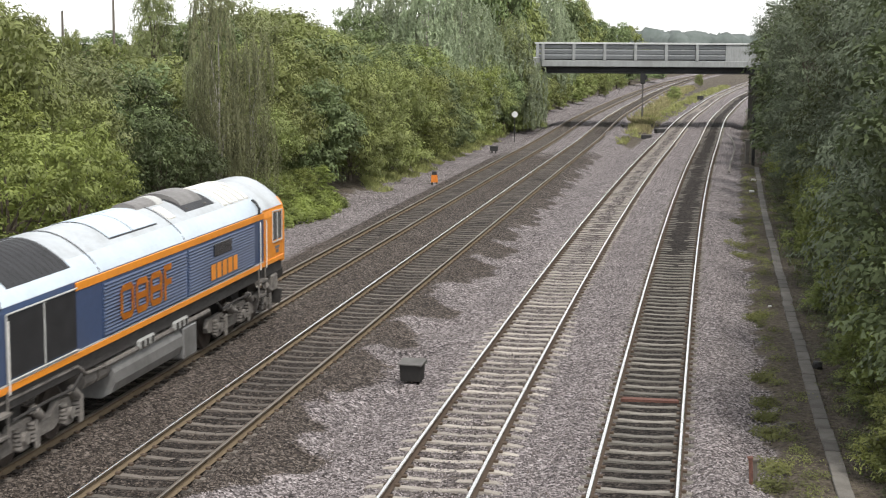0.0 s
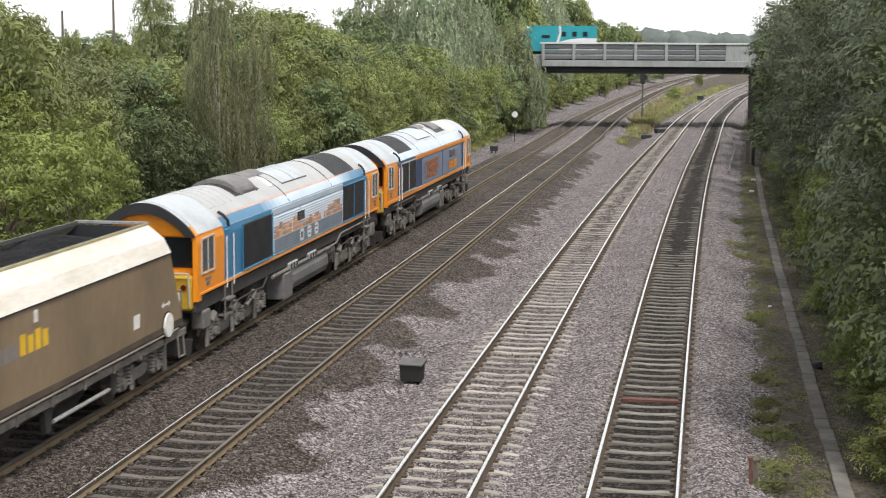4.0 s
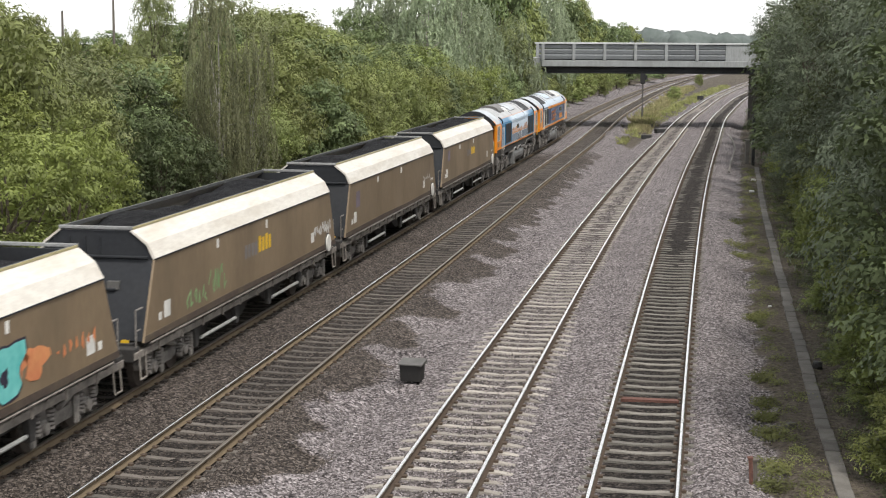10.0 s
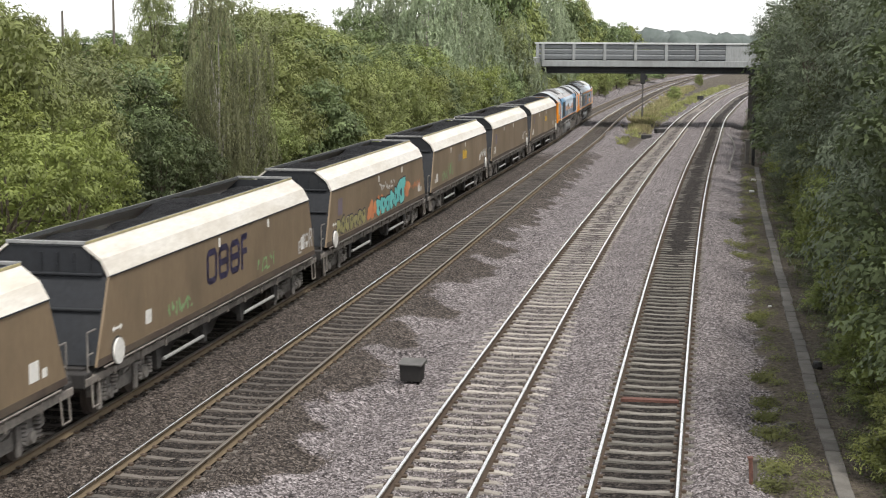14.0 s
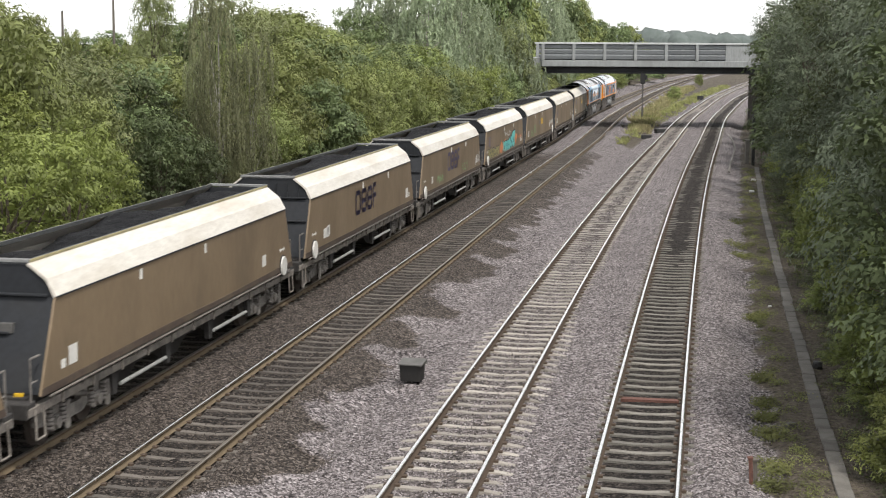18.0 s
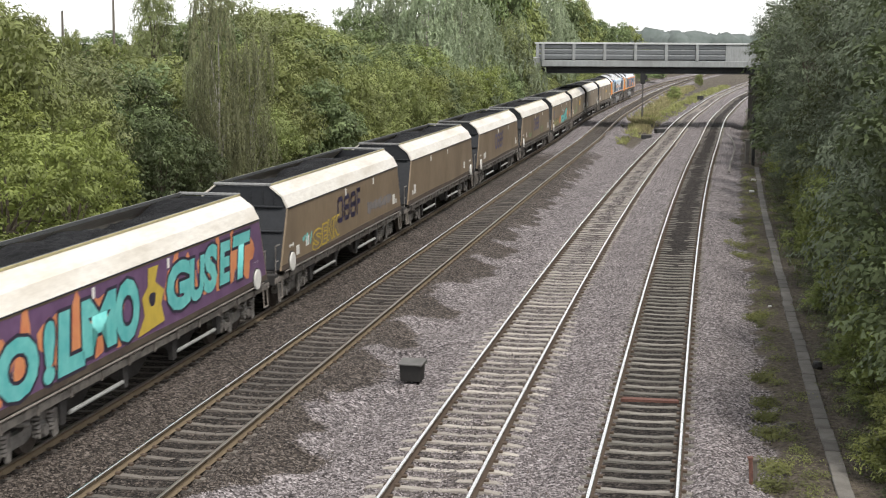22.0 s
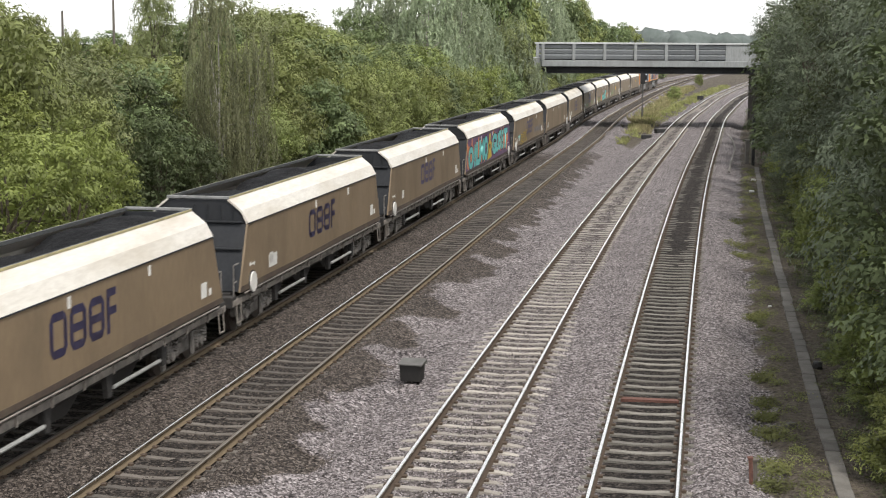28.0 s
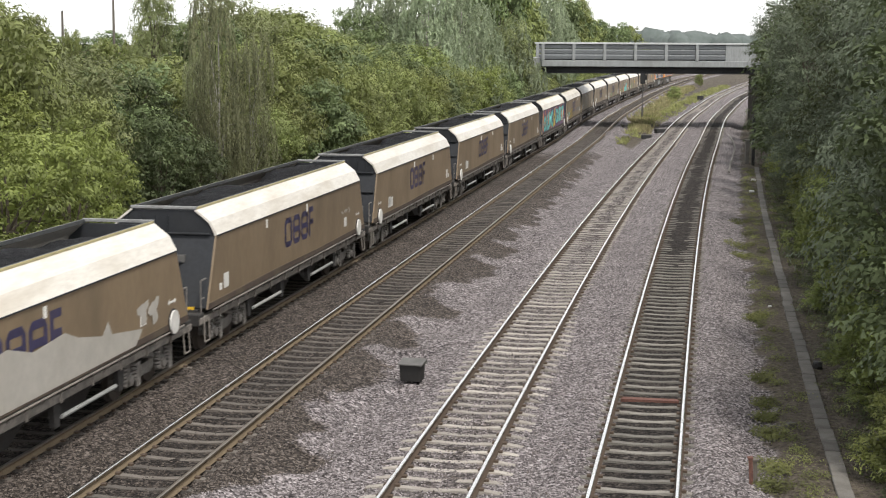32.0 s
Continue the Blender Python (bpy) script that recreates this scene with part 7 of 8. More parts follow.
sprayed_word(8, [("O", -7.75, -6.05, 1.36, 2.50, 0.0), ("!", -5.85, -5.35, 1.38, 2.56, 0.1), ("L", -5.2, -3.95, 1.40, 2.62, 0.1), ("M", -4.1, -2.35, 1.52, 2.66, 0.0), ("O", -2.4, -1.05, 1.42, 2.76, 0.0)],
             SPRAY_TEAL, "large teal sprayed letter", SPRAY_DARK)
sprayed_word(8, [("G", 0.6, 2.2, 1.56, 2.70, 0.0), ("U", 2.15, 3.2, 1.58, 2.62, 0.1), ("S", 3.2, 4.2, 1.62, 2.78, 0.1), ("E", 4.42, 5.2, 1.66, 2.72, 0.1), ("T", 5.4, 6.85, 1.60, 2.76, 0.2)],
             SPRAY_TEAL, "large teal sprayed letter", SPRAY_DARK)
patch(8, "spray_figure", SPRAY_YELLOW, "yellow sprayed shape", [(-1.2, 1.4), (0.45, 1.5), (0.25, 1.9), (0.45, 2.2), (-0.1, 2.45), (0.1, 2.8), (-0.5, 2.8), (-0.55, 2.4), (-0.9, 2.2), (-0.75, 1.8)], 4)
patch(8, "spray_core", SPRAY_DARK, "dark sprayed core", rounded(-0.5, -0.1, 1.95, 2.25, random.Random(2), 0.1, 12), 5)
wagon_logo(9, PURPLE, -1.9, 1.7, 1.78, 2.62)
wagon_logo(10, PURPLE, -1.6, 1.95, 1.78, 2.62)
label_on(10, -5.9, -5.1, 1.5, 1.85)
wagon_logo(11, PURPLE, -1.65, 1.9, 1.78, 2.64)
label_on(11, -5.9, -5.1, 1.5, 1.85)
wagon_logo(12, PURPLE, -1.7, 1.8, 1.82, 2.66)
strokes(12, SPRAY_GREY, "pale sprayed scrawl", 5.0, 6.5, 2.0, 2.2, 3, 61, 0.03)
wagon_logo(13, PURPLE, -1.75, 1.8, 1.80, 2.66)
patch(13, "overpaint", SPRAY_GREY, "pale grey overpaint along the lower side", [(-8.2, 1.26), (5.2, 1.26), (5.6, 1.55), (3.9, 1.75), (3.7, 2.05), (3.4, 1.8), (2.2, 2.0), (1.6, 2.2), (0.2, 2.1), (-0.8, 2.35), (-2.5, 2.2), (-4.5, 2.4), (-7.6, 2.2)], 2)
spray(13, SPRAY_GREY, "pale grey overpaint blot", 5.4, 6.7, 1.55, 2.15, 2, 62, None, 0, 0.8, 0.35)


def motions():
    """The train passes at a steady speed along its track."""
    for ob, start, turn in VEHICLES:
        rows = []
        for i in range(17):
            t = 2.0 * i
            s = start + SPEED * t
            xf, yf = along(s + 6.4)
            xr, yr = along(s - 6.4)
            rows.append((t, pose((xf + xr) / 2, (yf + yr) / 2, 0, 0, 0, math.degrees(math.atan2(-(xf - xr), yf - yr)) + turn)))
        walk(ob, rows)
    # wheels roll without slipping
    for ob, start, turn in VEHICLES:
        for bogie in ob.children:
            for w in bogie.children:
                if w.name.startswith("wheelset"):
                    at = w.matrix_basis.translation.copy()
                    step = SPEED / 15 / at.z * (-1 if turn == 0 else 1)
                    walk(w, [(i / 15, Matrix.Translation(at) @ Matrix.Rotation(step * i, 4, 'X')) for i in range(481)])
    # the horsebox crosses the bridge westwards and runs on down the road
    rows = []
    for i in range(17):
        t = 2.0 * i
        x = 17.5 - 13.95 * (t - 3.5)
        dz = road_z(x - 2) - road_z(x + 2)
        rows.append((t, pose(x, BY0 + 2.6, road_z(x), 0, math.degrees(math.atan2(dz, 4)), 0)))
    walk(horsebox, rows)


# ---- horsebox lorry on the road ----
def build_horsebox():
    """A lorry whose own space has -x forward."""
    lorry = empty("horsebox_lorry")
    bm = bmesh.new()
    prism(bm, [(-2.35, 0.75), (3.85, 0.75), (3.85, 3.05), (3.78, 3.12), (-2.35, 3.12)], -1.2, 1.2, 'y')
    body = part("box_body", bm, TURQUOISE, lorry, "turquoise box body")
    bm = bmesh.new()
    prism(bm, [(-3.85, 0.6), (-2.36, 0.6), (-2.36, 3.08), (-2.9, 2.98), (-3.55, 2.55), (-3.8, 1.8)], -1.15, 1.15, 'y')
    cab = part("cab", bm, TURQUOISE, lorry)
    bm = bmesh.new()
    prism(bm, [(-2.45, 3.10), (-3.0, 3.0), (-3.62, 2.56), (-3.62, 2.40), (-2.95, 2.80), (-2.45, 2.92)], -1.16, 1.16, 'y')
    part("cab_fairing", bm, WHITE_SIGN, cab, "white roof fairing")
    for s in (-1, 1):
        bm = bmesh.new()
        prism(bm, [(-3.62, 1.75), (-2.75, 1.75), (-2.75, 2.25), (-3.45, 2.25)], min(s * 1.152, s * 1.16), max(s * 1.152, s * 1.16), 'y')
        part("cab_window", bm, GLASS_DARK, cab)
        for x in (0.75, 1.75, 2.75):
            bm = bmesh.new()
            box(bm, x - 0.22, x + 0.22, min(s * 1.202, s * 1.215), max(s * 1.202, s * 1.215), 2.12, 2.58, 0.004)
            part("side_window", bm, GLASS_DARK, body)
        bm = bmesh.new()
        box(bm, -1.35, -0.55, min(s * 1.202, s * 1.215), max(s * 1.202, s * 1.215), 1.95, 2.25, 0.004)
        part("side_vent", bm, GLASS_DARK, body)
        bm = bmesh.new()
        prism(bm, [(0.28, 3.1), (0.46, 3.1), (0.52, 2.5), (0.35, 1.8), (0.1, 1.3), (-0.1, 1.3), (0.15, 1.8), (0.34, 2.5)], min(s * 1.202, s * 1.212), max(s * 1.202, s * 1.212), 'y')
        part("white_curve", bm, WHITE_SIGN, body, "white painted curve")
        bm = bmesh.new()
        prism(bm, [(0.35, 1.62), (1.2, 1.85), (2.4, 1.98), (3.84, 1.98), (3.84, 0.8), (0.2, 0.8)], min(s * 1.202, s * 1.209), max(s * 1.202, s * 1.209), 'y')
        part("white_swoosh", bm, WHITE_SIGN, body, "white painted lower panel")
        for x in (-2.9, 2.2):
            bm = bmesh.new()
            rod(bm, (x, s * 0.92, 0.46), (x, s * 1.16, 0.46), 0.46, 20)
            wheel = part("wheel", bm, DARK_STEEL, lorry)
            bm = bmesh.new()
            rod(bm, (x, s * 1.161, 0.46), (x, s * 1.175, 0.46), 0.22, 14)
            part("hub", bm, GRILLE_RIM, wheel)
    bm = bmesh.new()
    box(bm, -3.6, 3.8, -0.5, 0.5, 0.45, 0.74)
    part("chassis", bm, DARK_STEEL, lorry)
    return tagged(lorry, "turquoise and white horsebox lorry on the road bridge", "lorry")


horsebox = build_horsebox()


# ---- lineside equipment ----
def ground_at(x, y):
    return float(ground_z(np.array(float(x)), np.array(float(y))))


def build_trough():
    trough = empty("cable_trough")
    tagged(trough, "weathered grey concrete cable trough with loose lids", "cable trough", kind="structure")
    bm = bmesh.new()
    box(bm, -0.148, 0.148, -0.44, 0.44, -0.03, 0.03, 0.012)
    lid = mesh_of("trough_lid", bm, CONC_LID)
    bm = bmesh.new()
    box(bm, -0.14, 0.14, -0.452, 0.452, -0.26, -0.034)
    base = mesh_of("trough_base", bm, CONC_LID)
    rnd = random.Random(8)
    y = 21.0
    shift = 0.0
    n = 0
    while y < 101:
        if n % 6 == 0:
            shift = rnd.uniform(-0.025, 0.025)
        x = float(track_x("d", y)) + 3.735 + shift
        turn = -math.degrees(math.atan(float(track_slope("d", y))))
        z = -0.30
        again("trough_base", base, trough, pose(x, y, z, 0, 0, turn))
        again("trough_lid", lid, trough, pose(x + rnd.uniform(-0.012, 0.012), y, z + rnd.uniform(-0.003, 0.012), rnd.uniform(-0.8, 0.8), rnd.uniform(-1.5, 1.5), turn + rnd.uniform(-0.8, 0.8)))
        y += 0.905 * math.cos(radians(turn))
        n += 1


build_trough()


def build_case(name, label, x, y, w, d, h, mat, lid_mat, turn=0.0, legs=False, sink=0.05):
    """A trackside equipment case with an overhanging lid."""
    case = empty(name)
    bm = bmesh.new()
    z0 = 0.18 if legs else 0.0
    prism(bm, [(-w * 0.46, z0), (w * 0.46, z0), (w * 0.5, h - 0.05), (-w * 0.5, h - 0.05)], -d / 2, d / 2)
    part("body", bm, mat, case)
    bm = bmesh.new()
    box(bm, -w / 2 - 0.03, w / 2 + 0.03, -d / 2 - 0.03, d / 2 + 0.03, h - 0.047, h, 0.012)
    part("lid", bm, lid_mat, case, "dusty lid")
    if legs:
        for a in (-1, 1):
            bm = bmesh.new()
            box(bm, a * w * 0.22 - 0.05, a * w * 0.22 + 0.05, -0.06, 0.06, -0.25, z0 - 0.003)
            part("leg", bm, mat, case)
    case.matrix_basis = pose(x, y, ground_at(x, y) - sink, 0, 0, turn)
    return tagged(case, label, "equipment box")


def build_location_case(x, y):
    """A squat cast case: wide lid, body drawn in downwards, a short foot."""
    case = empty("location_case")
    bm = bmesh.new()
    lo = [bm.verts.new(c) for c in ((-0.235, -0.18, 0.07), (0.235, -0.18, 0.07), (0.235, 0.18, 0.07), (-0.235, 0.18, 0.07))]
    hi = [bm.verts.new(c) for c in ((-0.25, -0.20, 0.385), (0.25, -0.20, 0.385), (0.25, 0.20, 0.385), (-0.25, 0.20, 0.385))]
    bm.faces.new(lo[::-1])
    bm.faces.new(hi)
    for i in range(4):
        bm.faces.new((lo[i], lo[(i + 1) % 4], hi[(i + 1) % 4], hi[i]))
    part("body", bm, BOX_GREY, case)
    bm = bmesh.new()
    prism(bm, [(-0.24, 0.388), (0.24, 0.388), (0.24, 0.465), (-0.24, 0.410)], -0.29, 0.29, 'x')
    part("lid", bm, BOX_LID, case, "dusty sloping lid")
    bm = bmesh.new()
    box(bm, -0.10, 0.10, -0.10, 0.10, -0.3, 0.067, 0.01)
    part("foot", bm, BOX_GREY, case)
    case.matrix_basis = pose(x, y, ground_at(x, y) - 0.03, 0, 0, -15)
    for o in case.children:
        o.scale.z = 1.2
    tagged(case, "dark grey cast equipment case standing in the ballast", "equipment box")


build_location_case(-0.70, 35.18)
build_case("trackside_box", "small black box on the ballast shoulder", 3.75, 114.6, 0.6, 0.4, 0.55, DARK_STEEL, DARK_STEEL, 0, True, 0.0)
build_case("trackside_box", "small black point box between the tracks", 17.3, 131.5, 0.85, 0.5, 0.42, DARK_STEEL, BOX_LID, 0)
build_case("trackside_box", "small black point box between the tracks", 19.4, 138.0, 0.95, 0.5, 0.42, DARK_STEEL, BOX_LID, 25)
build_case("trackside_box", "small black box in the grass strip", 37.2, 224.0, 0.9, 0.6, 0.7, DARK_STEEL, DARK_STEEL, 0)


def build_ground_signal():
    sig = empty("ground_signal")
    bm = bmesh.new()
    prism(bm, [(-0.2, 0.0), (0.2, 0.0), (0.17, 0.42), (-0.17, 0.42)], -0.15, 0.15)
    part("housing", bm, ORANGE_PLASTIC, sig, "orange housing")
    bm = bmesh.new()
    prism(bm, [(-0.16, 0.423), (0.16, 0.423), (0.12, 0.62), (-0.12, 0.62)], -0.14, 0.14)
    part("hood", bm, DARK_STEEL, sig, "black hood")
    for a in (-0.13, 0.13):
        bm = bmesh.new()
        box(bm, a - 0.05, a + 0.05, -0.1, 0.1, -0.18, -0.003)
        part("foot", bm, DARK_STEEL, sig)
    sig.matrix_basis = pose(-0.52, 88.3, ground_at(-0.52, 88.3) + 0.15)
    tagged(sig, "small orange and black ground signal beside the track", "signal")


build_ground_signal()


def build_disc_sign():
    sign = empty("disc_sign")
    bm = bmesh.new()
    rod(bm, (0, -0.02, 2.30), (0, 0.02, 2.30), 0.25, 24)
    part("disc", bm, WHITE_SIGN, sign, "round white disc")
    bm = bmesh.new()
    rod(bm, (0, 0.06, -0.2), (0, 0.06, 2.42), 0.03, 8)
    part("post", bm, DARK_STEEL, sign)
    x, y = 5.9, 128.0
    sign.matrix_basis = pose(x, y, ground_at(x, y))
    tagged(sign, "round white lineside sign on a thin post", "sign")


build_disc_sign()


def build_signal():
    sig = empty("colour_light_signal")
    bm = bmesh.new()
    rod(bm, (0, 0, -0.2), (0, 0, 3.798), 0.085, 10)
    part("post", bm, BOX_LID, sig)
    bm = bmesh.new()
    box(bm, -0.25, 0.25, -0.12, 0.2, 3.8, 5.0, 0.04)
    part("head", bm, DARK_STEEL, sig, "black signal head seen from behind")
    bm = bmesh.new()
    box(bm, 0.26, 0.46, -0.1, 0.15, 4.2, 4.7, 0.03)
    part("repeater_box", bm, DARK_STEEL, sig)
    bm = bmesh.new()
    box(bm, -0.45, 0.45, -0.4, 0.4, -0.3, 0.12, 0.03)
    part("base", bm, CONC_LID, sig)
    x, y = 20.9, 162.5
    sig.matrix_basis = pose(x, y, ground_at(x, y))
    tagged(sig, "colour light signal on a grey post beyond the bridge", "signal")


build_signal()


def build_pole(x, y, top, label):
    pole = empty("telegraph_pole")
    bm = bmesh.new()
    rod(bm, (0, 0, 0), (0, 0, 1), 0.14, 10, 0.10)
    p = part("shaft", bm, POLE_WOOD, pole)
    z = road_z(x) - 0.6
    p.scale = (1, 1, top - z)
    bm = bmesh.new()
    rod(bm, (0, 0, top - z), (0, 0, top - z + 0.12), 0.11, 10, 0.02)
    part("cap", bm, DARK_STEEL, pole)
    pole.matrix_basis = pose(x, y, z)
    tagged(pole, label, "pole", "poles along the road")


build_pole(-31.0, 145.6, 11.5, "tall weathered wooden pole beside the road")
build_pole(-35.8, 145.6, 10.4, "weathered wooden pole beside the road")


def build_east_post():
    post = empty("retaining_post")
    bm = bmesh.new()
    box(bm, -0.10, 0.10, -0.12, 0.12, -0.5, 3.3, 0.015)
    part("post", bm, DARK_STEEL, post)
    bm = bmesh.new()
    box(bm, -0.14, 0.14, -0.16, 0.16, 3.303, 3.38, 0.01)
    part("cap", bm, DARK_STEEL, post)
    post.matrix_basis = pose(20.75, 103.0, -0.3)
    tagged(post, "dark steel post beside the cable trough", "post")
    slab = empty("concrete_pillar")
    bm = bmesh.new()
    box(bm, -0.12, 0.12, -0.2, 0.2, -0.4, 1.55, 0.03)
    part("shaft", bm, CONC_LID, slab)
    bm = bmesh.new()
    box(bm, -0.15, 0.15, -0.23, 0.23, 1.553, 1.65, 0.02)
    part("cap", bm, CONC_LID, slab)
    slab.matrix_basis = pose(20.62, 104.4, -0.35)
    tagged(slab, "short grey concrete pillar beside the track", "pillar")
    hose = empty("loose_cable")
    bm = bmesh.new()
    pts = []
    for i in range(15):
        u = i / 14
        y = 96.0 + 42.0 * u
        pts.append((float(track_x("d", y)) + 1.95 + 0.5 * math.sin(u * 4.5) * u, y, -0.22 + 0.10 * math.sin(u * 3)))
    bar(bm, pts, 0.07, 6)
    tagged(part("sheath", bm, BOGIE, hose), kind="stuff")
    tagged(hose, "grey-brown cable lying along the ballast shoulder", "cable")


build_east_post()


def build_stake(x, y, h, label, mat):
    st = empty("iron_stake")
    bm = bmesh.new()
    prism(bm, [(-0.035, -0.03), (0.035, -0.03), (0.03, 0.03), (-0.03, 0.03)], -0.3, h, 'z')
    part("shaft", bm, mat, st)
    bm = bmesh.new()
    box(bm, -0.05, 0.05, -0.045, 0.045, h + 0.002, h + 0.05, 0.01)
    part("head", bm, mat, st)
    st.matrix_basis = pose(x, y, ground_at(x, y), 3, -4)
    tagged(st, label, "stake")


def build_timber():
    """A rust-red timber laid between the rails of the east track."""
    y = 33.4
    x = float(track_x("d", y))
    bm = bmesh.new()
    prism(bm, [(-0.64, -0.12), (0.64, -0.12), (0.64, -0.02), (0.60, 0.02), (0.60, 0.09), (-0.62, 0.09), (-0.62, 0.02), (-0.64, -0.02)], -0.22, -0.155, 'z')
    ob = new("timber_strip", mesh_of("timber_strip", bm, RUSTY))
    ob.matrix_basis = pose(x, y, 0, 0, 0, -math.degrees(math.atan(float(track_slope("d", y)))))
    tagged(ob, "rust-red timber strip lying between the rails", "timber")


build_timber()
build_stake(5.66, 27.3, 0.5, "rusty iron stake at the edge of the ballast", RUSTY)
build_stake(5.80, 27.6, 0.4, "pale wooden stake at the edge of the ballast", POLE_WOOD)


def lump(name, label, category, x, y, sx, sy, sz, mat, seed, turn=0):
    """A broken block or a stone lying on the ground."""
    rs = np.random.RandomState(seed)
    bm = bmesh.new()
    bmesh.ops.create_icosphere(bm, subdivisions=2, radius=0.5)
    for v in bm.verts:
        v.co = Vector([math.copysign(abs(c * 2) ** 0.6 / 2, c) for c in v.co]) * (1 + rs.uniform(-0.1, 0.1))
        v.co.x *= sx
        v.co.y *= sy
        v.co.z *= sz
    ob = new(name, mesh_of(name, bm, mat))
    ob.matrix_basis = pose(x, y, ground_at(x, y) + sz * 0.32, 0, 0, turn)
    return tagged(ob, label, category)


lump("stone_block", "dark broken block beside the cable trough", "block", 9.35, 37.6, 0.22, 0.3, 0.22, BOX_GREY, 1)
lump("stone_block", "grey lump of concrete by the cable trough", "block", 7.35, 31.6, 0.26, 0.16, 0.14, CONC_LID, 2, 30)
lump("stone", "pale stone on the bare soil", "stone", 10.1, 37.2, 0.22, 0.16, 0.1, CONC_LID, 3)
lump("stone", "pale stone beside the cable trough", "stone", 6.85, 30.8, 0.12, 0.08, 0.05, CONC_LID, 4, 40)
lump("stone", "pale stone on the cess", "stone", 18.4, 91.0, 0.3, 0.2, 0.16, WHITE_SIGN, 5)
lump("stone", "pale stone on the cess", "stone", 16.9, 84.0, 0.3, 0.2, 0.14, WHITE_SIGN, 6)
lump("stone", "pale stone on the cess", "stone", 10.05, 46.6, 0.12, 0.1, 0.07, WHITE_SIGN, 7)


# ---- loose stones on the ballast, where one can tell them apart ----
def scatter_stones(n, seed):
    rs = np.random.RandomState(seed)
    y = 25.0 + 37.0 * rs.uniform(0, 1, n) ** 1.5
    x = track_x("a", y) - 2.6 + rs.uniform(0, 1, n) * (track_x("d", y) - track_x("a", y) + 5.2)
    xa, xb, xc, xd = (track_x(k, y) for k in "abcd")
    four = np.minimum.reduce([np.abs(x - xa), np.abs(x - xb), np.abs(x - xc), np.abs(x - xd)])
    off, w = heap_edge(y)
    pale = (x - xb - off > rs.normal(0, 0.12, n)) & (np.abs(x - xd) > 0.7) & (rs.uniform(0, 1, n) < np.where(x - xd > 2.45, 0.25, 0.95))
    ok = (np.abs(four - 0.7525) > 0.09) & (np.abs(x - xd) > 0.7) & ((np.minimum(np.abs(x - xb), np.abs(x - xa)) > 0.7) | (rs.uniform(0, 1, n) < 0.35))
    x, y, pale = x[ok], y[ok], pale[ok]
    n = len(x)
    z = ground_z(x, y) + 0.012
    base = np.array([(1, 0, -0.2), (-1, 0, -0.2), (0, 1, -0.2), (0, -1, -0.2), (0, 0, 1)], float)
    tri = np.array([(0, 2, 4), (2, 1, 4), (1, 3, 4), (3, 0, 4)])
    v = base[None] * rs.uniform(0.6, 1.2, (n, 5, 1)) * rs.uniform(0.017, 0.031, (n, 1, 1))
    a, b = rs.uniform(0, 6.3, n), rs.uniform(-0.45, 0.45, n)
    c, s = np.cos(a)[:, None], np.sin(a)[:, None]
    vx, vy, vz = v[..., 0] * c - v[..., 1] * s, v[..., 0] * s + v[..., 1] * c, v[..., 2]
    cb, sb = np.cos(b)[:, None], np.sin(b)[:, None]
    vx, vz = vx * cb - vz * sb, vx * sb + vz * cb
    v = np.stack([vx + x[:, None], vy + y[:, None], vz * 0.85 + z[:, None]], -1)
    for sel, mat, words in ((pale, STONE_NEW, "loose pale grey ballast stones"), (~pale, STONE_OLD, "loose dark brown ballast stones")):
        k = int(sel.sum())
        f = (np.arange(k)[:, None, None] * 5 + tri[None]).reshape(-1, 3)
        tagged(new("ballast_stones", mesh_np("ballast_stones", v[sel].reshape(-1, 3), f, mat)), words, "ballast", kind="stuff")


scatter_stones(72000, 17)


# ---- grass and weeds ----
def blades(name, label, spots, mat, n, size, seed):
    """Tufts of upright blades about the given spots: (x, y, radius)."""
    rs = np.random.RandomState(seed)
    sp = np.array(spots)
    pick = rs.randint(0, len(sp), n)
    a = rs.uniform(0, 2 * math.pi, n)
    r = sp[pick, 2] * np.sqrt(rs.uniform(0, 1, n))
    x, y = sp[pick, 0] + r * np.cos(a), sp[pick, 1] + r * np.sin(a) * 1.6
    z = ground_z(x, y) - 0.03
    h = size * rs.uniform(0.5, 1.4, n)
    lean = rs.normal(0, 0.45, (n, 2)) * h[:, None]
    w = 0.18 * h
    t = rs.uniform(0, 2 * math.pi, n)
    dx, dy = np.cos(t) * w / 2, np.sin(t) * w / 2
    v = np.stack([np.stack([x - dx, y - dy, z], -1), np.stack([x + dx, y + dy, z], -1),
                  np.stack([x + lean[:, 0] * 0.5 + dx * 0.8, y + lean[:, 1] * 0.5 + dy * 0.8, z + h * 0.6], -1), np.stack([x + lean[:, 0], y + lean[:, 1], z + h], -1)], 1)
    me = mesh_np(name, v.reshape(-1, 3), np.arange(n * 4).reshape(-1, 4), mat)
    tagged(new(name, me), label, "grass", kind="stuff")


def strip(track, y0, y1, off, r, step, rnd, wob=0.4):
    out = []
    y = y0
    while y < y1:
        out.append((float(track_x(track, y)) + off + rnd.uniform(-wob, wob), y, r * rnd.uniform(0.6, 1.3)))
        y += step * rnd.uniform(0.6, 1.4)
    return out


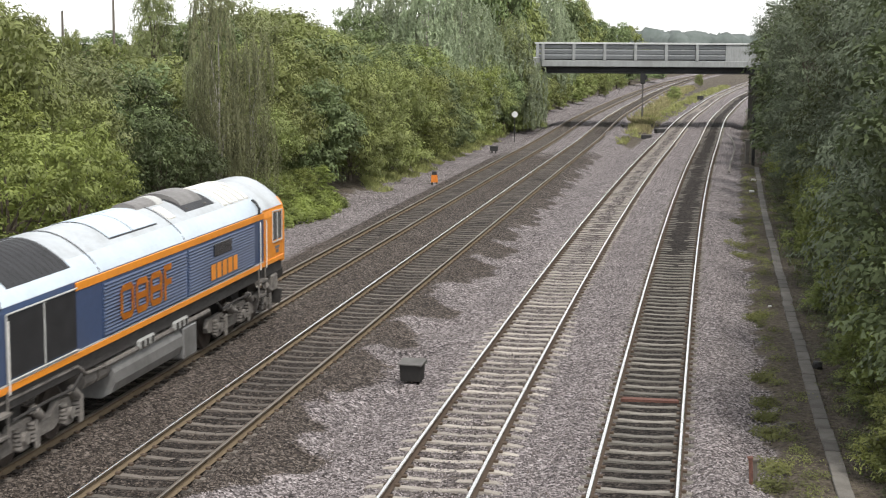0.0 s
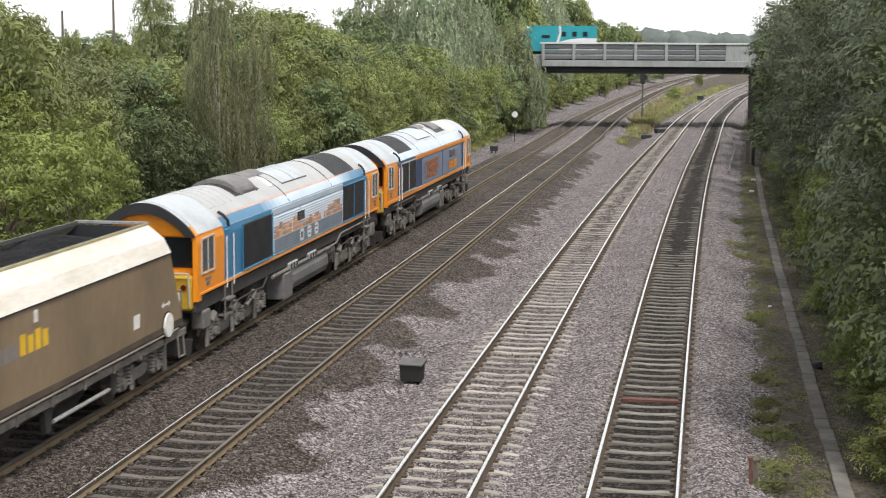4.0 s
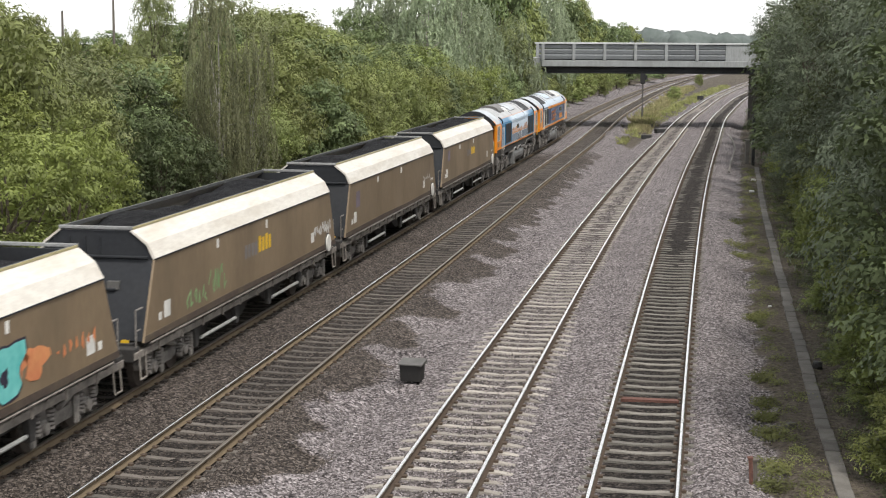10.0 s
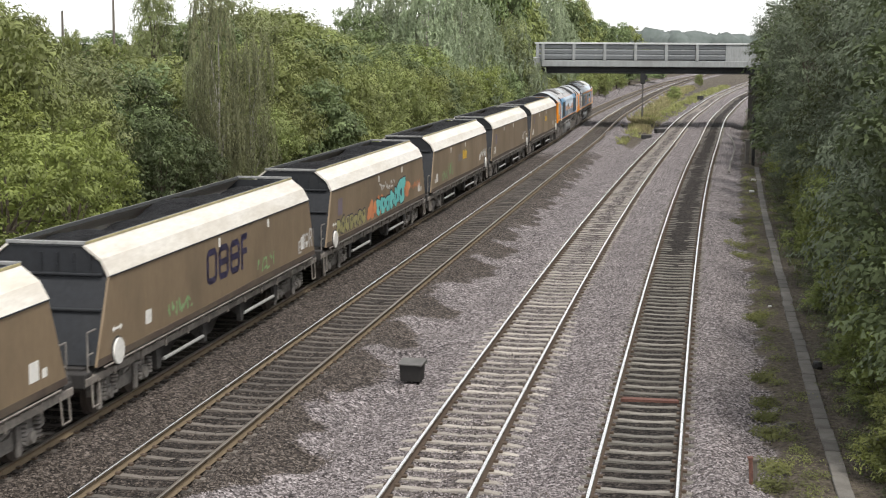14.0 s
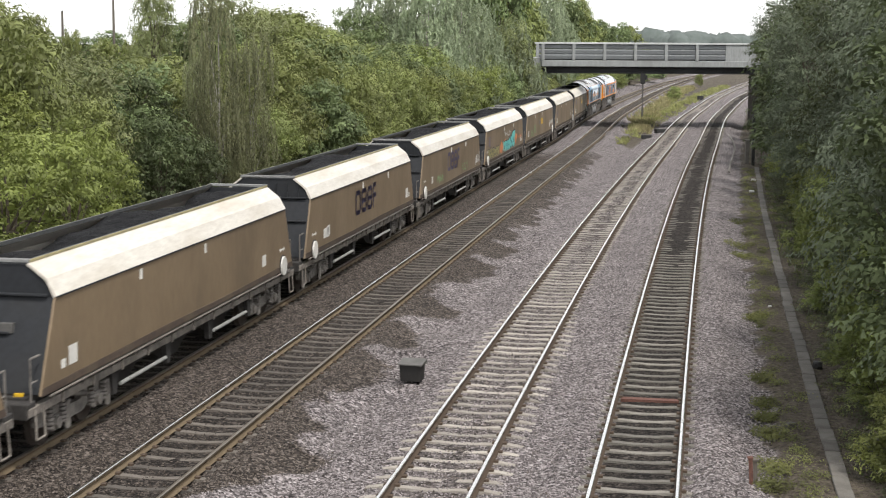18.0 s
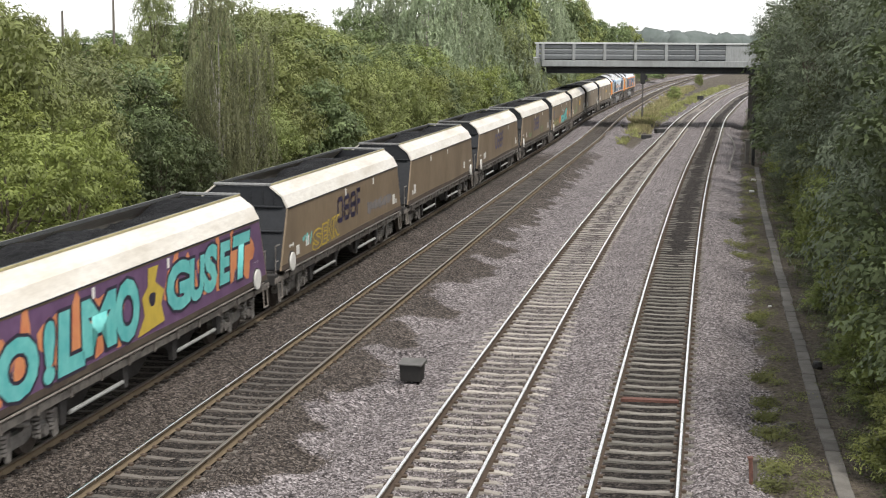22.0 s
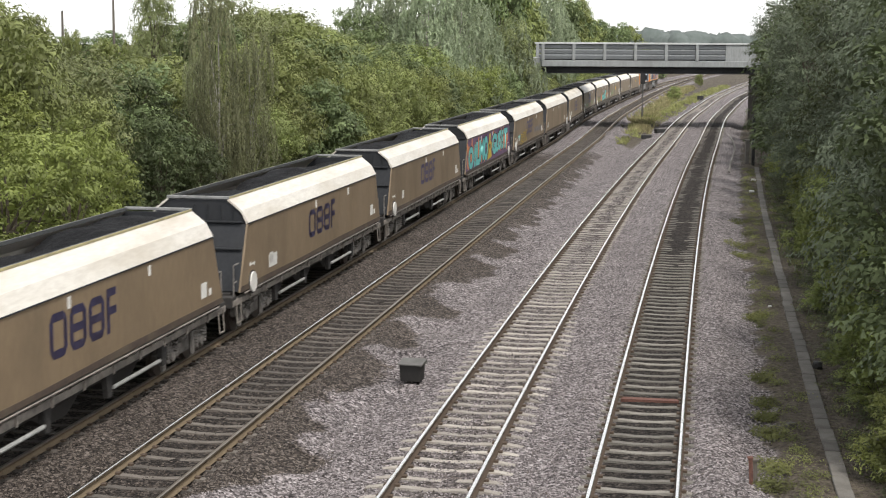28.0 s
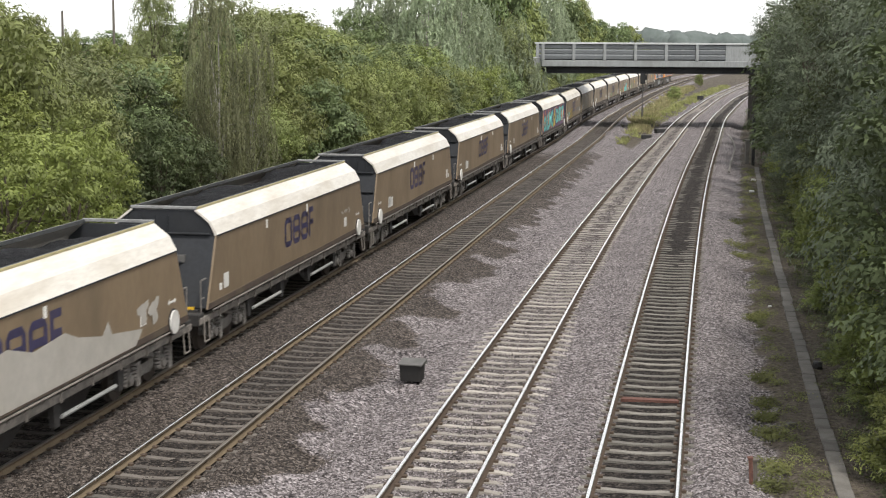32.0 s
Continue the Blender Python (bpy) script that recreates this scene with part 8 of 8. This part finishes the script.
gr = random.Random(5)
blades("grass", "rough yellow-green grass along the foot of the bushes", strip("a", 45, 62, -5.2, 0.8, 1.4, gr, 0.5) + strip("a", 84, 150, -5.2, 0.7, 1.4, gr, 0.5), GRASS, 18000, 0.24, 1)
blades("grass", "yellow-green grass on the island strip", strip("b", 150, 290, 3.4, 1.0, 1.6, gr, 0.9) + strip("b", 122, 150, 3.2, 0.5, 4.0, gr, 0.5) + strip("c", 160, 300, -3.2, 0.9, 2.0, gr, 0.7), GRASS, 10000, 0.36, 2)
blades("dry_grass", "dry straw-coloured grass on the island strip", strip("b", 140, 290, 3.2, 1.0, 2.0, gr, 1.0), DRY_GRASS, 9000, 0.42, 3)
def leafy(name, label, spots, mat, n, size, height, seed):
    """Low leafy plants about the given spots: (x, y, radius)."""
    rs = np.random.RandomState(seed)
    sp = np.array(spots)
    pick = rs.randint(0, len(sp), n)
    a = rs.uniform(0, 2 * math.pi, n)
    r = sp[pick, 2] * rs.uniform(0, 1, n) ** 0.7
    x, y = sp[pick, 0] + r * np.cos(a), sp[pick, 1] + r * np.sin(a) * 1.5
    z = ground_z(x, y) + height * rs.uniform(0, 1, n) * (1 - 0.6 * r / sp[pick, 2])
    up = np.stack([np.cos(a) * 0.5, np.sin(a) * 0.5, np.ones(n)], -1)
    v, f = leaves(rs, np.stack([x, y, z], -1), up, 5, size, 0.16, 0.05, 0.1, 0.5)
    tagged(new(name, mesh_np(name, v, f, mat)), label, "weeds", kind="stuff")


leafy("nettles", "bright green leafy mound of nettles below the bushes", [(-7.6, 66.5, 1.1), (-7.0, 68.6, 1.2), (-6.4, 70.8, 1.2), (-5.9, 73.0, 1.0), (-5.5, 75.0, 0.8), (-7.9, 69.6, 1.2), (-7.1, 72.6, 1.2), (-6.6, 75.0, 1.0)], LEAF_YELLOW, 9000, 0.13, 0.75, 6)
near_edge = [(6.35, 28.6, 0.4), (6.05, 27.4, 0.35), (6.8, 31.2, 0.35), (7.0, 32.6, 0.25), (7.3, 34.0, 0.3), (11.9, 61.5, 0.6), (11.5, 58.5, 0.4), (7.75, 36.6, 0.3), (9.3, 45.0, 0.35), (13.6, 70.0, 0.5)]
leafy("weeds", "yellow-green weeds between the ballast and the cable trough", near_edge, LEAF_WEED, 2400, 0.06, 0.20, 14)
leafy("weeds", "low green weeds beside the cable trough", strip("d", 24, 100, 3.1, 0.3, 1.1, gr, 0.35) + strip("d", 24, 100, 4.35, 0.3, 1.6, gr, 0.25), LEAF_WEED, 7500, 0.05, 0.10, 4)
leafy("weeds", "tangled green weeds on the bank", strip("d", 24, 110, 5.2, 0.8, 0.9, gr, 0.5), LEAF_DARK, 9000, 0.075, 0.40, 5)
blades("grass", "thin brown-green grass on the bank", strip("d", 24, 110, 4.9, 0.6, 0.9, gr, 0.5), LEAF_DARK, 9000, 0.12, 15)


# ---- distant woods ----
def far_woods():
    rs = np.random.RandomState(3)
    bm = bmesh.new()
    bmesh.ops.create_icosphere(bm, subdivisions=2, radius=1.0)
    src = np.array([v.co[:] for v in bm.verts])
    fc = np.array([[v.index for v in f.verts] for f in bm.faces])
    bm.free()
    vs, fs, o = [], [], 0
    for i in range(420):
        x = rs.uniform(20, 340)
        y = rs.uniform(690, 800)
        h = rs.uniform(11, 15.5) + 2.5 * math.sin(x * 0.035)
        r = rs.uniform(6, 10)
        v = src * np.array([r, r, h * 0.6]) * (1 + 0.22 * rs.uniform(-1, 1, (len(src), 1))) + np.array([x, y, h * 0.42])
        vs.append(v)
        fs.append(fc + o)
        o += len(src)
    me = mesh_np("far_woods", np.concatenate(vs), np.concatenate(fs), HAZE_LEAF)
    tagged(new("far_woods", me), "line of distant woods coloured blue-green for haze", "woods", kind="stuff")


far_woods()


motions()
